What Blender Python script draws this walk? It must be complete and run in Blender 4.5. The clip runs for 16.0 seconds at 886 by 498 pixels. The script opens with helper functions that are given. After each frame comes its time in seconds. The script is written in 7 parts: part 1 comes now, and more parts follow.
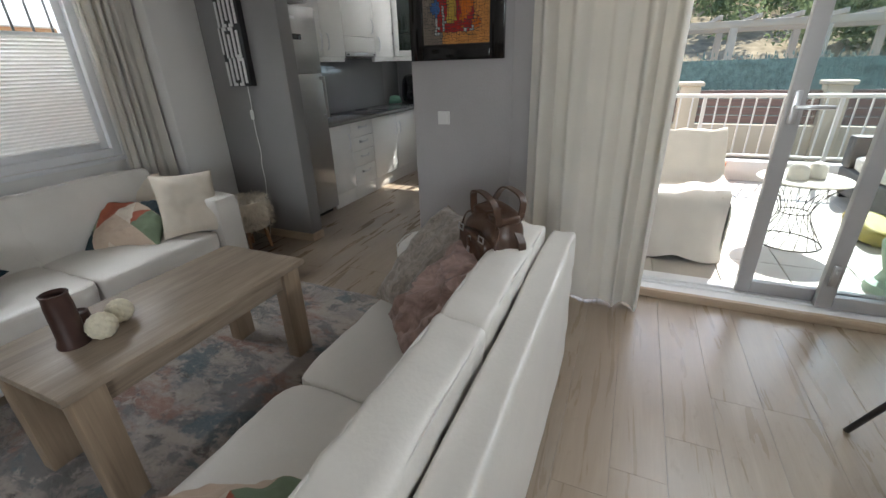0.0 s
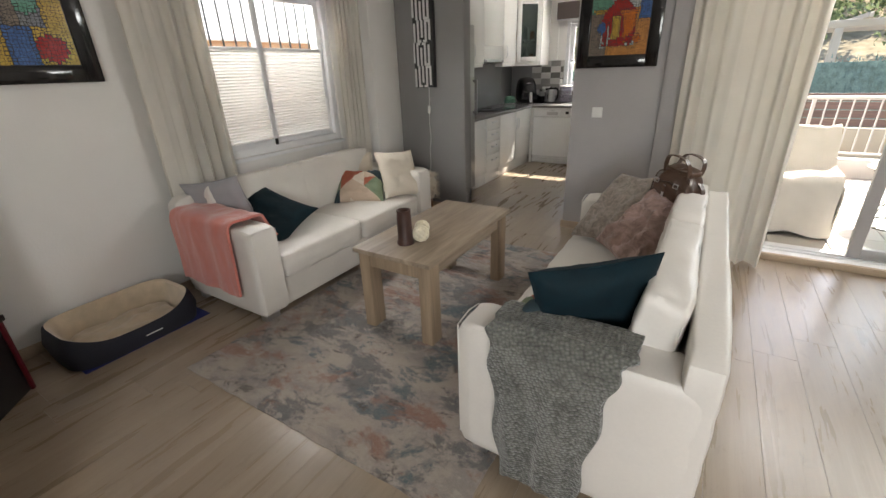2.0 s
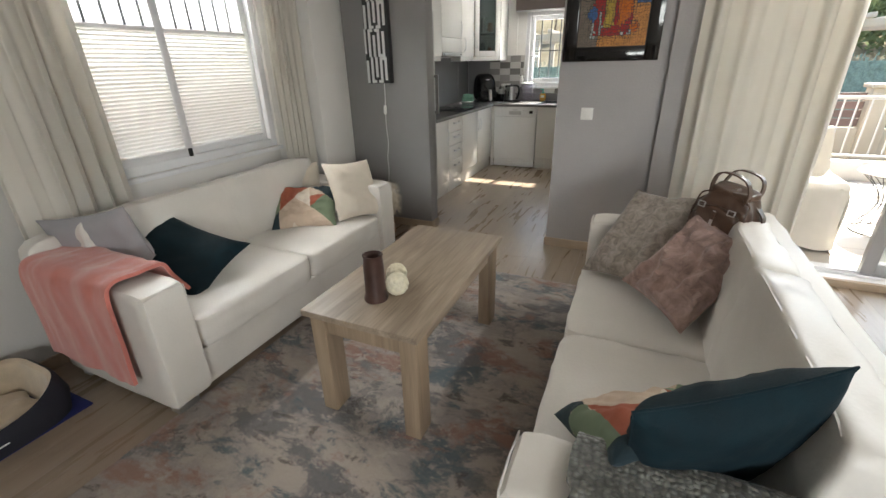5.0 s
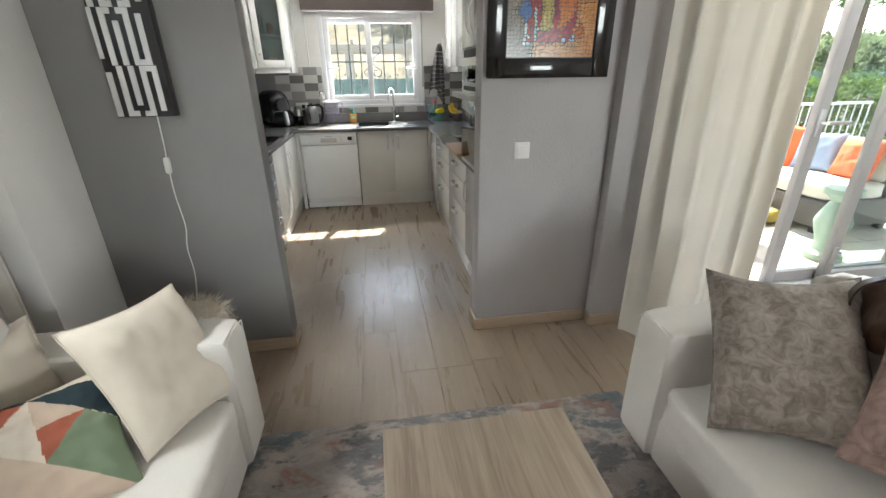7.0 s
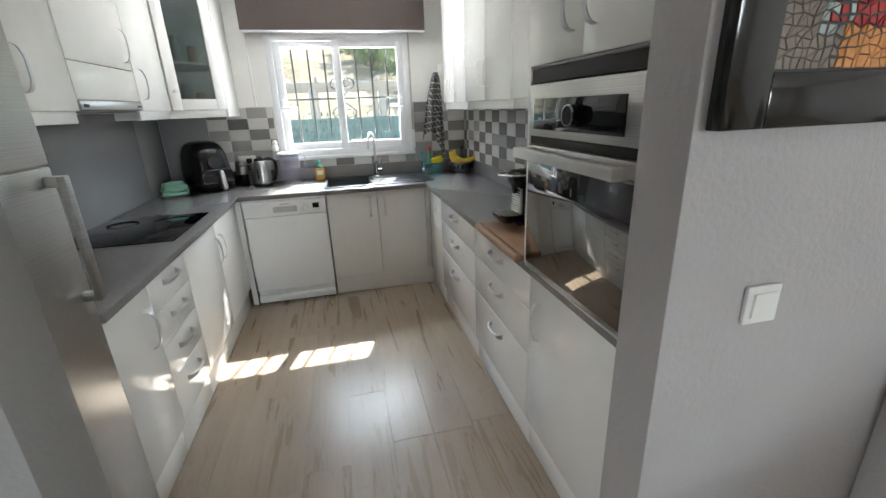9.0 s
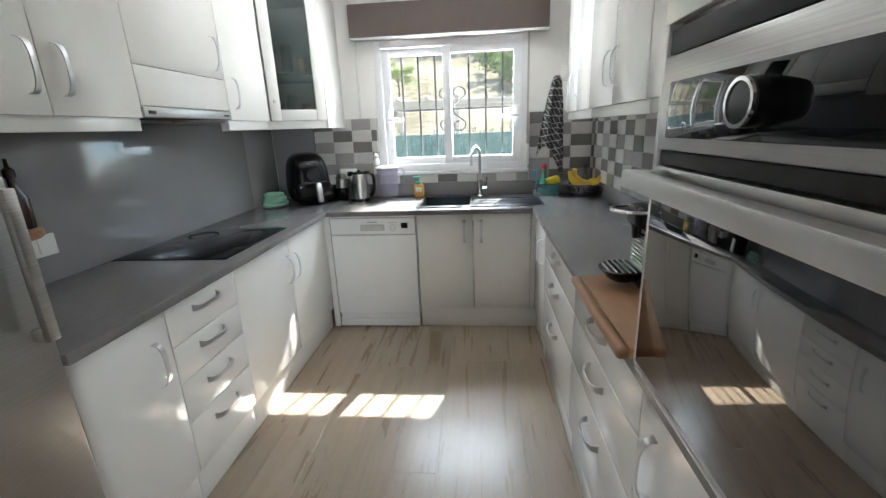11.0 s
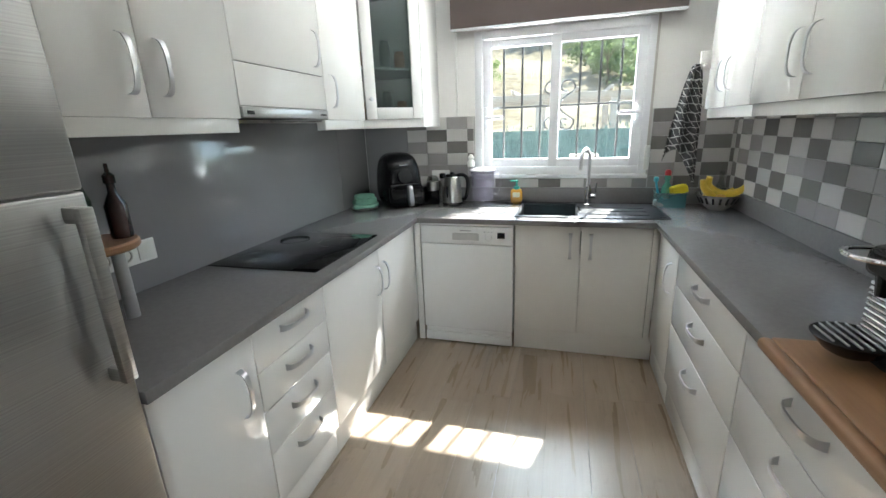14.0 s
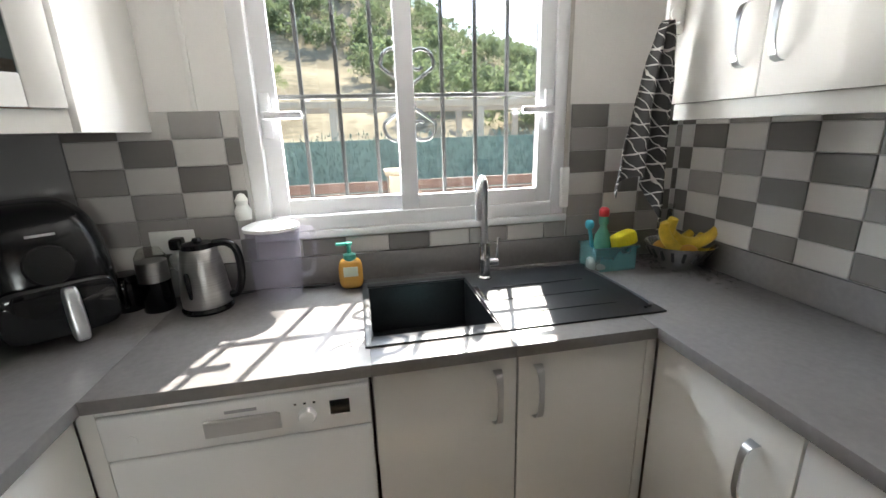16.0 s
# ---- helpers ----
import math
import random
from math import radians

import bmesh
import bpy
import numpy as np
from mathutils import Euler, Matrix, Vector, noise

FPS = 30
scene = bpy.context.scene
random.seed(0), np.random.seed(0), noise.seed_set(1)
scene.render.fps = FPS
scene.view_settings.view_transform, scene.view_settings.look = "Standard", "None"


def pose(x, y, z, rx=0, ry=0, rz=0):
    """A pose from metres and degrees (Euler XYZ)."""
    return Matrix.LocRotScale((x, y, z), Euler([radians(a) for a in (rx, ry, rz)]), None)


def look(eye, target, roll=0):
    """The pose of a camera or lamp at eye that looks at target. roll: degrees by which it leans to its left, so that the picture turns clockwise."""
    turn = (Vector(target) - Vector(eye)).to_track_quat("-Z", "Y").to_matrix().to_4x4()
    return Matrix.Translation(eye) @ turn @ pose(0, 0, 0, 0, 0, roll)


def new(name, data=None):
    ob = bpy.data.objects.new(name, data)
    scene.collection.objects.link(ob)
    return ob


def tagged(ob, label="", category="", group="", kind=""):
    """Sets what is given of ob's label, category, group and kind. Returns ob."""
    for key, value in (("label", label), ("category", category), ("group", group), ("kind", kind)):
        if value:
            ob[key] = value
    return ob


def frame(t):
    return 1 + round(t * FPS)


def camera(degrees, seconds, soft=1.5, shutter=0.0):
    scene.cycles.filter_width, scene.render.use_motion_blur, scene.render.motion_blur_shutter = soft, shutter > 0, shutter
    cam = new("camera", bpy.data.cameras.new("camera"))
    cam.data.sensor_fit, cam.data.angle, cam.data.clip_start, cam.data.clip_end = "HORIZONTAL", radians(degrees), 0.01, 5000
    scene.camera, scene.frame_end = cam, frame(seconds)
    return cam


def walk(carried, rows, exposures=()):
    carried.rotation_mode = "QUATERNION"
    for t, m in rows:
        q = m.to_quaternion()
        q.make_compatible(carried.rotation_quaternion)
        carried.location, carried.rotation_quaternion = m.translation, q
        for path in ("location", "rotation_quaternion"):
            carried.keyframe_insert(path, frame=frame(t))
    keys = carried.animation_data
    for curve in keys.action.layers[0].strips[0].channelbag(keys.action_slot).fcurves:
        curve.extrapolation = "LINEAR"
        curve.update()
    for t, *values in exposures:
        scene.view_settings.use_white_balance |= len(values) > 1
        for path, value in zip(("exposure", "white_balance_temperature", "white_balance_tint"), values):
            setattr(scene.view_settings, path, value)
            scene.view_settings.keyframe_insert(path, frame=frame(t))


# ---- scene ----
cam = camera(93.1, 16.0)
PATH = [
    (0, (0.097, 0.245, 1.369), (-0.653, 1.915, 0.565), -1.9),
    (0.5, (-0.003, -0.151, 1.329), (-0.841, 1.488, 0.546), -1.7),
    (1, (-0.128, -0.424, 1.345), (-1.043, 1.172, 0.56), -1.7),
    (1.5, (-0.204, -0.668, 1.384), (-1.165, 0.9, 0.598), -1.9),
    (2, (-0.216, -0.928, 1.424), (-1.198, 0.627, 0.637), -2.1),
    (2.5, (-0.198, -1.056, 1.453), (-1.188, 0.49, 0.658), -2.2),
    (3, (-0.192, -1.097, 1.476), (-1.182, 0.443, 0.671), -2.2),
    (3.2, (-0.187, -1.093, 1.475), (-1.178, 0.447, 0.669), -2.3),
    (5.5, (-0.948, -0.098, 1.386), (-1.492, 1.651, 0.583), -0.9),
    (6, (-1.221, 0.214, 1.398), (-1.462, 2.032, 0.601), -0.6),
    (6.5, (-1.544, 0.451, 1.421), (-1.49, 2.287, 0.63), -0.6),
    (7, (-1.773, 0.786, 1.424), (-1.494, 2.608, 0.646), -0.7),
    (7.5, (-1.891, 1.13, 1.461), (-1.492, 2.935, 0.698), -1.0),
    (8, (-1.948, 1.536, 1.48), (-1.483, 3.338, 0.746), -1.1),
    (10.3, (-1.567, 2.791, 1.393), (-1.443, 4.708, 0.834), -2.6),
    (10.5, (-1.548, 2.806, 1.403), (-1.508, 4.724, 0.838), -2.3),
    (11, (-1.531, 2.787, 1.395), (-1.713, 4.701, 0.844), -2.2),
    (11.5, (-1.526, 2.675, 1.422), (-1.882, 4.567, 0.88), -2.1),
    (12, (-1.508, 2.589, 1.451), (-1.974, 4.456, 0.907), -2.1),
    (12.5, (-1.506, 2.558, 1.455), (-2.031, 4.41, 0.912), -2.1),
    (13, (-1.528, 2.604, 1.46), (-2.081, 4.445, 0.907), -2.0),
    (13.5, (-1.622, 2.786, 1.428), (-2.177, 4.627, 0.878), -2.0),
    (14, (-1.711, 3.056, 1.423), (-2.241, 4.903, 0.866), -2.1),
    (14.5, (-1.839, 3.394, 1.436), (-2.278, 5.264, 0.877), -1.9),
    (15, (-1.904, 3.809, 1.423), (-2.182, 5.709, 0.866), -2.1),
    (15.5, (-1.951, 4.229, 1.425), (-1.969, 6.144, 0.852), -2.0),
    (16, (-1.963, 4.633, 1.41), (-1.598, 6.523, 0.867), -1.7),
]
walk(cam, [(t, look(eye, target, roll)) for t, eye, target, roll in PATH],
     exposures=[(0.0, 1.75, 6150, 8), (1.5, 2.1, 6700, 10), (3.0, 2.3, 6850, 10), (5.5, 2.45, 6550, 7), (7.0, 2.68, 6350, 6), (8.0, 2.8, 6200, 6), (10.5, 2.85, 6050, 6), (13.5, 2.92, 6050, 5), (14.5, 2.82, 6050, 4), (15.4, 2.68, 6300, 8), (16.0, 2.42, 6500, 9)])

# ---- world, sun, large lights ----
SUN_TO = Vector((0.29, 0.92, 1.0)).normalized()
world = bpy.data.worlds.new("sky")
scene.world = world
world.use_nodes = True
wn = world.node_tree
sky = wn.nodes.new("ShaderNodeTexSky")
sky.sky_type, sky.sun_disc = "NISHITA", False
sky.sun_elevation = math.asin(SUN_TO.z)
sky.sun_rotation = math.atan2(SUN_TO.x, SUN_TO.y)
wn.links.new(sky.outputs[0], wn.nodes["Background"].inputs[0])
wn.nodes["Background"].inputs[1].default_value = 0.15
sun = new("sun", bpy.data.lights.new("sun", "SUN"))
sun.data.energy, sun.data.angle, sun.data.color = 4.8, radians(0.6), (1.0, 0.95, 0.87)
sun.matrix_world = look(SUN_TO * 30, (0, 0, 0))


def area_lamp(name, eye, target, w, h, power, colour):
    lamp = new(name, bpy.data.lights.new(name, "AREA"))
    lamp.data.shape, lamp.data.size, lamp.data.size_y = "RECTANGLE", w, h
    lamp.data.energy, lamp.data.color = power, colour
    lamp.matrix_world = look(eye, target)
    return lamp


# daylight that comes in through the head of the terrace door, the kitchen window and the side window
area_lamp("terrace_daylight", (1.45, 3.02, 2.12), (-1.2, -1.6, 2.9), 2.0, 0.30, 12, (0.95, 0.97, 1.0))
area_lamp("kitchen_ground_light", (-1.75, 6.82, 0.78), (-1.75, 3.0, 1.35), 1.5, 0.42, 66, (1.0, 0.99, 0.98))
area_lamp("kitchen_sky_light", (-1.75, 6.68, 2.36), (-1.75, 5.35, 0.6), 1.3, 0.42, 17, (0.85, 0.94, 1.0))
# fill lamp added at an unseen south window, to brighten south-facing fronts
area_lamp("south_fill_lamp", (0.9, -3.36, 1.55), (0.2, 1.0, 0.9), 1.55, 1.05, 22, (0.97, 0.985, 1.0))
area_lamp("side_daylight", (-3.62, 1.5, 2.25), (-0.9, 1.3, 0.7), 1.2, 0.35, 34, (0.97, 0.985, 1.0))

# ---- materials ----
MATS = {}


def mat(name, colour, rough=0.5, metal=0.0, vary=0.12, scale=6.0, bump=0.0, bscale=60.0, stretch=(1, 1, 1), spec=0.5,
        sheen=0.0, coat=0.0, fine=0.0, rand=0.0, world_space=False):
    """Procedural paint: a colour that varies at two scales, with roughness wear and fine relief."""
    m = bpy.data.materials.new(name)
    m.use_nodes = True
    nt, L = m.node_tree, m.node_tree.links
    b = nt.nodes["Principled BSDF"]
    co = nt.nodes.new("ShaderNodeTexCoord") if not world_space else nt.nodes.new("ShaderNodeNewGeometry")
    mp = nt.nodes.new("ShaderNodeMapping")
    mp.inputs["Scale"].default_value = stretch
    L.new(co.outputs["Position" if world_space else "Object"], mp.inputs["Vector"])
    n1 = nt.nodes.new("ShaderNodeTexNoise")
    n1.inputs["Scale"].default_value, n1.inputs["Detail"].default_value = scale, 5
    L.new(mp.outputs[0], n1.inputs["Vector"])
    n2 = nt.nodes.new("ShaderNodeTexNoise")
    n2.inputs["Scale"].default_value, n2.inputs["Detail"].default_value = bscale, 4
    L.new(mp.outputs[0], n2.inputs["Vector"])
    mix = nt.nodes.new("ShaderNodeMix")
    mix.data_type = "RGBA"
    c = Vector(colour[:3])
    mix.inputs["A"].default_value = (*(c * (1 - vary)), 1)
    mix.inputs["B"].default_value = (*[min(1, v * (1 + vary)) for v in c], 1)
    mr = nt.nodes.new("ShaderNodeMapRange")
    mr.inputs["From Min"].default_value, mr.inputs["From Max"].default_value = 0.3, 0.7
    add = nt.nodes.new("ShaderNodeMath")
    add.operation = "MULTIPLY_ADD"
    L.new(n2.outputs[0], add.inputs[0])
    add.inputs[1].default_value = fine
    L.new(n1.outputs[0], add.inputs[2])
    sub = nt.nodes.new("ShaderNodeMath")
    sub.operation = "SUBTRACT"
    L.new(add.outputs[0], sub.inputs[0])
    sub.inputs[1].default_value = fine * 0.5
    L.new(sub.outputs[0], mr.inputs["Value"])
    L.new(mr.outputs[0], mix.inputs["Factor"])
    out = mix.outputs["Result"]
    if rand:
        info = nt.nodes.new("ShaderNodeObjectInfo")
        hsv = nt.nodes.new("ShaderNodeHueSaturation")
        r2 = nt.nodes.new("ShaderNodeMapRange")
        r2.inputs["To Min"].default_value, r2.inputs["To Max"].default_value = 1 - rand, 1 + rand
        L.new(info.outputs["Random"], r2.inputs["Value"])
        L.new(r2.outputs[0], hsv.inputs["Value"])
        L.new(out, hsv.inputs["Color"])
        out = hsv.outputs[0]
    L.new(out, b.inputs["Base Color"])
    rr = nt.nodes.new("ShaderNodeMapRange")
    rr.inputs["To Min"].default_value, rr.inputs["To Max"].default_value = max(0.02, rough * 0.85), min(1, rough * 1.15)
    L.new(n1.outputs[0], rr.inputs["Value"])
    L.new(rr.outputs[0], b.inputs["Roughness"])
    b.inputs["Metallic"].default_value = metal
    b.inputs["Specular IOR Level"].default_value = spec
    b.inputs["Sheen Weight"].default_value = sheen
    b.inputs["Coat Weight"].default_value = coat
    if bump:
        bp = nt.nodes.new("ShaderNodeBump")
        bp.inputs["Strength"].default_value, bp.inputs["Distance"].default_value = bump, 0.004
        L.new(n2.outputs[0], bp.inputs["Height"])
        L.new(bp.outputs[0], b.inputs["Normal"])
    MATS[name] = m
    return m


def glass_mat(name, colour=(1, 1, 1), rough=0.0, ior=1.45, thin=True, gloss=0.05):
    m = bpy.data.materials.new(name)
    m.use_nodes = True
    nt, L = m.node_tree, m.node_tree.links
    if thin:
        nt.nodes.remove(nt.nodes["Principled BSDF"])
        t = nt.nodes.new("ShaderNodeBsdfTransparent")
        t.inputs[0].default_value = (*colour, 1)
        g = nt.nodes.new("ShaderNodeBsdfGlossy")
        g.inputs["Roughness"].default_value = max(rough, 0.01)
        lw_ = nt.nodes.new("ShaderNodeLayerWeight")
        pw = nt.nodes.new("ShaderNodeMath")
        pw.operation = "POWER"
        L.new(lw_.outputs["Facing"], pw.inputs[0])
        pw.inputs[1].default_value = 4.0
        fr = nt.nodes.new("ShaderNodeMath")
        fr.operation = "MULTIPLY_ADD"
        L.new(pw.outputs[0], fr.inputs[0])
        fr.inputs[1].default_value, fr.inputs[2].default_value = 0.7, gloss
        mx = nt.nodes.new("ShaderNodeMixShader")
        L.new(fr.outputs[0], mx.inputs[0])
        L.new(t.outputs[0], mx.inputs[1])
        L.new(g.outputs[0], mx.inputs[2])
        L.new(mx.outputs[0], nt.nodes["Material Output"].inputs[0])
    else:
        b = nt.nodes["Principled BSDF"]
        b.inputs["Base Color"].default_value = (*colour, 1)
        b.inputs["Transmission Weight"].default_value = 1
        b.inputs["Roughness"].default_value = rough
        b.inputs["IOR"].default_value = ior
    MATS[name] = m
    return m


def cloth_light_mat(name, colour, through_share):
    """Thin cloth that lets part of the daylight through."""
    m = mat(name, colour, 0.9, vary=0.06, scale=3, bump=0.25, bscale=250, sheen=0.2)
    nt, L = m.node_tree, m.node_tree.links
    b = nt.nodes["Principled BSDF"]
    t = nt.nodes.new("ShaderNodeBsdfTranslucent")
    t.inputs[0].default_value = (*colour, 1)
    mx = nt.nodes.new("ShaderNodeMixShader")
    mx.inputs[0].default_value = through_share
    L.new(b.outputs[0], mx.inputs[1])
    L.new(t.outputs[0], mx.inputs[2])
    L.new(mx.outputs[0], nt.nodes["Material Output"].inputs[0])
    return m


def leaf_mat(name, colour, scale):
    """Leaves: half of the light goes through them."""
    m = mat(name, colour, 0.8, vary=0.35, scale=scale, fine=0.5, world_space=True)
    nt, L = m.node_tree, m.node_tree.links
    b = nt.nodes["Principled BSDF"]
    t = nt.nodes.new("ShaderNodeBsdfTranslucent")
    L.new(b.inputs["Base Color"].links[0].from_socket, t.inputs[0])
    mx = nt.nodes.new("ShaderNodeMixShader")
    mx.inputs[0].default_value = 0.5
    L.new(b.outputs[0], mx.inputs[1])
    L.new(t.outputs[0], mx.inputs[2])
    L.new(mx.outputs[0], nt.nodes["Material Output"].inputs[0])
    return m


def wood_mat(name, light, dark, rough, along, size=1.0, knots=0.0, rand=0.0, spec=0.5):
    """Wood with grain along one axis ('x', 'y' or 'z'), streaks, pores and, for the floor, dark knots."""
    m = bpy.data.materials.new(name)
    m.use_nodes = True
    nt, L = m.node_tree, m.node_tree.links
    b = nt.nodes["Principled BSDF"]
    geo = nt.nodes.new("ShaderNodeNewGeometry")
    info = nt.nodes.new("ShaderNodeObjectInfo")
    off = nt.nodes.new("ShaderNodeVectorMath")
    off.operation = "SCALE"
    off.inputs[0].default_value = (3.1, 17.7, 5.3)
    L.new(info.outputs["Random"], off.inputs["Scale"])
    add = nt.nodes.new("ShaderNodeVectorMath")
    add.operation = "ADD"
    L.new(geo.outputs["Position"], add.inputs[0])
    if rand:
        L.new(off.outputs[0], add.inputs[1])

    def layer(across, length, scale, detail, rough_n=0.55):
        mp = nt.nodes.new("ShaderNodeMapping")
        mp.inputs["Scale"].default_value = [length if a == along else across for a in "xyz"]
        L.new(add.outputs[0], mp.inputs["Vector"])
        n = nt.nodes.new("ShaderNodeTexNoise")
        n.inputs["Scale"].default_value, n.inputs["Detail"].default_value = scale, detail
        n.inputs["Roughness"].default_value = rough_n
        n.inputs["Distortion"].default_value = 0.6
        L.new(mp.outputs[0], n.inputs["Vector"])
        return n
    n1 = layer(1.0 / size, 0.09 / size, 16, 6)
    n2 = layer(1.0 / size, 0.04 / size, 110, 3)
    n3 = layer(1.0 / size, 0.35 / size, 2.2, 4)
    s = nt.nodes.new("ShaderNodeMath")
    s.operation = "MULTIPLY_ADD"
    L.new(n2.outputs[0], s.inputs[0])
    s.inputs[1].default_value = 0.45
    L.new(n1.outputs[0], s.inputs[2])
    s2 = nt.nodes.new("ShaderNodeMath")
    s2.operation = "MULTIPLY_ADD"
    L.new(n3.outputs[0], s2.inputs[0])
    s2.inputs[1].default_value = 0.6 if not knots else 0.45
    L.new(s.outputs[0], s2.inputs[2])
    mr = nt.nodes.new("ShaderNodeMapRange")
    mr.inputs["From Min"].default_value, mr.inputs["From Max"].default_value = (0.78, 1.28) if not knots else (0.60, 1.28)
    L.new(s2.outputs[0], mr.inputs["Value"])
    mix = nt.nodes.new("ShaderNodeMix")
    mix.data_type = "RGBA"
    mix.inputs["A"].default_value, mix.inputs["B"].default_value = (*dark, 1), (*light, 1)
    L.new(mr.outputs[0], mix.inputs["Factor"])
    out = mix.outputs["Result"]
    if knots:
        k = layer(1.0, 0.42, 22, 5, 0.68)
        kr = nt.nodes.new("ShaderNodeMapRange")
        kr.inputs["From Min"].default_value, kr.inputs["From Max"].default_value = 0.58, 0.74
        kr.inputs["To Max"].default_value = knots
        L.new(k.outputs[0], kr.inputs["Value"])
        km = nt.nodes.new("ShaderNodeMix")
        km.data_type = "RGBA"
        L.new(kr.outputs[0], km.inputs["Factor"])
        L.new(out, km.inputs["A"])
        km.inputs["B"].default_value = (dark[0] * 0.35, dark[1] * 0.33, dark[2] * 0.32, 1)
        out = km.outputs["Result"]
    if rand:
        hsv = nt.nodes.new("ShaderNodeHueSaturation")
        r2 = nt.nodes.new("ShaderNodeMapRange")
        r2.inputs["To Min"].default_value, r2.inputs["To Max"].default_value = 1 - rand, 1 + rand
        L.new(info.outputs["Random"], r2.inputs["Value"])
        L.new(r2.outputs[0], hsv.inputs["Value"])
        L.new(out, hsv.inputs["Color"])
        out = hsv.outputs[0]
    L.new(out, b.inputs["Base Color"])
    rr = nt.nodes.new("ShaderNodeMapRange")
    rr.inputs["To Min"].default_value, rr.inputs["To Max"].default_value = rough * 0.8, rough * 1.25
    L.new(n1.outputs[0], rr.inputs["Value"])
    L.new(rr.outputs[0], b.inputs["Roughness"])
    b.inputs["Specular IOR Level"].default_value = spec
    bp = nt.nodes.new("ShaderNodeBump")
    bp.inputs["Strength"].default_value, bp.inputs["Distance"].default_value = 0.12, 0.002
    L.new(s.outputs[0], bp.inputs["Height"])
    L.new(bp.outputs[0], b.inputs["Normal"])
    MATS[name] = m
    return m


def rug_mat():
    """Short pile with faded abstract blotches of beige, grey blue and rust."""
    m = bpy.data.materials.new("rug_pile")
    m.use_nodes = True
    nt, L = m.node_tree, m.node_tree.links
    b = nt.nodes["Principled BSDF"]
    geo = nt.nodes.new("ShaderNodeNewGeometry")

    def ns(scale, seed, detail=9, rough=0.72, dist=0.35):
        mp = nt.nodes.new("ShaderNodeMapping")
        mp.inputs["Location"].default_value = (seed, seed * 1.7, 0)
        mp.inputs["Scale"].default_value = (1.0, 1.5, 1.0)
        L.new(geo.outputs["Position"], mp.inputs["Vector"])
        n = nt.nodes.new("ShaderNodeTexNoise")
        n.inputs["Scale"].default_value, n.inputs["Detail"].default_value = scale, detail
        n.inputs["Roughness"].default_value, n.inputs["Distortion"].default_value = rough, dist
        L.new(mp.outputs[0], n.inputs["Vector"])
        return n
    base = None
    for k, (scale, seed, lo, hi, colour) in enumerate((
            (3.4, 3.0, 0.45, 0.58, (0.33, 0.285, 0.26)), (2.6, 9.0, 0.50, 0.56, (0.14, 0.135, 0.14)), (2.4, 21.0, 0.54, 0.60, (0.085, 0.13, 0.155)),
            (2.3, 33.0, 0.53, 0.60, (0.34, 0.165, 0.115)), (7.0, 44.0, 0.57, 0.64, (0.09, 0.065, 0.058)), (12.0, 71.0, 0.55, 0.62, (0.50, 0.43, 0.37)))):
        n = ns(scale, seed)
        mr = nt.nodes.new("ShaderNodeMapRange")
        mr.inputs["From Min"].default_value, mr.inputs["From Max"].default_value = lo, hi
        mr.inputs["To Max"].default_value = 0.85
        L.new(n.outputs[0], mr.inputs["Value"])
        mx = nt.nodes.new("ShaderNodeMix")
        mx.data_type = "RGBA"
        L.new(mr.outputs[0], mx.inputs["Factor"])
        if base is None:
            mx.inputs["A"].default_value = (0.50, 0.42, 0.355, 1)
        else:
            L.new(base, mx.inputs["A"])
        mx.inputs["B"].default_value = (*colour, 1)
        base = mx.outputs["Result"]
    f = ns(240, 5.0, 2)
    fm = nt.nodes.new("ShaderNodeMix")
    fm.data_type, fm.blend_type = "RGBA", "MULTIPLY"
    fm.inputs["Factor"].default_value = 0.45
    L.new(base, fm.inputs["A"])
    L.new(f.outputs[0], fm.inputs["B"])
    hsv = nt.nodes.new("ShaderNodeHueSaturation")
    hsv.inputs["Value"].default_value = 0.98
    L.new(fm.outputs["Result"], hsv.inputs["Color"])
    L.new(hsv.outputs[0], b.inputs["Base Color"])
    b.inputs["Roughness"].default_value = 0.95
    b.inputs["Sheen Weight"].default_value = 0.3
    bp = nt.nodes.new("ShaderNodeBump")
    bp.inputs["Strength"].default_value, bp.inputs["Distance"].default_value = 0.7, 0.006
    L.new(f.outputs[0], bp.inputs["Height"])
    L.new(bp.outputs[0], b.inputs["Normal"])
    return m


def velvet_mat(name, light, dark, scale=9, sheen=0.15):
    """Crushed velvet: pile that lies in patches, lighter and darker."""
    m = mat(name, light, 0.75, scale=scale, bump=0.3, bscale=300, sheen=sheen)
    nt = m.node_tree
    mx = [n for n in nt.nodes if n.type == "MIX"][0]
    mx.inputs["A"].default_value, mx.inputs["B"].default_value = (*dark, 1), (*light, 1)
    n1 = [n for n in nt.nodes if n.type == "TEX_NOISE"][0]
    n1.inputs["Distortion"].default_value, n1.inputs["Roughness"].default_value = 1.2, 0.6
    return m


M_FLOOR = wood_mat("laminate_oak", (0.345, 0.27, 0.196), (0.235, 0.18, 0.13), 0.28, "y", 1.0, knots=0.32, rand=0.03, spec=0.6)
M_GAP = mat("plank_joint", (0.15, 0.12, 0.09), 0.8)
M_OAK = wood_mat("table_oak", (0.42, 0.335, 0.25), (0.20, 0.152, 0.11), 0.42, "y", 0.9)
M_OAKLEG = wood_mat("leg_oak", (0.38, 0.285, 0.195), (0.23, 0.165, 0.11), 0.5, "z", 1.0)
M_SKIRT = wood_mat("baseboard_oak", (0.50, 0.39, 0.28), (0.36, 0.27, 0.19), 0.45, "x", 0.8)
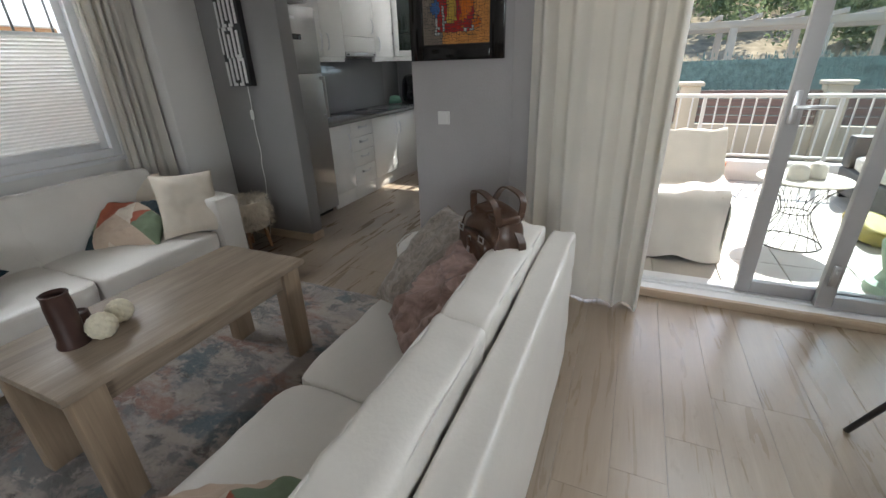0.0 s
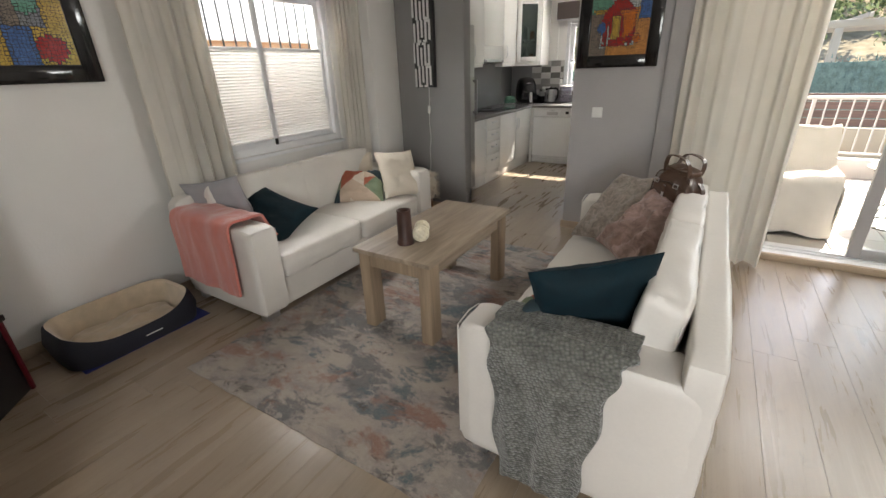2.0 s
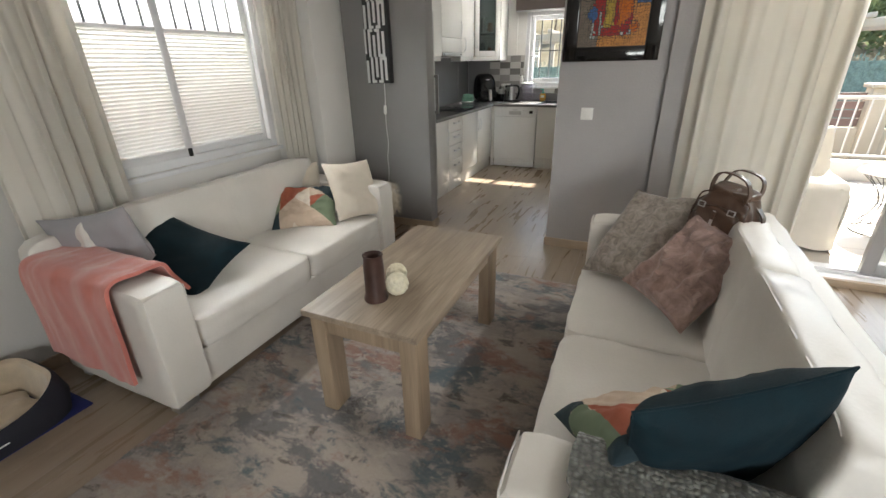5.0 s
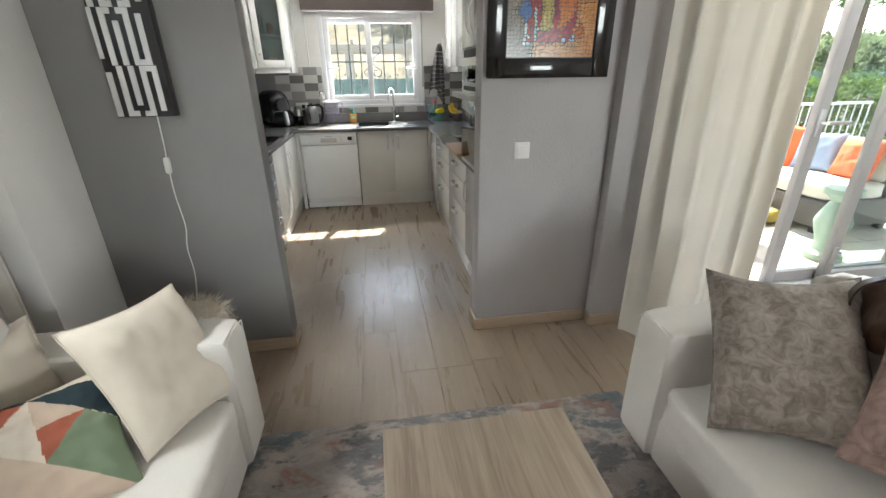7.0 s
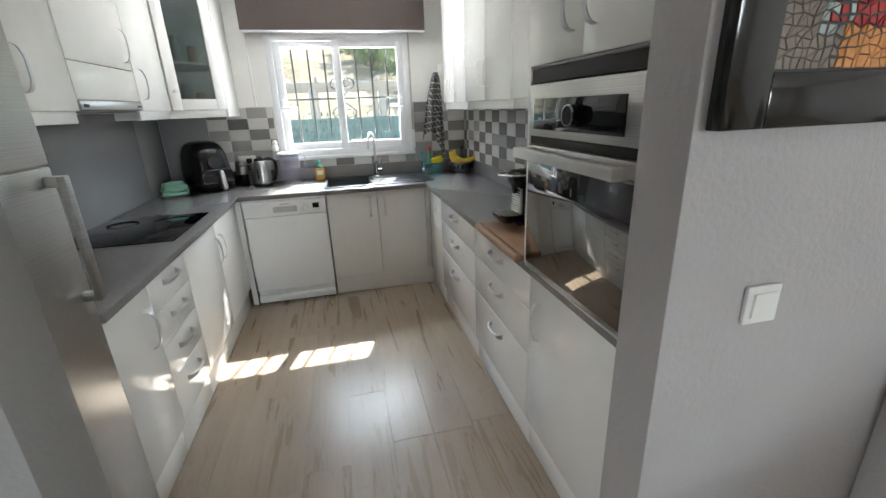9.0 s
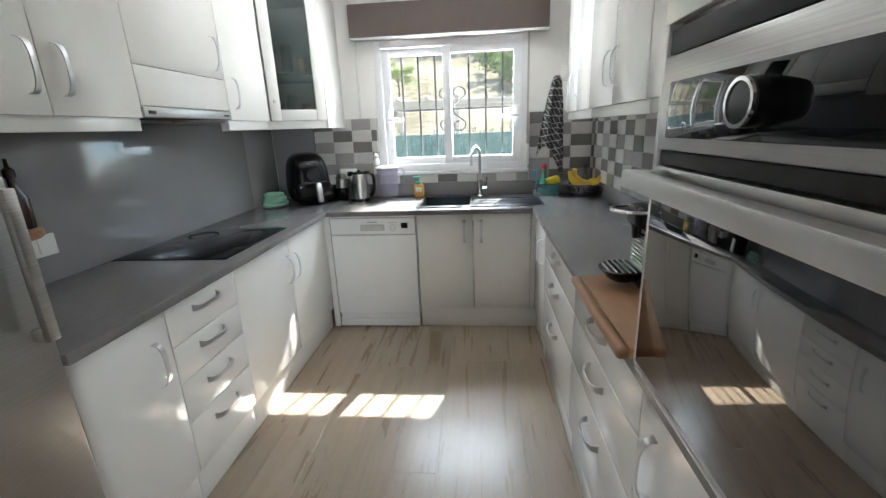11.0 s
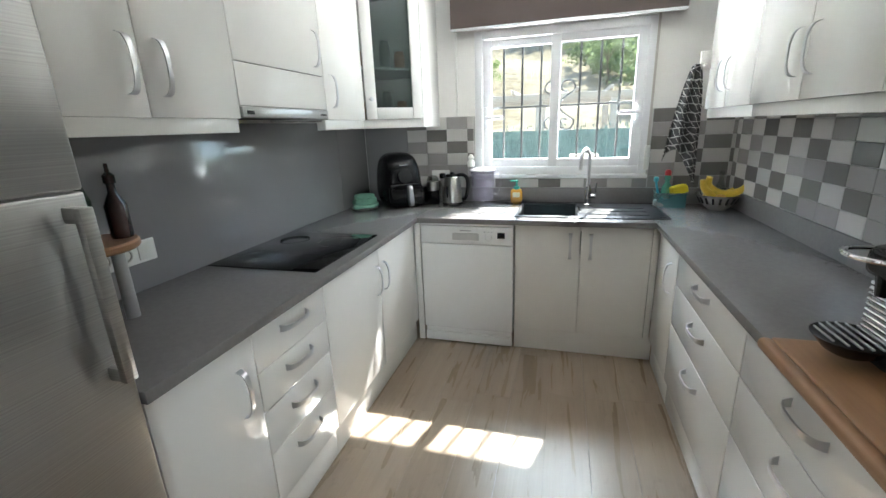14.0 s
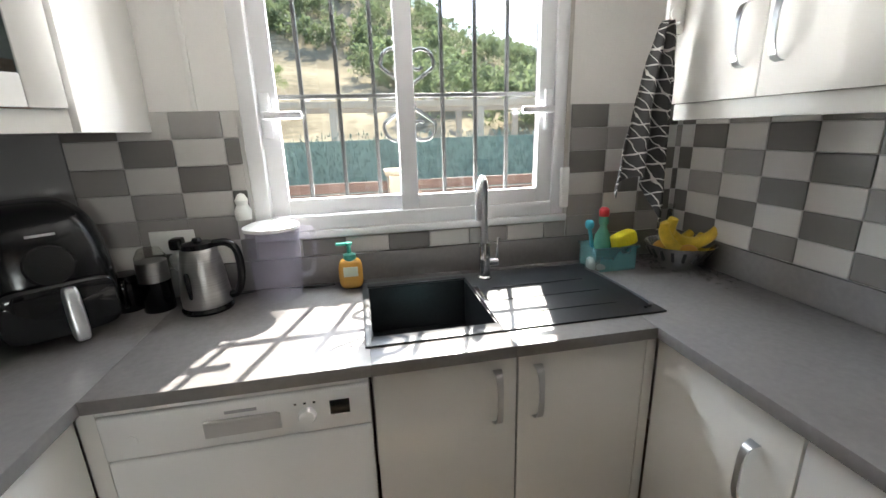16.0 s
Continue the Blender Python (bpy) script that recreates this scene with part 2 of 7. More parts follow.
M_BOARD = wood_mat("beech_board", (0.40, 0.225, 0.115), (0.28, 0.145, 0.07), 0.4, "y", 0.8)
M_GREY = mat("grey_wall_paint", (0.245, 0.236, 0.232), 0.62, vary=0.05, scale=2.5, bump=0.25, bscale=120, world_space=True)
M_GREYL = mat("light_grey_wall_paint", (0.41, 0.39, 0.385), 0.62, vary=0.06, scale=2.5, bump=0.55, bscale=70, fine=0.15, world_space=True)
M_WHITE = mat("white_wall_paint", (0.76, 0.74, 0.71), 0.75, vary=0.03, scale=2.0, bump=0.25, bscale=90, world_space=True)
M_CEIL = mat("ceiling_paint", (0.82, 0.81, 0.79), 0.9, vary=0.02)
M_LACQ = mat("white_lacquer", (0.80, 0.785, 0.75), 0.16, vary=0.02, scale=3, coat=0.3)
M_LACQ2 = mat("appliance_white", (0.80, 0.80, 0.79), 0.22, vary=0.015, scale=4)
M_QUARTZ = mat("grey_quartz", (0.205, 0.195, 0.19), 0.22, vary=0.05, scale=60, fine=0.12, world_space=True)
M_SPLASH = mat("grey_glass_splashback", (0.27, 0.265, 0.268), 0.10, vary=0.04, scale=2, coat=0.15)
M_STEEL = mat("brushed_steel", (0.42, 0.41, 0.395), 0.30, metal=1.0, vary=0.16, scale=5, stretch=(1, 0.03, 60), bump=0.04, bscale=40)
M_CHROME = mat("chrome", (0.72, 0.72, 0.72), 0.08, metal=1.0, vary=0.03)
M_SATIN = mat("satin_metal", (0.62, 0.62, 0.63), 0.32, metal=1.0, vary=0.04)
M_BLACKG = mat("black_glass", (0.008, 0.008, 0.009), 0.03, vary=0.1, spec=0.4)
M_MIRRORG = mat("dark_mirror_glass", (0.23, 0.225, 0.22), 0.03, metal=1.0, vary=0.02)
M_BLACK = mat("black_plastic", (0.004, 0.004, 0.005), 0.17, vary=0.2, scale=20, bump=0.03, spec=0.35)
M_MATBLACK = mat("matt_black", (0.015, 0.014, 0.014), 0.6, vary=0.2)
M_SINK = mat("black_granite", (0.014, 0.015, 0.017), 0.38, vary=0.3, scale=200, fine=0.5)
M_ALU = mat("white_aluminium", (0.78, 0.78, 0.79), 0.35, vary=0.03)
M_ALUG = mat("grey_aluminium", (0.40, 0.39, 0.385), 0.35, metal=0.0, vary=0.04)
M_PLASTW = mat("white_plastic", (0.78, 0.77, 0.74), 0.35, vary=0.02)
M_LEATHER = mat("white_leather", (0.68, 0.645, 0.595), 0.42, vary=0.05, scale=4, bump=0.16, bscale=90, fine=0.25)
M_PIPING = mat("leather_piping", (0.66, 0.63, 0.59), 0.45, vary=0.05)
M_CURTAIN = cloth_light_mat("curtain_linen", (0.78, 0.745, 0.68), 0.32)
M_PLEAT = cloth_light_mat("pleated_blind_cloth", (0.84, 0.83, 0.81), 0.48)
M_BLIND = cloth_light_mat("brown_blind_cloth", (0.135, 0.105, 0.095), 0.12)
M_GLASS = glass_mat("window_glass", (0.97, 0.985, 0.98))
M_GLASSB = glass_mat("door_glass", (0.93, 0.97, 0.97))
M_FROST = glass_mat("cabinet_glass", (0.46, 0.54, 0.52), 0.25)
M_BARS = mat("window_bar_paint", (0.022, 0.021, 0.02), 0.5, vary=0.15)
M_GROUT = mat("tile_grout", (0.50, 0.49, 0.47), 0.8)
M_TILES = [mat("tile_light", (0.56, 0.54, 0.515), 0.16, vary=0.03, rand=0.04), mat("tile_mid", (0.32, 0.305, 0.29), 0.16, vary=0.04, rand=0.05),
           mat("tile_dark", (0.185, 0.175, 0.165), 0.16, vary=0.05, rand=0.06)]
M_RUG = rug_mat()

# ---- mesh helpers ----


def mesh_of(name, bm, material, smooth=True):
    bmesh.ops.recalc_face_normals(bm, faces=bm.faces)
    me = bpy.data.meshes.new(name)
    bm.to_mesh(me)
    bm.free()
    for m in (material if isinstance(material, (list, tuple)) else [material]):
        me.materials.append(m)
    if smooth:
        if not any(q.use_smooth for q in me.polygons):
            me.polygons.foreach_set("use_smooth", [True] * len(me.polygons))
        me.set_sharp_from_angle(angle=radians(38))
    return me


def part(name, bm, material, parent, label="", at=None):
    ob = new(name, mesh_of(name, bm, material))
    ob.parent = parent
    if at is not None:
        ob.matrix_local = at
    if label:
        tagged(ob, label)
    return ob


def thing(name, m, label, category, group=""):
    ob = new(name)
    ob.empty_display_size = 0.1
    ob.matrix_world = m
    return tagged(ob, label, category, group)


def solid(name, bm, material, label, category, m=None, group="", kind=""):
    ob = new(name, mesh_of(name, bm, material))
    if m is not None:
        ob.matrix_world = m
    return tagged(ob, label, category, group, kind)


def structure(name, bm, material, label, m=None):
    ob = new(name, mesh_of(name, bm, material))
    if m is not None:
        ob.matrix_world = m
    return tagged(ob, label, kind="structure")


def box(x0, x1, y0, y1, z0, z1, b=0.003, seg=2):
    bm = bmesh.new()
    bmesh.ops.create_cube(bm, size=1.0)
    s = Vector((x1 - x0, y1 - y0, z1 - z0))
    c = Vector((x1 + x0, y1 + y0, z1 + z0)) / 2
    for v in bm.verts:
        v.co = Vector((v.co.x * s.x, v.co.y * s.y, v.co.z * s.z)) + c
    b = min(b, abs(s.x) * 0.45, abs(s.y) * 0.45, abs(s.z) * 0.45)
    if b > 0:
        bmesh.ops.bevel(bm, geom=list(bm.edges), offset=b, segments=seg, profile=0.5, affect="EDGES")
        big = sorted(bm.faces, key=lambda f: -f.calc_area() if max(abs(c) for c in f.normal) > 0.999 else 0.0)[:6]
        for f in bm.faces:
            f.smooth = True
        for f in big:
            f.smooth = False
    return bm


def shaded(bm):
    for f in bm.faces:
        f.smooth = True
    return bm


def join(*bms):
    out = bmesh.new()
    for b in bms:
        me = bpy.data.meshes.new("tmp")
        b.to_mesh(me)
        b.free()
        out.from_mesh(me)
        bpy.data.meshes.remove(me)
    return out


def moved(bm, m):
    bmesh.ops.transform(bm, matrix=m, verts=bm.verts)
    return bm


def lathe(profile, n=28):
    """A turned body from (radius, height) pairs."""
    bm = bmesh.new()
    rings = []
    for r, z in profile:
        if r < 1e-5:
            rings.append([bm.verts.new((0, 0, z))])
        else:
            rings.append([bm.verts.new((r * math.cos(2 * math.pi * k / n), r * math.sin(2 * math.pi * k / n), z)) for k in range(n)])
    for a, b in zip(rings, rings[1:]):
        for k in range(n):
            j = (k + 1) % n
            if len(a) == 1 and len(b) == 1:
                continue
            if len(a) == 1:
                bm.faces.new((a[0], b[k], b[j]))
            elif len(b) == 1:
                bm.faces.new((a[k], a[j], b[0]))
            else:
                bm.faces.new((a[k], a[j], b[j], b[k]))
    return shaded(bm)


def tube(pts, r, n=8, closed=False, taper=None):
    """A round bar along a line of points."""
    bm = bmesh.new()
    pts = [Vector(p) for p in pts]
    rings = []
    up = Vector((0.31, 0.17, 0.93)).normalized()
    for k, p in enumerate(pts):
        if closed:
            d = pts[(k + 1) % len(pts)] - pts[k - 1]
        else:
            d = pts[min(k + 1, len(pts) - 1)] - pts[max(k - 1, 0)]
        d.normalize()
        a = d.cross(up)
        if a.length < 0.05:
            a = d.cross(Vector((1, 0, 0)))
        a.normalize()
        b = d.cross(a)
        rr = r if taper is None else taper(k / max(1, len(pts) - 1)) * r
        rings.append([bm.verts.new(p + (a * math.cos(2 * math.pi * j / n) + b * math.sin(2 * math.pi * j / n)) * rr) for j in range(n)])
    seq = list(zip(rings, rings[1:] + ([rings[0]] if closed else [])))
    for a, b in seq:
        for j in range(n):
            i = (j + 1) % n
            bm.faces.new((a[j], a[i], b[i], b[j]))
    if not closed:
        bm.faces.new(rings[0])
        bm.faces.new(rings[-1])
    return shaded(bm)


def smooth_line(ctrl, n=8):
    """Points on a smooth curve through the control points."""
    P = [Vector(p) for p in ctrl]
    P = [P[0] * 2 - P[1]] + P + [P[-1] * 2 - P[-2]]
    out = []
    for k in range(1, len(P) - 2):
        for j in range(n):
            t = j / n
            a, b, c, d = P[k - 1:k + 3]
            out.append(0.5 * ((2 * b) + (c - a) * t + (2 * a - 5 * b + 4 * c - d) * t * t + (3 * b - 3 * c + d - a) * t ** 3))
    return out + [P[-2]]


def puffy(w, d, h, e=7.0, n=9, crown=0.0, seed=0.0, wrinkle=0.004):
    """A stuffed block: rounded, swollen on top, slightly creased. It stands on z = 0 and is centred in x and y."""
    bm = bmesh.new()
    bmesh.ops.create_cube(bm, size=2.0)
    bmesh.ops.subdivide_edges(bm, edges=list(bm.edges), cuts=n, use_grid_fill=True)
    for v in bm.verts:
        p = v.co.copy()
        p = Vector([math.copysign(abs(c) ** 0.8, c) for c in p])
        k = (abs(p.x) ** e + abs(p.y) ** e + abs(p.z) ** e) ** (1 / e)
        q = p / max(k, 1e-6) * max(abs(p.x), abs(p.y), abs(p.z))
        swell = (1 - q.x ** 2) * (1 - q.y ** 2)
        w3 = noise.noise(Vector((q.x * w * 7 + seed, q.y * d * 7, q.z * h * 9))) * wrinkle
        v.co = Vector((q.x * w / 2, q.y * d / 2, (q.z + 1) * h / 2 + crown * swell * (1 if q.z > 0 else -0.2)))
        v.co += q.normalized() * w3 * 2
    return shaded(bm)


def pillow(w, h, t, seed=0.0, n=22, sag=0.0, crease=0.008):
    """A square cushion with pulled-in sides and pointed corners; it stands in the x-z plane on its lower side."""
    bm = bmesh.new()
    grid = {}
    for s in (1, -1):
        for i in range(n + 1):
            for j in range(n + 1):
                u, v = 2 * i / n - 1, 2 * j / n - 1
                edge = i in (0, n) or j in (0, n)
                if edge and s == -1:
                    grid[s, i, j] = grid[1, i, j]
                    continue
                x = u * w / 2 * (1 - 0.09 * (1 - v * v) * abs(u) ** 3)
                z = v * h / 2 * (1 - 0.09 * (1 - u * u) * abs(v) ** 3)
                f = max(0.0, (1 - u ** 4) * (1 - v ** 4)) ** 0.55
                y = s * t / 2 * f
                c = noise.noise(Vector((u * 2.6 + seed, v * 2.6, s * 3.0))) + 0.5 * noise.noise(Vector((u * 6 + seed, v * 6, s * 5.0)))
                y += s * crease * c * (0.3 + f)
                z += h / 2 - sag * (1 - u * u) * (v + 1) / 2
                grid[s, i, j] = bm.verts.new((x, y, z))
    for s in (1, -1):
        for i in range(n):
            for j in range(n):
                bm.faces.new((grid[s, i, j], grid[s, i + 1, j], grid[s, i + 1, j + 1], grid[s, i, j + 1]))
    return shaded(bm)


def sheet(fn, nu, nv, thick):
    """A cloth of some thickness: fn(u, v) gives its middle."""
    bm = bmesh.new()
    P = [[Vector(fn(i / nu, j / nv)) for j in range(nv + 1)] for i in range(nu + 1)]
    side = {}
    for i in range(nu + 1):
        for j in range(nv + 1):
            du = P[min(i + 1, nu)][j] - P[max(i - 1, 0)][j]
            dv = P[i][min(j + 1, nv)] - P[i][max(j - 1, 0)]
            nn = du.cross(dv)
            nn = nn.normalized() if nn.length > 1e-9 else Vector((0, 0, 1))
            for s in (1, -1):
                side[s, i, j] = bm.verts.new(P[i][j] + nn * s * thick / 2)
    for i in range(nu):
        for j in range(nv):
            bm.faces.new((side[1, i, j], side[1, i + 1, j], side[1, i + 1, j + 1], side[1, i, j + 1]))
            bm.faces.new((side[-1, i, j], side[-1, i, j + 1], side[-1, i + 1, j + 1], side[-1, i + 1, j]))
    rim = [(i, 0) for i in range(nu)] + [(nu, j) for j in range(nv)] + [(i, nv) for i in range(nu, 0, -1)] + [(0, j) for j in range(nv, 0, -1)]
    for a, b in zip(rim, rim[1:] + rim[:1]):
        bm.faces.new((side[1, *a], side[-1, *a], side[-1, *b], side[1, *b]))
    return shaded(bm)


# ---- the large structure ----
H = 2.46


def wall_boxes(name, label, boxes, material):
    return structure(name, join(*[box(*b, b=0.004) for b in boxes]), material, label)


WX, WY0, WY1, WZ0, WZ1 = -3.27, 0.86, 2.14, 0.84, 2.06
wall_boxes("wall_west", "white painted living room wall with a window", [
    (WX - 0.26, WX, -3.1, WY0, 0, H), (WX - 0.26, WX, WY1, 6.44, 0, H), (WX - 0.26, WX, WY0, WY1, 0, WZ0), (WX - 0.26, WX, WY0, WY1, WZ1, H)], M_WHITE)
wall_boxes("column_1", "pale grey painted corner column", [(WX + 0.002, -3.08, 2.46, 2.868, 0, H)], M_WHITE)
wall_boxes("wall_partition_west", "smooth dark grey painted partition wall", [(-3.268, -2.305, 2.87, 3.0, 0, H)], M_GREY)
wall_boxes("wall_partition_east", "light grey textured partition wall", [(-1.26, -0.452, 2.87, 3.0, 0, H)], M_GREYL)
wall_boxes("column_2", "grey painted pillar beside the terrace door", [(-0.573, -0.24, 2.795, 2.868, 0, H)], M_GREYL)
wall_boxes("wall_opening_head", "grey painted wall above the kitchen opening", [(-2.303, -1.262, 2.87, 3.0, 2.25, H)], M_GREYL)
# the opening in this unseen south wall is added for the fill lamp
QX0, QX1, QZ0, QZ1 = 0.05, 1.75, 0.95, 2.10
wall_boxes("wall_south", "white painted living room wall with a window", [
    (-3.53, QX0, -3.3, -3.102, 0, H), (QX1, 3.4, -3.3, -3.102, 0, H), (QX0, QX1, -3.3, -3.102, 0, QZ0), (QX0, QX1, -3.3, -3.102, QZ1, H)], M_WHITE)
wall_boxes("wall_east", "white painted living room wall", [(3.2, 3.4, -3.1, 3.14, 0, H)], M_WHITE)
wall_boxes("wall_terrace", "white painted wall round the terrace door", [(-0.45, 3.198, 2.87, 3.14, 2.28, H), (2.55, 3.198, 2.87, 3.14, 0, 2.278), (-0.45, -0.242, 3.002, 3.14, 0, 2.278)], M_WHITE)
KX0, KX1, KY = -3.22, -0.65, 6.19
wall_boxes("wall_kitchen_west", "white painted kitchen wall", [(-3.268, KX0, 3.002, KY, 0, H)], M_WHITE)
wall_boxes("wall_kitchen_east", "white painted kitchen wall", [(KX1, -0.452, 3.002, 6.44, 0, H)], M_WHITE)
VX0, VX1, VZ0, VZ1 = -2.33, -1.165, 1.075, 2.04
wall_boxes("wall_kitchen_north", "white painted kitchen wall with a window", [
    (-3.268, VX0, KY, 6.44, 0, H), (VX1, KX1 - 0.002, KY, 6.44, 0, H), (VX0, VX1, KY, 6.44, 0, VZ0), (VX0, VX1, KY, 6.44, VZ1, H)], M_WHITE)
structure("ceiling", join(box(-3.53, 3.4, -3.3, 3.14, H, H + 0.25), box(-3.53, -0.452, 3.14, 6.44, H, H + 0.25)), M_CEIL, "white painted ceiling")

floor = structure("floor", join(box(-3.53, 3.4, -3.3, 3.0, -0.2, -0.009, b=0), box(-3.53, -0.452, 3.0, 6.44, -0.2, -0.009, b=0)), M_GAP, "laminate floor of greyish oak planks with dark knots")


def baseboard(x0, x1, y0, y1):
    structure("baseboard", box(x0, x1, y0, y1, 0, 0.072, b=0.006, seg=2), M_SKIRT, "light oak baseboard")


baseboard(-3.065, -2.291, 2.856, 2.869)
baseboard(-2.304, -2.291, 2.87, 3.0)
baseboard(-1.274, -0.588, 2.856, 2.869)
baseboard(-1.274, -1.261, 2.87, 3.0)
baseboard(-0.587, -0.24, 2.781, 2.794)
baseboard(-0.587, -0.574, 2.795, 2.855)
baseboard(WX + 0.001, WX + 0.014, -3.1, 2.45)
baseboard(-3.079, -3.066, 2.46, 2.855)
baseboard(2.55, 3.198, 2.856, 2.869)

# ---- windows and doors ----


def frame_bars(x0, x1, z0, z1, w, d, b=0.004):
    """Four bars of a frame in the x-z plane, centred on y = 0."""
    return join(box(x0, x0 + w, -d / 2, d / 2, z0, z1, b), box(x1 - w, x1, -d / 2, d / 2, z0, z1, b),
                box(x0 + w, x1 - w, -d / 2, d / 2, z0, z0 + w, b), box(x0 + w, x1 - w, -d / 2, d / 2, z1 - w, z1, b))


def pane(name, x0, x1, y, z0, z1, parent, material=None):
    p = part(name, box(x0, x1, y - 0.003, y + 0.003, z0, z1, b=0), material or M_GLASS, parent)
    p.visible_shadow = False
    return p


def lever(parent, x, y, z, way):
    g = part("window_handle", join(box(x - 0.016, x + 0.016, y - 0.012, y, z - 0.075, z + 0.075, 0.006), box(x - 0.011, x + 0.011, y - 0.045, y - 0.012, z - 0.012, z + 0.012, 0.004),
             box(min(x, x + way * 0.12), max(x, x + way * 0.12), y - 0.055, y - 0.038, z - 0.012, z + 0.012, 0.006)), M_ALU, parent, "white lever handle")
    return g


# kitchen window: outer frame, two sliding sashes
kw = new("window_1")
kw.matrix_world = pose(0, KY, 0)
tagged(kw, "white aluminium sliding window with two sashes", kind="structure")
part("window_frame", moved(frame_bars(VX0, VX1, VZ0, VZ1, 0.052, 0.09), pose(0, 0.04, 0)), M_ALU, kw)
xm = -1.775
for nm, a, b, yy in (("left", VX0 + 0.05, xm + 0.03, 0.055), ("right", xm - 0.035, VX1 - 0.05, 0.022)):
    s = part("sash", moved(frame_bars(a, b, VZ0 + 0.045, VZ1 - 0.04, 0.062, 0.03), pose(0, yy, 0)), M_ALU, kw)
    pane("pane", a + 0.06, b - 0.06, yy, VZ0 + 0.10, VZ1 - 0.10, kw)
lever(kw, VX0 + 0.075, 0.035, 1.475, 1)
lever(kw, VX1 - 0.078, 0.004, 1.475, -1)
part("window_sill", box(VX0 - 0.01, VX1 + 0.01, -0.022, 0.08, VZ0 - 0.028, VZ0 - 0.002, 0.006), M_ALU, kw)
part("strap_box", box(VX1 - 0.02, VX1 + 0.012, -0.028, -0.004, 1.10, 1.26, 0.006), M_PLASTW, kw)
part("strap", box(VX1 - 0.01, VX1 + 0.004, -0.016, -0.012, 1.26, 2.05, 0), mat("strap_cloth", (0.45, 0.42, 0.38), 0.9), kw)

# iron grille outside it
gr = thing("window_grille", pose(0, 6.36, 0), "dark painted iron window grille with a scroll ornament", "grille")
for k in range(9):
    x = VX0 + 0.05 + k * (VX1 - VX0 - 0.1) / 8
    if k != 4:
        part("bar", box(x - 0.0075, x + 0.0075, -0.0075, 0.0075, 1.05, 2.06, 0.002), M_BARS, gr)
for z in (1.14, 1.545, 1.96):
    part("rail", box(VX0 - 0.02, VX1 + 0.02, -0.010, 0.006, z - 0.008, z + 0.008, 0.002), M_BARS, gr)


def spiral(cx, cz, r0, turns, start, way):
    out = []
    for k in range(30):
        t = k / 29
        a = start + way * turns * 2 * math.pi * t
        r = r0 * (1 - 0.72 * t)
        out.append((cx + r * math.cos(a), 0, cz + r * math.sin(a)))
    return out


gx = (VX0 + VX1) / 2
for sx in (-1, 1):
    for sz in (-1, 1):
        line = [Vector((gx, 0, 1.545 + sz * 0.012)), Vector((gx + sx * 0.022, 0, 1.545 + sz * 0.045))]
        for j in range(34):
            a = 0.0 if j < 0 else -0.35 + 5.6 * j / 33
            r = 0.050 if j < 14 else 0.050 - 0.034 * (j - 14) / 19
            c = (0.052 - 0.006 * max(0, j - 14) / 19, 0.118)
            line.append(Vector((gx + sx * (c[0] + r * math.cos(a)), 0, 1.545 + sz * (c[1] + r * math.sin(a)))))
        part("scroll", tube(line, 0.0075, 6), M_BARS, gr)

# roller blind in its brown pelmet
rb = thing("roller_blind", pose(0, 0, 0), "dark brown rolled-up blind above the kitchen window", "blind")
part("pelmet", box(-2.475, -1.035, 6.09, 6.186, 2.05, 2.275, 0.006), M_BLIND, rb)
part("bottom_rail", box(-2.47, -1.04, 6.082, 6.10, 2.036, 2.052, 0.004), M_SATIN, rb)

# living room side window with pleated blinds
lw = new("window_2")
lw.matrix_world = pose(WX - 0.03, 0, 0, 0, 0, 90)
tagged(lw, "white aluminium sliding window with pleated blinds", kind="structure")
part("window_frame", moved(frame_bars(WY0, WY1, WZ0, WZ1, 0.055, 0.08), pose(0, 0.03, 0)), M_ALU, lw)
ym = 1.40
for a, b, yy in ((WY0 + 0.05, ym + 0.03, 0.012), (ym - 0.02, WY1 - 0.05, 0.045)):
    part("sash", moved(frame_bars(a, b, WZ0 + 0.045, WZ1 - 0.04, 0.055, 0.03), pose(0, yy, 0)), M_ALU, lw)
    pane("pane", a + 0.05, b - 0.05, yy, WZ0 + 0.09, WZ1 - 0.09, lw)
part("latch", box(ym - 0.012, ym + 0.012, -0.016, -0.002, WZ0 + 0.05, WZ0 + 0.10, 0.003), M_MATBLACK, lw)
part("window_sill", box(WY0 - 0.02, WY1 + 0.02, -0.05, 0.02, WZ0 - 0.03, WZ0 - 0.002, 0.006), M_ALU, lw)
for nm, a, b, yy in (("w", WY0 + 0.105, ym - 0.03, -0.012), ("e", ym + 0.036, WY1 - 0.105, 0.02)):
    pb = thing("pleated_blind", pose(WX - 0.03, 0, 0, 0, 0, 90), "white translucent pleated blind drawn half up", "blind", "pleated blinds of the side window")
    n = 62
    part("pleats", sheet(lambda u, v: (a + (b - a) * u, yy + 0.0045 * (1 if round(v * n) % 2 else -1), 0.945 + 0.665 * v), 1, n, 0.0012), M_PLEAT, pb)
    part("head_rail", box(a, b, yy - 0.010, yy + 0.010, 1.608, 1.626, 0.003), M_ALU, pb)
    part("bottom_rail", box(a, b, yy - 0.010, yy + 0.010, 0.931, 0.946, 0.003), M_ALU, pb)
g2 = thing("window_grille", pose(WX - 0.22, 0, 0, 0, 0, 90), "dark painted iron bars outside the side window", "grille")
for k in range(12):
    y = WY0 + 0.06 + k * (WY1 - WY0 - 0.12) / 11
    part("bar", box(y - 0.006, y + 0.006, -0.006, 0.006, 0.86, 2.06, 0.002), M_BARS, g2)
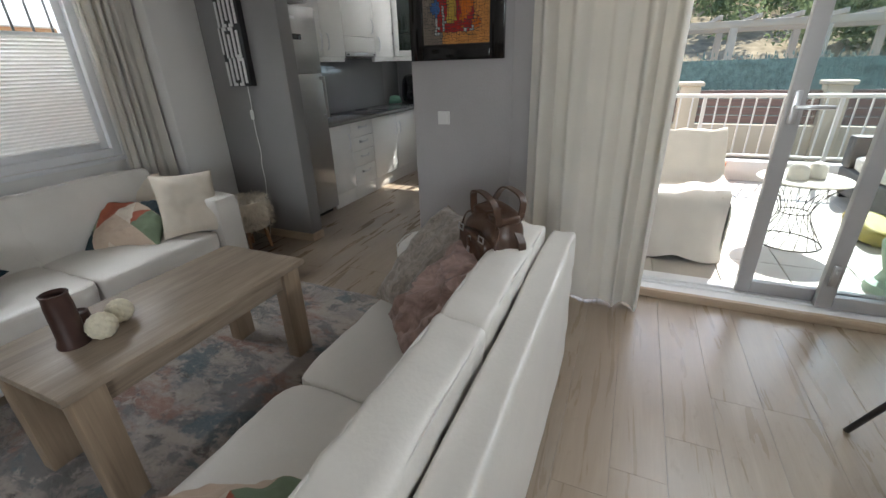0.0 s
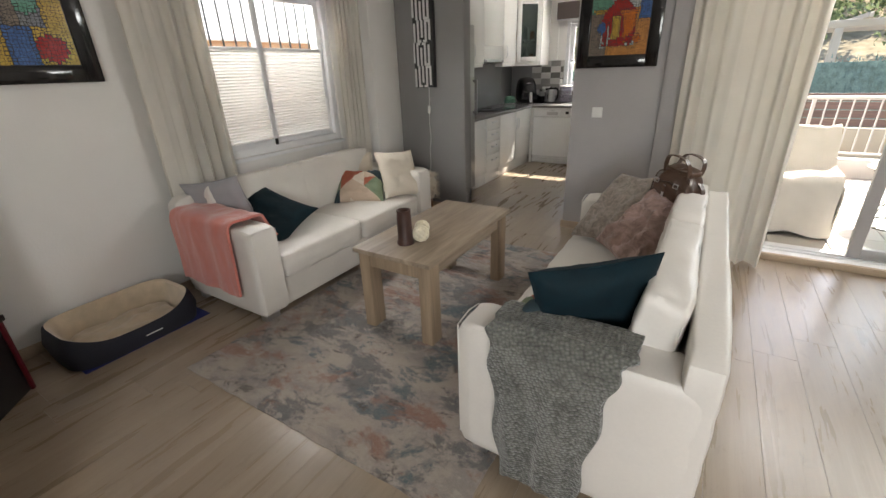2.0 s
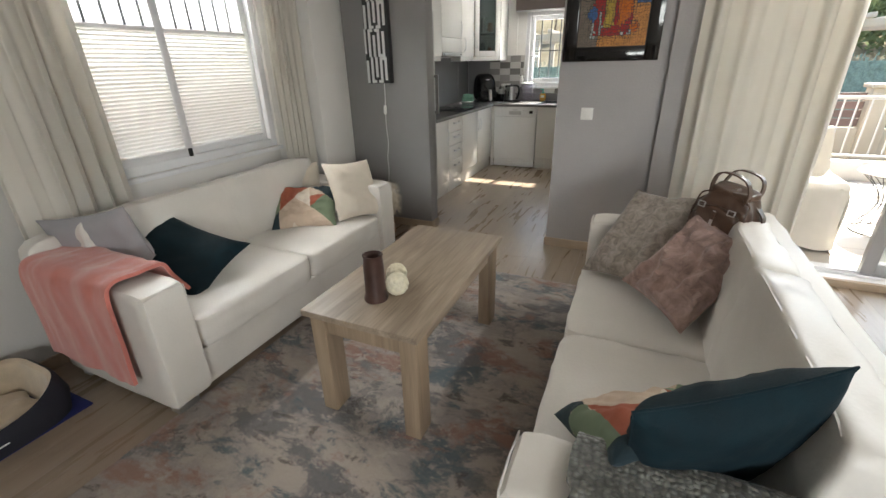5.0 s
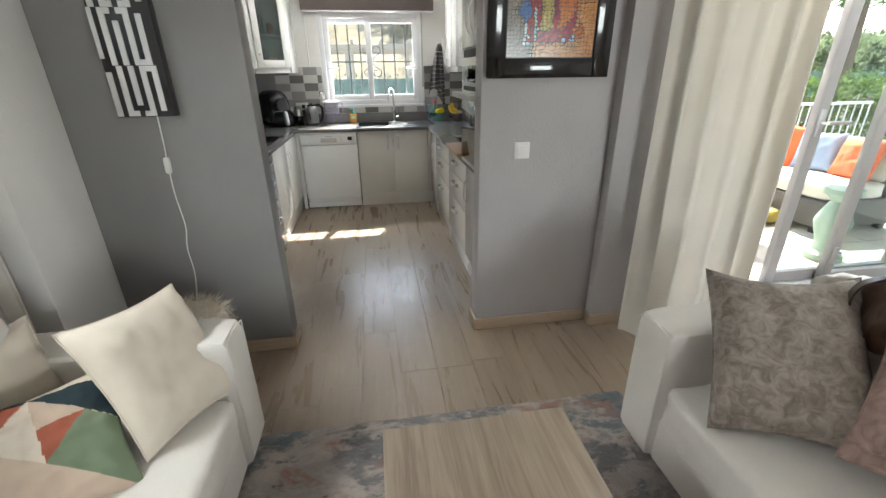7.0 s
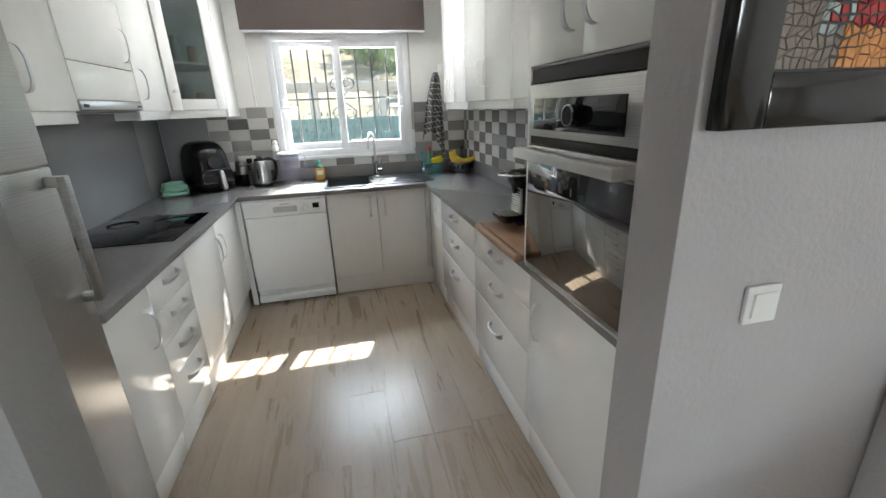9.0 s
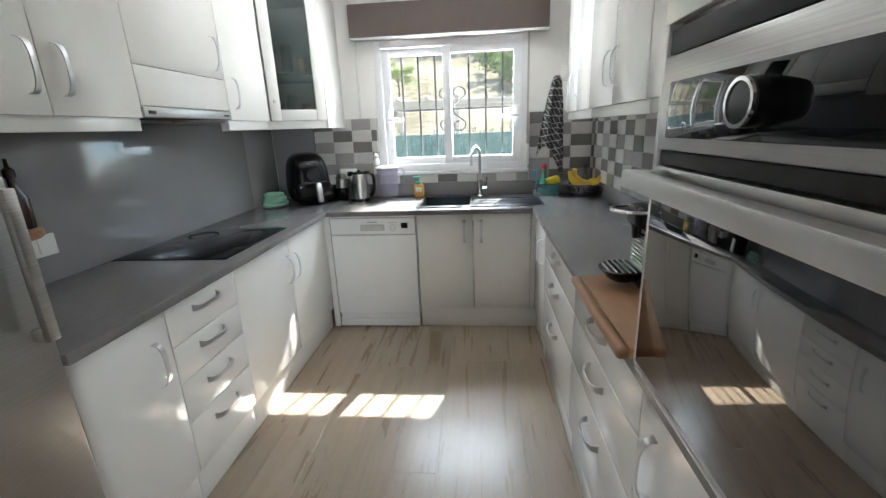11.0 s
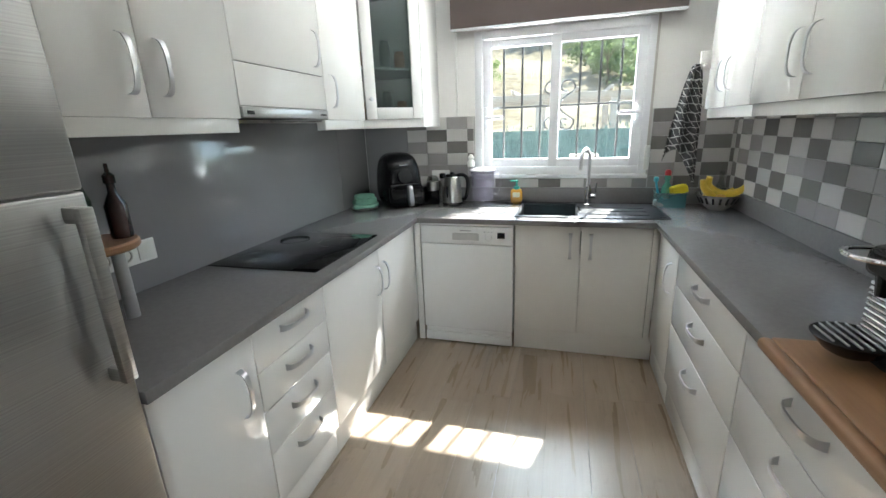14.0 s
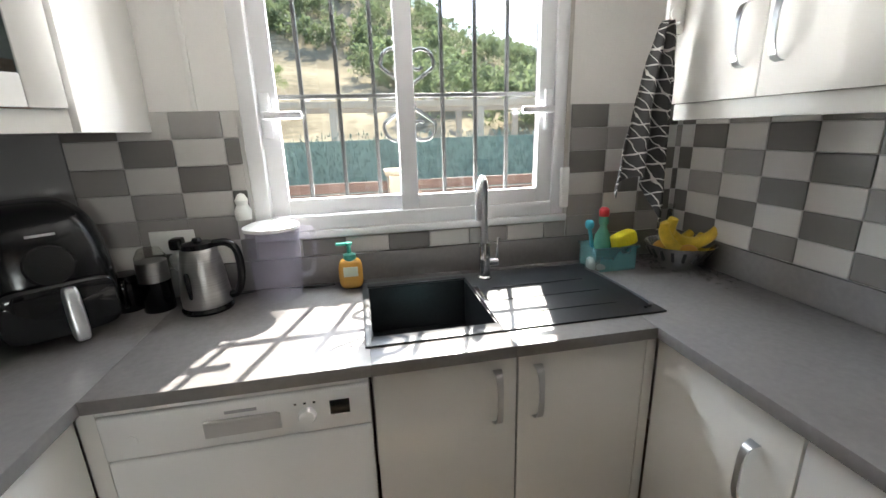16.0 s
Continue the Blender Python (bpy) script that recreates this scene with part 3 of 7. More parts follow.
for z in (0.95, 1.62):
    part("rail", box(WY0, WY1, -0.010, 0.004, z - 0.008, z + 0.008, 0.002), M_BARS, g2)

# unseen window added in the south wall, behind the walk, for the fill lamp
qw = new("unseen_window_3")
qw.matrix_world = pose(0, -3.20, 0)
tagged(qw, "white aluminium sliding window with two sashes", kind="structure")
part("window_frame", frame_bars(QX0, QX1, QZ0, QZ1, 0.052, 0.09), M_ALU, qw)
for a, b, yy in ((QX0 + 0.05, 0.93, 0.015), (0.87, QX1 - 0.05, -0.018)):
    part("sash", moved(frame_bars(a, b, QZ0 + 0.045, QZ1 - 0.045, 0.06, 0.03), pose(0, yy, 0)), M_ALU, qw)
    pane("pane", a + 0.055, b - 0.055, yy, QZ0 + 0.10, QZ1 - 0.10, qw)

# terrace sliding door
td = new("door_1")
td.matrix_world = pose(0, 2.93, 0)
tagged(td, "grey aluminium sliding glass terrace door, half open", kind="structure")
part("track", join(box(-0.24, 2.55, -0.06, 0.20, -0.02, 0.048, 0.004), box(-0.24, 2.55, 0.015, 0.022, 0.048, 0.062, 0.001), box(-0.24, 2.55, 0.075, 0.082, 0.048, 0.062, 0.001)), M_ALU, td)
part("jamb", box(2.49, 2.55, -0.02, 0.18, 0.05, 2.278, 0.004), M_ALUG, td)
part("jamb", box(-0.24, -0.19, -0.02, 0.18, 0.05, 2.278, 0.004), M_ALUG, td)
for a, b, yy in ((0.80, 1.86, 0.085), (1.17, 2.49, 0.02)):
    lf = part("leaf", moved(frame_bars(a, b, 0.055, 2.2, 0.075, 0.045), pose(0, yy, 0)), M_ALUG, td, "grey aluminium sliding leaf")
    gp = part("pane", box(a + 0.07, b - 0.07, -0.004 + yy, 0.004 + yy, 0.125, 2.13, 0), M_GLASSB, td)
    gp.visible_shadow = False
part("handle", join(box(0.815, 0.85, 0.045, 0.065, 1.04, 1.20, 0.006), box(0.826, 0.842, 0.0, 0.05, 1.115, 1.13, 0.003), box(0.826, 0.98, -0.008, 0.012, 1.113, 1.133, 0.006)), M_SATIN, td, "satin metal lever handle")
part("lock", join(box(1.19, 1.225, -0.02, 0.0, 0.20, 0.32, 0.006), box(1.20, 1.215, -0.045, -0.02, 0.28, 0.30, 0.004)), M_SATIN, td)
structure("trim_threshold", box(-0.24, 2.55, 2.835, 2.868, 0, 0.052, 0.006), M_SKIRT, "oak strip along the raised terrace threshold")

# ---- kitchen units ----


def bow_handle(parent, p, vertical, length=0.16, face=1, axis="x"):
    """A flat bowed metal handle on a front; face: the way that it stands out along the axis."""
    ctrl = [(-0.5, 0.0), (-0.44, 0.6), (-0.25, 0.95), (0, 1.0), (0.25, 0.95), (0.44, 0.6), (0.5, 0.0)]
    pts = []
    for s, o in ctrl:
        along, out = s * length, o * 0.032
        q = [p[0], p[1], p[2]]
        k = "xyz".index(axis)
        q[k] += face * out
        q[2 if vertical else (1 if axis == "x" else 0)] += along
        pts.append(q)
    bm = bmesh.new()
    wide = Vector((0, 0, 1)) if not vertical else (Vector((0, 1, 0)) if axis == "x" else Vector((1, 0, 0)))
    n = Vector((face if axis == "x" else 0, face if axis == "y" else 0, 0))
    line = smooth_line(pts, 4)
    rows = []
    for k, q in enumerate(line):
        t = abs(2 * k / (len(line) - 1) - 1)
        w = 0.007 + 0.006 * t ** 2
        rows.append([bm.verts.new(q + wide * w), bm.verts.new(q + wide * w + n * 0.005), bm.verts.new(q - wide * w + n * 0.005), bm.verts.new(q - wide * w)])
    for a, b in zip(rows, rows[1:]):
        for j in range(4):
            bm.faces.new((a[j], a[(j + 1) % 4], b[(j + 1) % 4], b[j]))
    bm.faces.new(rows[0])
    bm.faces.new(rows[-1])
    return part("handle", bm, M_SATIN, parent, "bowed satin metal handle")


def unit(name, label, body, category="cabinet", group="white kitchen cabinets"):
    u = thing(name, pose((body[0] + body[1]) / 2, (body[2] + body[3]) / 2, body[4]), label, category, group)
    return u


def local(u, b):
    t = u.matrix_world.translation
    return (b[0] - t.x, b[1] - t.x, b[2] - t.y, b[3] - t.y, b[4] - t.z, b[5] - t.z)


def lp(u, p):
    return Vector(p) - u.matrix_world.translation


PL = 0.15      # height of the plinth
WT = 0.873     # top of the worktop
FL, FR, FB = -2.625, -1.165, 5.575   # fronts of the left, right and back runs


def base_unit(side, y0, y1, fronts, label):
    """fronts: (z0, z1, handle) for drawers, or (y0, y1, handle_y) for doors, told apart by the tag."""
    if side == "L":
        body = (KX0 + 0.01, FL - 0.002, y0, y1, 0.0, 0.838)
        fx, face = FL, 1
    else:
        body = (FR + 0.002, KX1 - 0.01, y0, y1, 0.0, 0.838)
        fx, face = FR, -1
    u = unit("base_cabinet", label, body)
    b2 = list(body)
    b2[4] = PL
    part("carcass", box(*local(u, (b2[0] + (0.0 if side == "L" else 0.018), b2[1] - (0.018 if side == "L" else 0.0), y0, y1, PL, 0.838)), 0.002), M_LACQ, u)
    px = (fx - 0.035, fx - 0.02) if side == "L" else (fx + 0.02, fx + 0.035)
    part("plinth", box(*local(u, (px[0], px[1], y0, y1, 0, PL - 0.002)), 0.001), M_LACQ, u)
    for kind, a, b, hp in fronts:
        fb = (fx - 0.018, fx, a + 0.0015, b - 0.0015, PL, 0.835) if kind == "door" else (fx - 0.018, fx, y0 + 0.0015, y1 - 0.0015, a + 0.0015, b - 0.0015)
        if side == "R":
            fb = (fx, fx + 0.018, *fb[2:])
        d = part(kind, box(*local(u, fb), 0.0025), M_LACQ, u)
        if kind == "door":
            h = bow_handle(d, lp(u, (fx, hp, 0.66)), True, 0.16, face)
        else:
            h = bow_handle(d, lp(u, (fx, (y0 + y1) / 2, (a + b) / 2 + hp)), False, 0.15, face)
    return u


base_unit("L", 3.67, 4.03, [("door", 3.67, 4.03, 3.955)], "white lacquered base cabinet with one door")
base_unit("L", 4.032, 4.45, [("drawer", PL, 0.364, 0.04), ("drawer", 0.364, 0.531, 0.02), ("drawer", 0.531, 0.678, 0.02), ("drawer", 0.678, 0.835, 0.02)], "white lacquered base cabinet with four drawers")
base_unit("L", 4.452, 5.572, [("door", 4.452, 5.0, 4.955), ("door", 5.0, 5.572, 5.045)], "white lacquered base cabinet with two doors below the hob")
base_unit("R", 5.16, 5.572, [("door", 5.16, 5.572, 5.25)], "white lacquered base cabinet with one door")
base_unit("R", 4.37, 5.158, [("drawer", PL, 0.46, 0.08), ("drawer", 0.46, 0.665, 0.04), ("drawer", 0.665, 0.835, 0.02)], "white lacquered base cabinet with three wide drawers")
base_unit("R", 3.66, 4.368, [("drawer", PL, 0.46, 0.08), ("drawer", 0.46, 0.665, 0.04), ("drawer", 0.665, 0.835, 0.02)], "white lacquered base cabinet with three wide drawers")
base_unit("R", 3.02, 3.658, [("door", 3.02, 3.658, 3.57)], "white lacquered base cabinet with one door below the oven")

# sink cabinet on the back run
sc = unit("base_cabinet", "cream white sink cabinet with two doors", (-1.975, FR, FB, KY, 0, 0.838))
part("carcass", box(*local(sc, (-1.972, FR - 0.001, FB + 0.02, KY - 0.01, PL, 0.66)), 0.002), M_LACQ, sc)
part("plinth", box(*local(sc, (-1.972, FR + 0.02, FB + 0.02, FB + 0.035, 0, PL - 0.002)), 0.001), M_LACQ, sc)
for a, b, hx in ((-1.972, -1.588, -1.645), (-1.584, -1.20, -1.53)):
    d = part("door", box(*local(sc, (a + 0.001, b - 0.001, FB, FB + 0.018, PL, 0.835)), 0.0025), M_LACQ, sc)
    bow_handle(d, lp(sc, (hx, FB, 0.715)), True, 0.16, -1, "y")
part("filler", box(*local(sc, (-1.196, FR, FB + 0.004, FB + 0.02, PL, 0.835)), 0.001), M_LACQ, sc)
cf = unit("corner_filler", "white lacquered filler panel in the corner of the units", (FL, -2.585, FB, FB + 0.02, 0, 0.838), "panel")
part("panel", box(*local(cf, (FL - 0.001, -2.588, FB + 0.002, FB + 0.02, 0.0, 0.835)), 0.001), M_LACQ, cf)

# dishwasher
dw = thing("dishwasher", pose(-2.277, FB, 0), "white freestanding dishwasher under the worktop", "dishwasher")
part("body", box(-0.296, 0.296, 0.012, 0.56, 0.10, 0.83, 0.004), M_LACQ2, dw)
dd = part("door", box(-0.297, 0.297, -0.022, 0.01, 0.115, 0.705, 0.008, 3), M_LACQ2, dw)
cp = part("control_panel", box(-0.297, 0.297, -0.024, 0.01, 0.708, 0.822, 0.007, 3), M_LACQ2, dw)
part("top_panel", box(-0.297, 0.297, -0.02, 0.5, 0.826, 0.838, 0.003), M_LACQ2, dw)
part("kick_panel", box(-0.292, 0.292, 0.0, 0.02, 0.05, 0.11, 0.003), M_LACQ2, dw)
part("kick_panel", box(-0.295, 0.295, -0.012, 0.01, 0.012, 0.075, 0.003), M_LACQ2, dw)
part("grip", join(box(-0.085, 0.085, -0.027, -0.022, 0.735, 0.778, 0.002), box(-0.08, 0.08, -0.033, -0.024, 0.772, 0.782, 0.003)), mat("grip_grey", (0.50, 0.49, 0.48), 0.3), cp, "grey recessed grip")
part("display", box(0.20, 0.247, -0.0275, -0.0235, 0.752, 0.79, 0.001), M_BLACK, cp, "small black display")
part("dial", moved(lathe([(0, 0), (0.022, 0), (0.022, 0.006), (0.018, 0.014), (0, 0.015)], 24), pose(0.146, -0.023, 0.758, 90, 0, 0)), M_LACQ2, cp)
part("power_button", moved(lathe([(0, 0), (0.013, 0), (0.013, 0.003), (0, 0.004)], 20), pose(-0.235, -0.0235, 0.757, 90, 0, 0)), M_LACQ2, cp)
for k in range(3):
    part("lamp_dot", box(0.118 + 0.022 * k, 0.124 + 0.022 * k, -0.0262, -0.0238, 0.79, 0.794, 0), M_BLACK, cp)
part("badge", box(-0.035, 0.035, -0.0262, -0.0238, 0.793, 0.80, 0), mat("badge_grey", (0.35, 0.35, 0.36), 0.4), cp)

# worktop with the sink cut out
SX0, SX1, SY0, SY1 = -1.965, -1.605, 5.68, 6.07
wt0, wt1 = WT - 0.034, WT
structure("worktop", join(
    box(KX0 + 0.002, -2.595, 3.66, KY - 0.002, wt0, wt1, 0.003), box(-1.19, KX1 - 0.002, 3.02, KY - 0.002, wt0, wt1, 0.003),
    box(-2.5951, SX0 - 0.005, 5.548, KY - 0.002, wt0, wt1, 0.0025), box(SX1 + 0.005, -1.1899, 5.548, KY - 0.002, wt0, wt1, 0.0025),
    box(SX0 - 0.006, SX1 + 0.006, 5.548, SY0 - 0.005, wt0, wt1, 0.0025), box(SX0 - 0.006, SX1 + 0.006, SY1 + 0.005, KY - 0.002, wt0, wt1, 0.0025)), M_QUARTZ, "dark grey quartz worktop in a U shape")
structure("upstand", join(box(-2.90, KX1 - 0.022, KY - 0.022, KY - 0.002, WT, WT + 0.105, 0.002), box(KX1 - 0.022, KX1 - 0.002, 3.66, KY - 0.002, WT, WT + 0.105, 0.002)), M_QUARTZ, "dark grey quartz upstand")
structure("splashback", join(box(KX0 + 0.001, KX0 + 0.013, 3.66, 5.74, WT, 1.475, 0.001), box(KX0 + 0.001, KX0 + 0.013, 5.742, KY - 0.016, WT, 1.475, 0.001), box(KX0 + 0.014, -2.86, KY - 0.014, KY - 0.001, WT, 1.475, 0.001)), M_SPLASH, "glossy dark grey splashback panel")

# hob
hob = thing("hob", pose(-2.93, 4.77, WT), "black glass ceramic hob set in the worktop", "hob")
part("glass", box(-0.265, 0.275, -0.305, 0.305, 0.0, 0.006, 0.003), M_BLACKG, hob)
for x, y, r in ((-0.13, -0.15, 0.09), (0.13, -0.15, 0.075), (-0.13, 0.15, 0.075), (0.13, 0.15, 0.105)):
    part("ring_mark", moved(lathe([(r, 0), (r + 0.0015, 0), (r + 0.0015, 0.0006), (r, 0.0006), (r, 0)], 40), pose(x, y, 0.006)), mat("hob_print", (0.022, 0.022, 0.022), 0.2), hob)

# upper units on the left: front plane x = -2.87
UX = -2.87


def upper(name, label, body, fronts, face, rail=True):
    u = unit(name, label, body)
    x0, x1, y0, y1, z0, z1 = body
    fx = x1 if face > 0 else x0
    inner = (x0, x1 - 0.02, y0, y1, z0 + (0.05 if rail else 0), z1) if face > 0 else (x0 + 0.02, x1, y0, y1, z0 + (0.05 if rail else 0), z1)
    part("carcass", box(*local(u, inner), 0.002), M_LACQ, u)
    if rail:
        rr = (fx - 0.038, fx - 0.016, y0, y1, z0, z0 + 0.052) if face > 0 else (fx + 0.016, fx + 0.038, y0, y1, z0, z0 + 0.052)
        part("light_rail", box(*local(u, rr), 0.004), M_LACQ, u)
    for a, b, za, zb, hy, hz in fronts:
        fb = (fx - 0.019, fx, a + 0.0015, b - 0.0015, za, zb) if face > 0 else (fx, fx + 0.019, a + 0.0015, b - 0.0015, za, zb)
        d = part("door", box(*local(u, fb), 0.0025), M_LACQ, u)
        if hy is not None:
            bow_handle(d, lp(u, (fx, hy, hz)), True, 0.16, face)
    return u


UT = 2.32
upper("wall_cabinet", "white lacquered wall cabinet with two doors", (KX0 + 0.002, UX, 3.67, 4.438, 1.43, UT), [(3.67, 4.07, 1.48, UT, 4.02, 1.62), (4.07, 4.438, 1.48, UT, 4.13, 1.62)], 1)
hc = upper("wall_cabinet", "white lacquered wall cabinet above the extractor hood", (KX0 + 0.002, UX, 4.44, 5.056, 1.525, UT), [(4.44, 5.056, 1.685, UT, 4.985, 1.80), (4.44, 5.056, 1.528, 1.682, None, 0)], 1, False)
hd = thing("extractor_hood", pose(-3.04, 4.748, 1.484), "slim steel extractor hood under a wall cabinet", "extractor hood")
part("front", box(0.15, 0.178, -0.307, 0.307, 0, 0.04, 0.004), M_STEEL, hd)
part("body", box(-0.17, 0.149, -0.305, 0.305, 0.006, 0.04, 0.002), M_MATBLACK, hd, "dark filter underside")
part("switch", box(0.176, 0.180, -0.285, -0.245, 0.012, 0.026, 0.001), M_MATBLACK, hd)
part("badge", box(0.176, 0.1795, 0.235, 0.285, 0.014, 0.022, 0), M_MATBLACK, hd)
upper("wall_cabinet", "white lacquered narrow wall cabinet", (KX0 + 0.002, UX, 5.058, 5.50, 1.43, UT), [(5.058, 5.50, 1.48, UT, 5.12, 1.62)], 1)

# diagonal corner cabinet with a glass door
cc = thing("corner_wall_cabinet", pose(0, 0, 0), "white corner wall cabinet with a dark glass door", "cabinet", "white kitchen cabinets")
A, B = Vector((UX, 5.502, 0)), Vector((-2.60, 5.80, 0))


def prism(pts, z0, z1, b=0.0):
    bm = bmesh.new()
    lo = [bm.verts.new((x, y, z0)) for x, y in pts]
    hi = [bm.verts.new((x, y, z1)) for x, y in pts]
    bm.faces.new(lo[::-1])
    bm.faces.new(hi)
    for k in range(len(pts)):
        j = (k + 1) % len(pts)
        bm.faces.new((lo[k], lo[j], hi[j], hi[k]))
    if b:
        bmesh.ops.bevel(bm, geom=list(bm.edges), offset=b, segments=1, affect="EDGES")
    return bm


foot = [(KX0 + 0.004, 5.502), (UX - 0.02, 5.502), (-2.615, 5.815), (-2.60, KY - 0.004), (KX0 + 0.004, KY - 0.004)]
part("bottom", prism(foot, 1.43, 1.482, 0.002), M_LACQ, cc)
part("top", prism(foot, UT - 0.02, UT, 0.002), M_LACQ, cc)
part("side_panel", box(-2.618, -2.598, 5.815, KY - 0.004, 1.43, UT, 0.002), M_LACQ, cc)
part("back_panel", box(KX0 + 0.004, KX0 + 0.016, 5.502, KY - 0.004, 1.482, UT - 0.02, 0.001), M_LACQ, cc)
part("back_panel", box(KX0 + 0.017, -2.62, KY - 0.016, KY - 0.004, 1.482, UT - 0.02, 0.001), M_LACQ, cc)
part("shelf", prism([(KX0 + 0.02, 5.51), (UX - 0.03, 5.52), (-2.64, 5.80), (-2.63, KY - 0.02), (KX0 + 0.02, KY - 0.02)], 1.775, 1.79), M_LACQ, cc)
ang = math.degrees(math.atan2(B.y - A.y, B.x - A.x))
ln = (B - A).length
dm = pose(A.x, A.y, 0, 0, 0, ang)
gd = part("door", moved(frame_bars(0.006, ln - 0.006, 1.483, UT - 0.002, 0.07, 0.02), dm), M_LACQ, cc)
gp = part("pane", moved(box(0.07, ln - 0.07, -0.003, 0.003, 1.55, UT - 0.07, 0), dm), M_FROST, gd, "dark smoked glass pane")
gp.visible_shadow = False
part("knob", moved(lathe([(0, 0), (0.006, 0), (0.006, 0.015), (0.012, 0.02), (0.012, 0.026), (0, 0.028)], 16), dm @ pose(0.035, -0.01, 1.60, 90, 0, 0)), M_SATIN, gd)
for k, (x, y, h, c) in enumerate(((-2.95, 5.75, 0.14, (0.5, 0.3, 0.1)), (-2.85, 5.82, 0.18, (0.35, 0.35, 0.33)), (-2.78, 5.9, 0.12, (0.45, 0.2, 0.1)), (-3.0, 5.9, 0.16, (0.2, 0.25, 0.15)))):
    for zz in (1.483, 1.791):
        solid("jar", lathe([(0, 0), (0.034, 0), (0.036, 0.01), (0.036, h * 0.8), (0.028, h * 0.9), (0.03, h), (0, h)], 16), mat("jar_%d" % k, c, 0.3), "storage jar behind cabinet glass", "jar", pose(x, y, zz), "jars in the glass cabinet")

# upper units on the right: front plane x = -0.93
RX = -0.93
for y0, y1, hs in ((5.30, 5.93, (5.56, 5.67)), (4.46, 5.298, (4.82, 4.93)), (3.662, 4.458, (4.0, 4.12))):
    ymid = sum(hs) / 2
    upper("wall_cabinet", "white lacquered wall cabinet with two doors", (RX, KX1 - 0.002, y0, y1, 1.42, UT), [(y0, ymid, 1.472, UT, hs[0], 1.63), (ymid, y1, 1.472, UT, hs[1], 1.63)], -1)

# oven housing with the oven
OX = -1.195
ov = unit("oven_housing", "white tall cabinet that holds the oven", (OX, KX1, 3.03, 3.656, WT, UT))
part("side_panel", box(*local(ov, (OX, KX1 - 0.002, 3.638, 3.656, WT + 0.001, UT)), 0.002), M_LACQ, ov)
part("side_panel", box(*local(ov, (OX, KX1 - 0.002, 3.006, 3.024, WT + 0.001, UT)), 0.002), M_LACQ, ov)
part("top_panel", box(*local(ov, (OX + 0.02, KX1 - 0.002, 3.026, 3.636, 1.55, 1.566)), 0.002), M_LACQ, ov)
for a, b, hy in ((3.008, 3.331, 3.28), (3.333, 3.656, 3.385)):
    d = part("door", box(*local(ov, (OX - 0.002, OX + 0.018, a, b, 1.556, UT)), 0.0025), M_LACQ, ov)
    bow_handle(d, lp(ov, (OX - 0.002, hy, 1.70)), True, 0.16, -1)
oven = thing("oven", pose(OX, 3.331, WT), "built-in steel oven with a dark mirrored glass door", "oven")
oy = 0.303
part("casing", box(0.03, 0.5, -0.28, 0.28, 0.02, 0.63, 0.003), M_MATBLACK, oven)
od = part("door", join(box(-0.002, 0.028, -oy, oy, 0.006, 0.44, 0.003)), M_STEEL, oven, "steel framed oven door")
part("glass", box(-0.006, 0.0, -oy + 0.006, oy - 0.004, 0.022, 0.40, 0.002), M_MIRRORG, od, "dark mirrored glass")
part("handle", join(box(-0.075, -0.045, -0.272, 0.272, 0.405, 0.437, 0.004), box(-0.05, 0.004, -0.272, -0.240, 0.407, 0.435, 0.003), box(-0.05, 0.004, 0.240, 0.272, 0.407, 0.435, 0.003)), mat("pale_steel_bar", (0.60, 0.59, 0.575), 0.38, metal=0.45, vary=0.04), od, "square steel bar handle")
cpn = part("control_panel", box(-0.004, 0.03, -oy, oy, 0.470, 0.628, 0.004), M_STEEL, oven)
part("display", box(-0.008, -0.002, -0.205, 0.262, 0.492, 0.585, 0.002), M_BLACKG, cpn, "black glass display strip")
part("knob", join(moved(lathe([(0, 0), (0.029, 0), (0.029, 0.03), (0.025, 0.034), (0, 0.034)], 32), pose(-0.008, -0.012, 0.538, 0, -90, 0))), M_BLACK, cpn, "black selector knob")
part("knob_ring", moved(lathe([(0.024, 0.0), (0.0285, 0.0), (0.0285, 0.004), (0.024, 0.004), (0.024, 0)], 32), pose(-0.040, -0.012, 0.538, 0, -90, 0)), M_CHROME, cpn)
part("vent_gap", box(0.004, 0.03, -oy, oy, 0.444, 0.468, 0.001), M_MATBLACK, oven)
part("vent_gap", box(0.004, 0.03, -oy, oy, 0.632, 0.672, 0.001), M_MATBLACK, oven)
part("bottom_trim", box(-0.004, 0.02, -oy, oy, 0.0, 0.006, 0.001), M_SATIN, oven)

# fridge freezer
fr = thing("fridge_freezer", pose(-2.6, 3.355, 0), "tall brushed steel fridge freezer", "fridge")
FW = 0.298
part("body", box(-0.60, -0.075, -FW, FW, 0.04, 1.855, 0.006), mat("fridge_side_grey", (0.42, 0.42, 0.41), 0.45), fr)
part("plinth", box(-0.5, -0.07, -FW + 0.02, FW - 0.02, 0.0, 0.055, 0.004), M_MATBLACK, fr)
d1 = part("fridge_door", box(-0.07, 0.0, -FW, FW, 0.06, 1.329, 0.006, 3), M_STEEL, fr)
d2 = part("freezer_door", box(-0.07, 0.0, -FW, FW, 1.3325, 1.855, 0.006, 3), M_STEEL, fr)
part("gasket", box(-0.078, -0.012, -FW + 0.012, FW - 0.012, 1.31, 1.35, 0.001), M_ALUG, fr)
part("display", box(-0.002, 0.0015, -0.06, 0.085, 1.60, 1.645, 0.001), M_BLACKG, d2, "small black display")
part("badge", box(-0.002, 0.0015, -0.035, 0.035, 1.755, 1.775, 0.0), M_SATIN, d2)
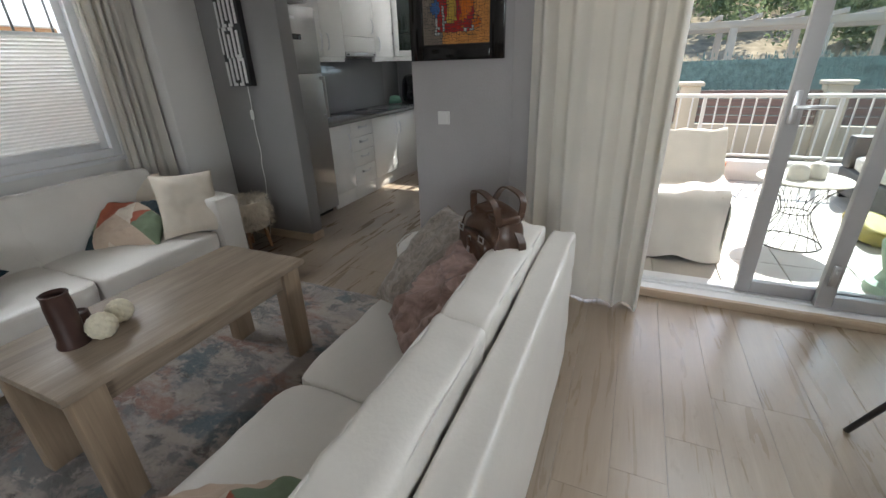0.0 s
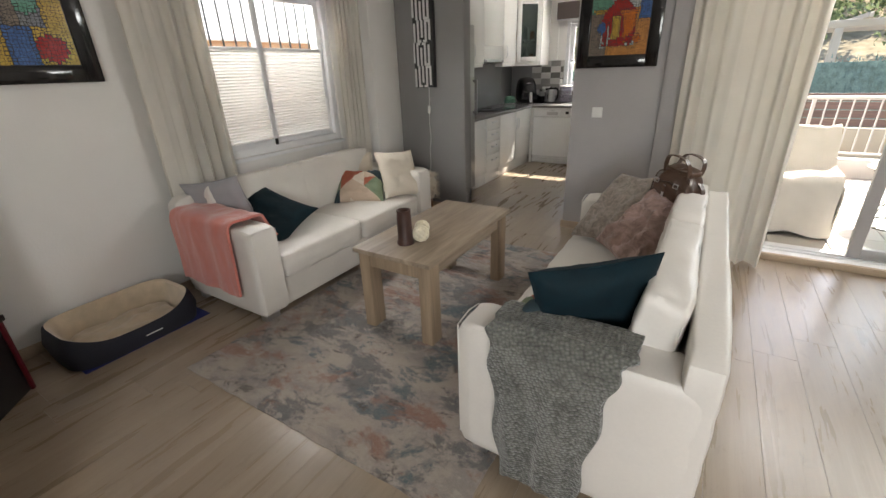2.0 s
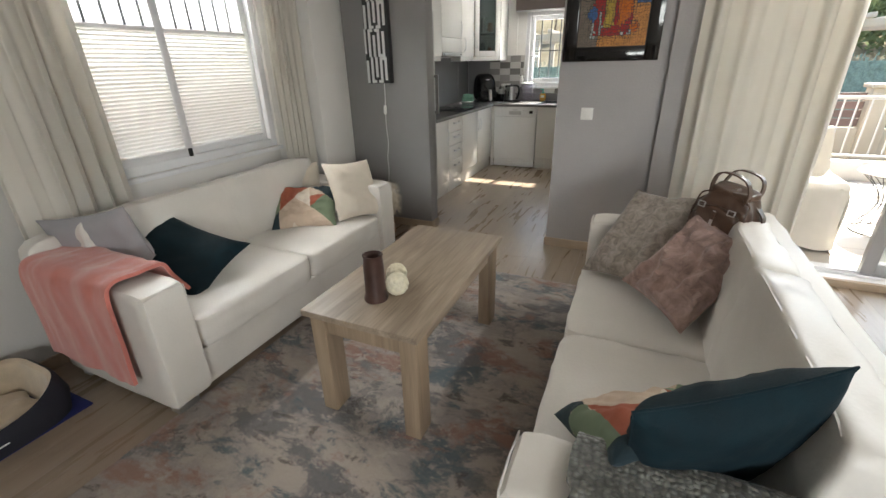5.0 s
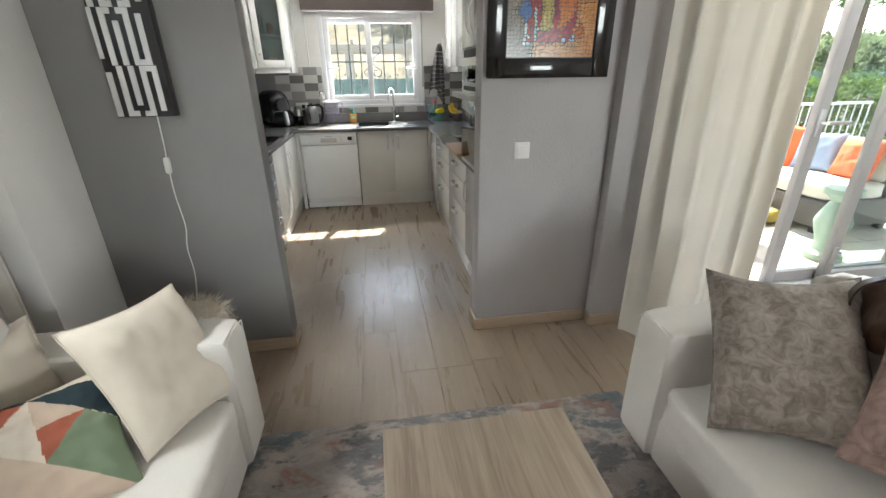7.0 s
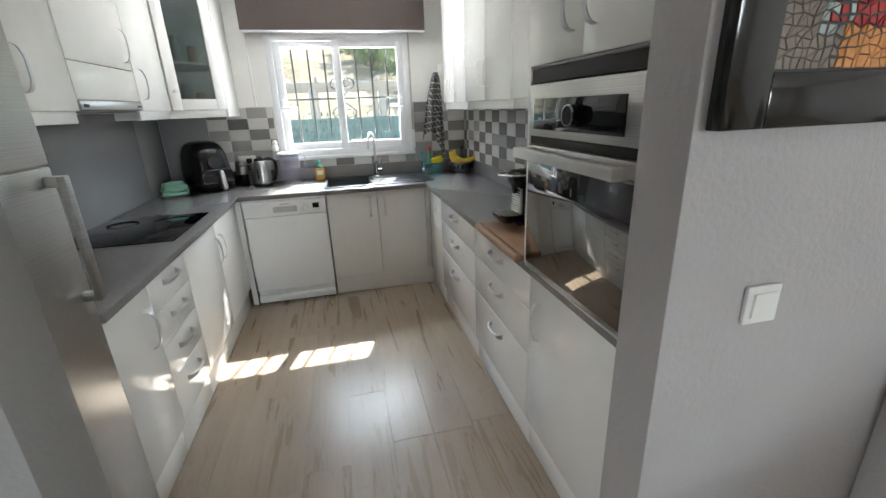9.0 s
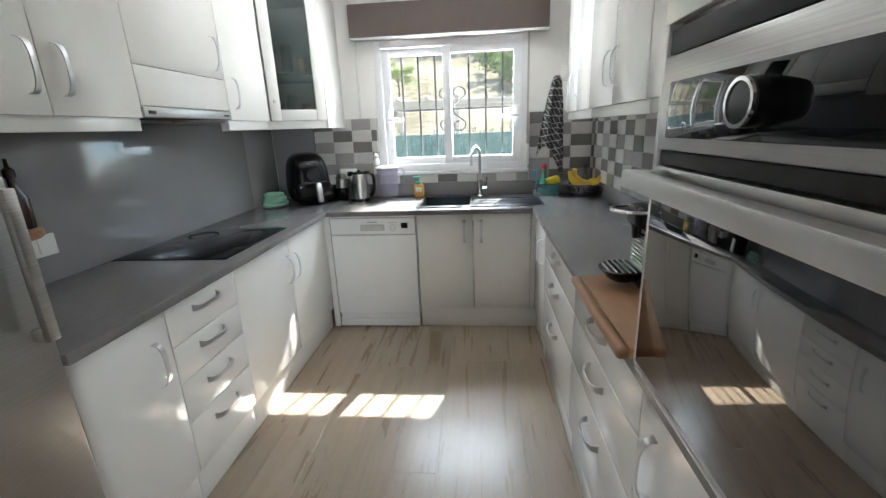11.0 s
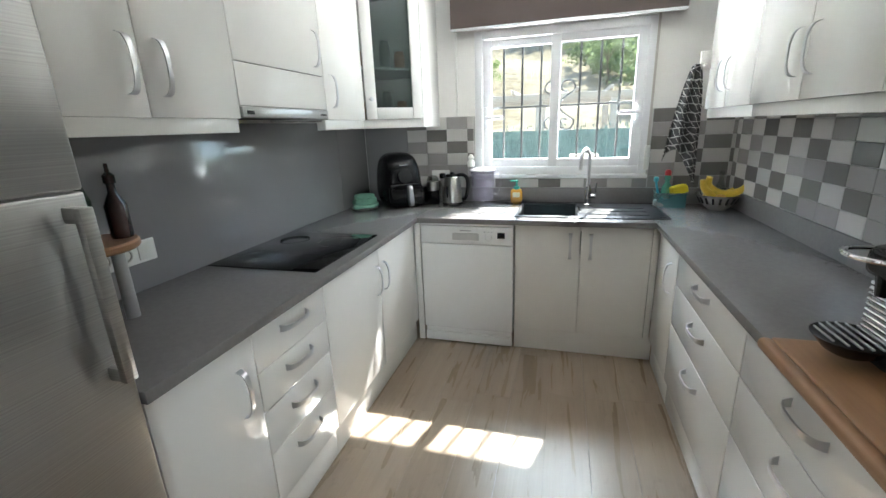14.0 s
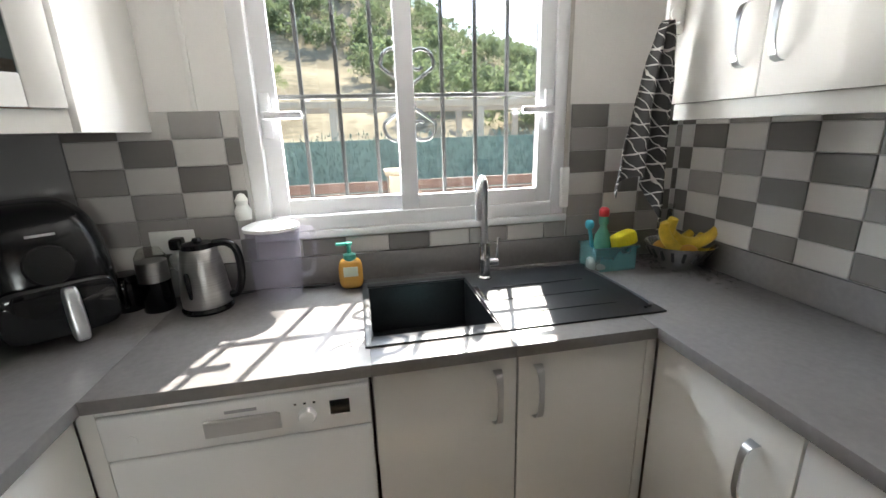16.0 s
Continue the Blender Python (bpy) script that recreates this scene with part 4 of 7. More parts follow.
for dz0, dz1, dd_ in ((0.94, 1.305, d1),):
    part("handle", join(box(0.032, 0.052, 0.245, 0.272, dz0, dz1, 0.004), box(0.0, 0.035, 0.248, 0.270, dz0, dz0 + 0.03, 0.003), box(0.0, 0.035, 0.248, 0.270, dz1 - 0.03, dz1, 0.003)), M_STEEL, dd_, "square steel bar handle")
uf = upper("wall_cabinet", "white lacquered cabinet above the fridge", (KX0 + 0.002, -2.66, 3.03, 3.666, 1.90, UT), [(3.03, 3.348, 1.905, UT, None, 0), (3.348, 3.666, 1.905, UT, None, 0)], 1, False)

# ---- wall tiles ----
tile_mesh = {}


def tile(parent, cx, cz, w, h, tone, m):
    key = (round(w, 3), round(h, 3), tone)
    if key not in tile_mesh:
        tile_mesh[key] = mesh_of("tile", box(-w / 2, w / 2, -0.006, 0, -h / 2, h / 2, 0.002, 1), M_TILES[tone])
    ob = new("tile", tile_mesh[key])
    ob.parent = parent
    ob.matrix_local = m @ pose(cx, 0, cz)


def tile_field(parent, x0, x1, z0, z1, m, start=0, skip=None, first=0.156):
    """Rows of 0.156 x 0.086 m tiles in three greys, laid in a grid and cut at the ends."""
    tw, th, g = 0.156, 0.0862, 0.002
    j = 0
    z = z1
    while z > z0 + 0.01:
        h = min(th, z - z0)
        k, x = 0, x0
        while x < x1 - 0.008:
            step = first if k == 0 else tw
            w = min(step, x1 - x)
            cx, cz = x + w / 2, z - h / 2
            if not (skip and skip(cx, cz)):
                r = random.random()
                tone = (0 if (r < 0.85) else 1) if (k + j + start) % 2 else (2 if r < 0.6 else 1)
                tile(parent, cx, cz, w - g, h - g, tone, m)
            x += step
            k += 1
        z -= th
        j += 1


random.seed(11)
tb = structure("tiled_wall_north", join(box(-2.858, VX0 - 0.002, KY - 0.006, KY - 0.001, 0.978, 1.493, 0), box(VX0, VX1, KY - 0.006, KY - 0.001, 0.978, VZ0 - 0.03, 0), box(VX1 + 0.002, KX1 - 0.003, KY - 0.006, KY - 0.001, 0.978, 1.493, 0)), M_GROUT, "white and grey chequered wall tiles round the window")
fm = pose(0, KY - 0.0065, 0)
tile_field(tb, -2.858, VX0 - 0.012, 0.98, 1.492, fm)
tile_field(tb, VX0 - 0.01, VX1 + 0.01, 0.98, VZ0 - 0.032, fm, 1)
tile_field(tb, VX1 + 0.014, KX1 - 0.008, 0.98, 1.492, fm)
te = structure("tiled_wall_east", box(KX1 - 0.006, KX1 - 0.001, 3.66, KY - 0.002, 0.978, 1.493, 0), M_GROUT, "white and grey chequered wall tiles above the worktop")
tile_field(te, 0.012, KY - 3.67, 0.98, 1.492, pose(KX1 - 0.0065, KY, 0, 0, 0, -90), 0, first=0.068)

# ---- living room ----


def sofa(m, length, label, back_top, D):
    """A two-seat leather sofa; x along its length, front at y = 0, back at y = D."""
    aw, ah = 0.19, 0.615
    s = thing("sofa", m, label, "sofa", "white leather sofas")
    part("base", box(aw - 0.01, length - aw + 0.01, 0.03, D - 0.02, 0.06, 0.25, 0.012, 3), M_LEATHER, s)
    for x in (0, length - aw):
        a = puffy(aw, D - 0.03, ah - 0.055, e=16, n=10, wrinkle=0.002, seed=x)
        part("armrest", moved(a, pose(x + aw / 2, (D - 0.03) / 2, 0.055)), M_LEATHER, s)
        part("seam", tube([(x + 0.012, 0.006, 0.10), (x + 0.012, 0.004, ah - 0.02), (x + aw / 2, 0.004, ah - 0.006), (x + aw - 0.012, 0.004, ah - 0.02), (x + aw - 0.012, 0.006, 0.10)], 0.003, 5), M_PIPING, s)
    part("back_frame", moved(puffy(length - 0.01, 0.105, 0.67, e=14, n=14, wrinkle=0.004), pose(length / 2, D - 0.053, 0.055)), M_LEATHER, s)
    w = (length - 2 * aw) / 2
    for k in range(2):
        cx = aw + w * (k + 0.5)
        sc_ = part("seat_cushion", moved(puffy(w - 0.002, 0.64, 0.16, e=13, n=13, crown=0.018, seed=k * 5.0 + length, wrinkle=0.005), pose(cx, 0.325 - 0.005, 0.246)), M_LEATHER, s)
        bh = back_top - 0.37
        lean = pose(cx, D - 0.232, 0.37, -8, 0, 0)
        part("back_cushion", moved(puffy(w + 0.06, 0.145, bh, e=12, n=16, crown=0.006, seed=k * 7.0 + 2, wrinkle=0.006), lean), M_LEATHER, s)
        hw = (w + 0.06) / 2 * 0.967
        for yy in (-0.062, 0.062):
            arc = []
            for q in range(41):
                a = -0.25 + (math.pi + 0.5) * q / 40
                ca, sa = math.cos(a), math.sin(a)
                arc.append((hw * math.copysign(abs(ca) ** 0.25, ca), yy, bh / 2 + bh / 2 * 0.972 * math.copysign(abs(sa) ** 0.25, sa)))
            part("piping", moved(tube(arc, 0.004, 5), lean), M_PIPING, s)
    for x in (0.06, length - 0.10):
        for y in (0.05, D - 0.12):
            part("foot", box(x - 0.03, x + 0.07, y, y + 0.06, 0, 0.058, 0.004), M_SATIN, s)
    return s


sofa(pose(-2.305, 0.35, 0, 0, 0, 90), 1.865, "white leather two-seat sofa under the window", 0.79, 0.84)
sofa(pose(-0.855, 2.005, 0, 0, 0, -90), 1.86, "white leather two-seat sofa with its back to the open floor", 0.795, 0.80)

# coffee table
ct = thing("coffee_table", pose(-1.552, 1.155, 0), "pale oak coffee table with square legs", "table")
tx, ty, tz = 0.259, 0.515, 0.523
part("tabletop", box(-tx, tx, -ty, ty, tz - 0.028, tz, 0.004), M_OAK, ct)
for sx in (-1, 1):
    part("apron", box(sx * (tx - 0.05) - 0.011, sx * (tx - 0.05) + 0.011, -ty + 0.11, ty - 0.11, tz - 0.115, tz - 0.029, 0.002), M_OAK, ct)
    for sy in (-1, 1):
        cx, cy = sx * (tx - 0.055), sy * (ty - 0.075)
        part("leg", box(cx - 0.035, cx + 0.035, cy - 0.05, cy + 0.05, 0, tz - 0.029, 0.004), M_OAKLEG, ct)
for sy in (-1, 1):
    part("apron", box(-tx + 0.09, tx - 0.09, sy * (ty - 0.05) - 0.011, sy * (ty - 0.05) + 0.011, tz - 0.115, tz - 0.029, 0.002), M_OAKLEG, ct)

# things on the coffee table
M_WAX = mat("brown_wax", (0.055, 0.026, 0.02), 0.42, vary=0.25, scale=12, bump=0.15, bscale=40)
M_CORAL = mat("cream_coral", (0.72, 0.66, 0.50), 0.8, vary=0.1, scale=40, bump=0.6, bscale=120)
solid("candle", lathe([(0, 0), (0.048, 0), (0.049, 0.012), (0.042, 0.03), (0.041, 0.15), (0.038, 0.185), (0.041, 0.197), (0.036, 0.199), (0.027, 0.19), (0.024, 0.165), (0, 0.16)], 28), M_WAX, "tall dark brown hollow pillar candle", "candle", pose(-1.575, 0.83, tz))
solid("candle", lathe([(0, 0), (0.033, 0), (0.034, 0.01), (0.032, 0.085), (0.026, 0.088), (0.02, 0.078), (0, 0.076)], 24), M_WAX, "short dark brown candle behind the tall one", "candle", pose(-1.615, 0.885, tz))


def knobbly(r, seed):
    bm = bmesh.new()
    bmesh.ops.create_icosphere(bm, subdivisions=5, radius=1.0)
    rng = random.Random(seed)
    dots = []
    for k in range(60):
        z = 1 - 2 * (k + 0.5) / 60
        a = k * 2.39996
        q = math.sqrt(1 - z * z)
        dots.append(Vector((q * math.cos(a), q * math.sin(a), z)))
    for v in bm.verts:
        n = v.co.normalized()
        d = max(n.dot(q) for q in dots)
        v.co = n * r * (0.92 + 0.08 * max(0.0, 1 - (1 - d) * 34) ** 0.5)
        v.co.z += r * 0.96
    return bm


solid("decor_ball", knobbly(0.049, 1), M_CORAL, "knobbly cream decorative ball", "ornament", pose(-1.512, 0.895, tz), "cream decorative balls")
solid("decor_ball", knobbly(0.046, 2), M_CORAL, "knobbly cream decorative ball", "ornament", pose(-1.565, 0.985, tz), "cream decorative balls")

# rug
RGX0, RGX1, RGY0, RGY1 = -2.37, -0.71, -0.12, 2.23


def rug_mesh():
    bm = bmesh.new()
    nx, ny = 60, 84
    top = {}
    for i in range(nx + 1):
        for j in range(ny + 1):
            x, y = RGX0 + (RGX1 - RGX0) * i / nx, RGY0 + (RGY1 - RGY0) * j / ny
            e = i in (0, nx) or j in (0, ny)
            z = 0.004 if e else 0.011 + 0.0015 * noise.noise(Vector((x * 9, y * 9, 0)))
            k = 0.006 * noise.noise(Vector((x * 14, y * 14, 3))) if e else 0
            top[i, j] = bm.verts.new((x + k, y + k, z))
    for i in range(nx):
        for j in range(ny):
            bm.faces.new((top[i, j], top[i + 1, j], top[i + 1, j + 1], top[i, j + 1]))
    r = bmesh.ops.extrude_face_region(bm, geom=list(bm.faces))
    for v in [g for g in r["geom"] if isinstance(g, bmesh.types.BMVert)]:
        v.co.z = 0.0
    return bm


solid("rug", rug_mesh(), M_RUG, "faded abstract rug in beige, grey blue and rust", "rug")

# cushions
M_TEAL = velvet_mat("teal_velvet", (0.0045, 0.020, 0.028), (0.003, 0.011, 0.016), 9, 0.02)
M_TEAL.node_tree.nodes["Principled BSDF"].inputs["Specular IOR Level"].default_value = 0.2
M_TAUPE = velvet_mat("taupe_velvet", (0.40, 0.34, 0.29), (0.15, 0.122, 0.10), 26)
M_MAUVE = velvet_mat("mauve_velvet", (0.50, 0.345, 0.30), (0.21, 0.138, 0.12), 16)
M_CREAM = mat("cream_cotton", (0.66, 0.59, 0.49), 0.9, vary=0.05, scale=8, bump=0.3, bscale=350)
M_LGREY = mat("grey_cotton", (0.34, 0.33, 0.34), 0.9, vary=0.06, bump=0.3, bscale=300)


def cushion(label, w, h, t, m, material, seed, group="", sag=0.0, crease=0.008, piped=True):
    c = thing("cushion", m, label, "cushion", group)
    part("cover", pillow(w, h, t, seed, 24, sag, crease), material, c)
    line = []
    for k in range(80):
        a = k / 80 * 4
        s, f = int(a), 2 * (a - int(a)) - 1
        u, v = ((f, -1), (1, f), (-f, 1), (-1, -f))[s]
        x = u * w / 2 * (1 - 0.09 * (1 - v * v) * abs(u) ** 3)
        z = v * h / 2 * (1 - 0.09 * (1 - u * u) * abs(v) ** 3) + h / 2 - sag * (1 - u * u) * (v + 1) / 2
        line.append((x, 0, z))
    if piped:
        part("piping", tube(line, 0.0035, 5, True), material if not isinstance(material, list) else material[0], c)
    return c


# patterned cushion: coloured patches on the cover
M_P = [mat("patch_sand", (0.55, 0.43, 0.33), 0.9, bump=0.3, bscale=300), mat("patch_rust", (0.36, 0.10, 0.055), 0.9, bump=0.3, bscale=300), mat("patch_green", (0.17, 0.22, 0.14), 0.9, bump=0.3, bscale=300),
       mat("patch_navy", (0.015, 0.032, 0.04), 0.9, bump=0.3, bscale=300), mat("patch_cream", (0.66, 0.58, 0.48), 0.9, bump=0.3, bscale=300)]


# sewn pieces of the cover: colour and corners
PATCHES = [(3, [(-1.09, 0.81), (-0.77, 0.75), (0.09, 0.68), (0.14, 0.82), (-1.02, 1.18)]),
           (3, [(0.12, 0.72), (1.01, 0.71), (1.11, -0.12), (0.63, 0.29)]),
           (4, [(0.1, 0.84), (0.12, 0.72), (1.01, 0.71), (1.25, 1.17)]),
           (2, [(0.63, 0.28), (0.98, -0.02), (1.18, -1.17), (0.98, -1.01), (0.2, -0.26)]),
           (1, [(0.63, 0.28), (0.16, 0.23), (0.2, -0.26)]),
           (4, [(0.12, 0.71), (0.2, -0.26), (-0.3, 0.17)]),
           (1, [(-0.77, 0.75), (0.08, 0.69), (-0.3, 0.17), (-0.73, -0.33)]),
           (2, [(-1.11, 0.89), (-0.77, 0.75), (-0.74, -0.36), (-1.02, -0.61)]),
           (3, [(-0.75, -0.37), (-0.71, -1.11), (-1.15, -1.07), (-1.02, -0.61)]),
           (4, [(-0.29, -0.83), (-0.05, -1.01), (-0.13, -1.07), (-0.47, -1.11)])]


def inside(u, v, poly):
    hit = False
    for k in range(len(poly)):
        (x0, y0), (x1, y1) = poly[k - 1], poly[k]
        if (y0 > v) != (y1 > v) and u < x0 + (v - y0) / (y1 - y0) * (x1 - x0):
            hit = not hit
    return hit


def patch_of(u, v):
    """Which sewn piece of the cover a place lies in, u and v from -1 to 1."""
    for colour, poly in PATCHES:
        if inside(u, v, poly):
            return colour
    return 0


def patched(ob, w, h):
    me = ob.data
    for p in me.polygons:
        c = p.center
        p.material_index = patch_of(2 * c.x / w, 2 * c.z / h - 1)


def corner_frame(p, u, v, w):
    """A pose for a cushion whose lower corner is p and whose lower and left sides run along u and v."""
    X = Vector(u).normalized()
    Z = Vector(v)
    Z = (Z - X * Z.dot(X)).normalized()
    Y = Z.cross(X)
    o = Vector(p) + X * w / 2
    return Matrix(((X.x, Y.x, Z.x, o.x), (X.y, Y.y, Z.y, o.y), (X.z, Y.z, Z.z, o.z), (0, 0, 0, 1)))


for m, w_, h_, seed, label in ((corner_frame((-2.82, 1.485, 0.405), (0.36, 0.215, 0.0), (-0.19, 0.25, 0.215), 0.43), 0.43, 0.385, 4.0, "rust, green, navy and sand cushion against the sofa back"),
                               (corner_frame((-0.80, 0.55, 0.455), (0.36, 0.19, 0.02), (0.10, -0.26, 0.17), 0.43), 0.43, 0.40, 6.0, "rust, green, navy and sand cushion lying behind a teal one")):
    pc = thing("cushion", m, label, "cushion", "patterned cushions")
    patched(part("cover", pillow(w_, h_, 0.13, seed, 110, 0.02, 0.012), M_P, pc), w_, h_)
cushion("cream cotton cushion leaning in the sofa corner", 0.36, 0.43, 0.13, corner_frame((-2.47, 1.76, 0.425), (0.136, 0.267, -0.02), (-0.224, 0.083, 0.36), 0.36), M_CREAM, 7.0, "cream cushions", 0.0, 0.012)
cushion("cream cotton cushion leaning on the sofa back", 0.42, 0.34, 0.12, pose(-2.88, 1.86, 0.42, -22, 0, 62), M_CREAM, 9.0, "cream cushions")
cushion("dark teal cushion lying on the sofa seat", 0.54, 0.40, 0.12, pose(-2.74, 0.63, 0.46, -64, 18, 10), M_TEAL, 12.0, "teal cushions", 0.02)
cushion("pale grey cushion leaning on the sofa arm", 0.42, 0.40, 0.12, pose(-2.93, 0.66, 0.43, 14, -8, 24), M_LGREY, 14.0)
cushion("large taupe crushed velvet cushion in the sofa corner", 0.41, 0.54, 0.15, corner_frame((-0.85, 1.605, 0.43), (0.33, -0.23, 0.05), (0.15, 0.40, 0.325), 0.41), M_TAUPE, 21.0, "", 0.02, 0.016)
cushion("mauve crushed velvet cushion leaning on another", 0.42, 0.34, 0.13, corner_frame((-0.435, 1.165, 0.435), (0.21, 0.13, 0.24), (-0.237, 0.308, 0.115), 0.42), M_MAUVE, 25.0, "", 0.0, 0.036)
cushion("dark teal velvet cushion leaning on the sofa back", 0.42, 0.43, 0.13, corner_frame((-0.65, 0.385, 0.405), (0.31, 0.17, 0.055), (0.02, -0.13, 0.38), 0.44), M_TEAL, 29.0, "teal cushions")

# throws over the armrests


def knit_mat():
    """Chunky yarn: small cells with dark gaps between them."""
    m = mat("grey_knit", (0.155, 0.157, 0.138), 0.95, vary=0.22, scale=9, bump=0.4, bscale=160, sheen=0.3, fine=0.3)
    nt, L = m.node_tree, m.node_tree.links
    b = nt.nodes["Principled BSDF"]
    co = nt.nodes.new("ShaderNodeTexCoord")
    mp = nt.nodes.new("ShaderNodeMapping")
    mp.inputs["Scale"].default_value = (1.0, 1.0, 1.5)
    mp.inputs["Rotation"].default_value = (0, radians(18), 0)
    L.new(co.outputs["Object"], mp.inputs["Vector"])
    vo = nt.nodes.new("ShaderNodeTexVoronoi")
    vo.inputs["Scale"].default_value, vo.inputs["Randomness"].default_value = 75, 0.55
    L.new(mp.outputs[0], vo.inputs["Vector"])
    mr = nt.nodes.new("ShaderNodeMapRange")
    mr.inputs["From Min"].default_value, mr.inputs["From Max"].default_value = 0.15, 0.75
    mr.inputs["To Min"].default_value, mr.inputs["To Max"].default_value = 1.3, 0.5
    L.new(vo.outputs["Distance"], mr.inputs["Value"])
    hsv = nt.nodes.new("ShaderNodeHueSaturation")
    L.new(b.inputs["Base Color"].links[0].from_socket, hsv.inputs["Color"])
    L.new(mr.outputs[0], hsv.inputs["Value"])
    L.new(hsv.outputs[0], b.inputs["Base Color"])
    bp = nt.nodes.new("ShaderNodeBump")
    bp.inputs["Strength"].default_value, bp.inputs["Distance"].default_value = 0.9, 0.008
    L.new(mr.outputs[0], bp.inputs["Height"])
    L.new(bp.outputs[0], b.inputs["Normal"])
    return m


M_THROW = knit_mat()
M_CORALT = mat("coral_fleece", (0.55, 0.17, 0.135), 0.95, vary=0.06, scale=30, bump=0.5, bscale=180, sheen=0.6)


def drape(name, path, across, w0, w1, thick, seed, ripple=0.012, nu=46, nv=46):
    """A cloth that follows a path (points) with its width along 'across', w0..w1; edges uneven, with folds that grow downwards."""
    line = smooth_line(path, 10)
    acc = Vector(across).normalized()
    L = len(line) - 1

    def fn(u, v):
        f = u * L
        k = min(int(f), L - 1)
        p = line[k].lerp(line[k + 1], f - k)
        d = (line[k + 1] - line[k]).normalized()
        n = d.cross(acc).normalized()
        s = w0 + (w1 - w0) * v
        s += 0.035 * noise.noise(Vector((u * 3 + seed, round(v) * 4.0, 0))) * (1 if v in (0, 1) else abs(2 * v - 1))
        q = p + acc * s
        q += n * (ripple * noise.noise(Vector((v * 5.5 + seed, u * 1.2, 0))) * 2 - 0.0)
        q += n * 0.004 * noise.noise(Vector((v * 16, u * 14, seed)))
        if u in (0.0, 1.0):
            q += d * (0.03 * noise.noise(Vector((v * 4 + seed, 1, 2))))
        return q
    return sheet(fn, nu, nv, thick)


# grey throw: from the floor side of the arm over its top onto the seat, its lower end gathered
def gathered(path, cx, half, seed, thick=0.018):
    """A heavy cloth over an arm: cx(u) is its middle, half(u) half its width along x; soft folds hang downwards."""
    line = smooth_line(path, 10)
    n_ = len(line) - 1

    def fn(u, v):
        f = u * n_
        k = min(int(f), n_ - 1)
        p = line[k].lerp(line[k + 1], f - k)
        d = (line[k + 1] - line[k]).normalized()
        nrm = d.cross(Vector((1, 0, 0))).normalized()
        w = 2 * v - 1
        hang = max(0.0, 1 - u * 1.9)
        x = cx(u) + w * half(u) + 0.010 * noise.noise(Vector((u * 7 + seed, w * 2, 1.0))) + (0.012 * math.sin(u * 40) * abs(w) ** 6 if u < 0.55 else 0)
        fold = 0.016 * hang * (0.5 + 0.5 * math.sin(w * 6.2 + 1.5 * noise.noise(Vector((w * 2, u * 2, seed))))) + 0.006 * noise.noise(Vector((w * 5, u * 9, seed)))
        q = p - nrm * abs(fold) * (1 if nrm.y > 0 else -1)
        q.x = x
        q.z += 0.025 * noise.noise(Vector((w * 2.2, seed, 0))) * (1 if u == 0 else hang ** 6)
        return q
    return sheet(fn, 90, 56, thick)


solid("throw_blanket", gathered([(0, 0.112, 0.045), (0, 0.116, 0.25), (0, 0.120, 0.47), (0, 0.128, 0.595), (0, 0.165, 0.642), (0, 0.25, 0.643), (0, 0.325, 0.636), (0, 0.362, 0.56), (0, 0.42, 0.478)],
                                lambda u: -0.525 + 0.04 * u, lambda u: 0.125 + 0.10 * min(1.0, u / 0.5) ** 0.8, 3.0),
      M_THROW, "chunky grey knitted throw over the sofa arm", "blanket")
solid("throw_blanket", drape("throw", [(0, 0.308, 0.20), (0, 0.312, 0.40), (0, 0.315, 0.60), (0, 0.36, 0.655), (0, 0.45, 0.655), (0, 0.55, 0.65), (0, 0.585, 0.58), (0, 0.63, 0.485)], (1, 0, 0), -3.05, -2.45, 0.016, 8.0, 0.007),
      M_CORALT, "coral fleece throw over the sofa arm", "blanket")

# leather bag on the cushions
M_BAG = mat("brown_leather", (0.070, 0.036, 0.022), 0.34, vary=0.3, scale=10, bump=0.35, bscale=70)
bag = thing("leather_bag", pose(-0.325, 1.58, 0.67, -4, 6, -36), "dark brown leather backpack standing on the sofa cushions", "bag")
bb = puffy(0.225, 0.16, 0.225, e=5.0, n=16, crown=0.008, seed=3.3, wrinkle=0.014)
for v in bb.verts:
    t = max(0.0, v.co.z / 0.225)
    v.co.x *= 0.94 + 0.10 * math.sin(math.pi * t) - 0.22 * t ** 3
    v.co.y *= 1.0 - 0.30 * t ** 2
part("body", bb, M_BAG, bag)
part("top_panel", moved(puffy(0.16, 0.10, 0.03, e=5, n=9, seed=6.0, wrinkle=0.008), pose(0, 0, 0.212, 4, 0, 0)), M_BAG, bag)
part("front_pocket", moved(puffy(0.16, 0.04, 0.135, e=6, n=9, seed=1.0, wrinkle=0.008), pose(0, -0.078, 0.03)), M_BAG, bag)
part("zip", box(-0.006, 0.006, -0.104, -0.098, 0.05, 0.155, 0.002), M_SATIN, bag, "steel zip")
part("zip_pull", moved(box(-0.007, 0.007, -0.004, 0.004, -0.035, 0, 0.002), pose(0, -0.105, 0.152, 8, 0, 0)), M_BAG, bag)
part("seam", tube(smooth_line([(-0.105, -0.062, 0.03), (-0.10, -0.066, 0.15), (-0.078, -0.05, 0.21), (0.078, -0.05, 0.21), (0.10, -0.066, 0.15), (0.105, -0.062, 0.03)], 6), 0.0035, 6), M_BAG, bag)


def bag_strap(pts, wide, axis):
    line = smooth_line(pts, 8)
    a = Vector(axis)
    n_ = len(line) - 1
    return sheet(lambda u, v: line[min(n_, int(u * n_ + 0.5))] + a * (v - 0.5) * wide, n_, 2, 0.006)


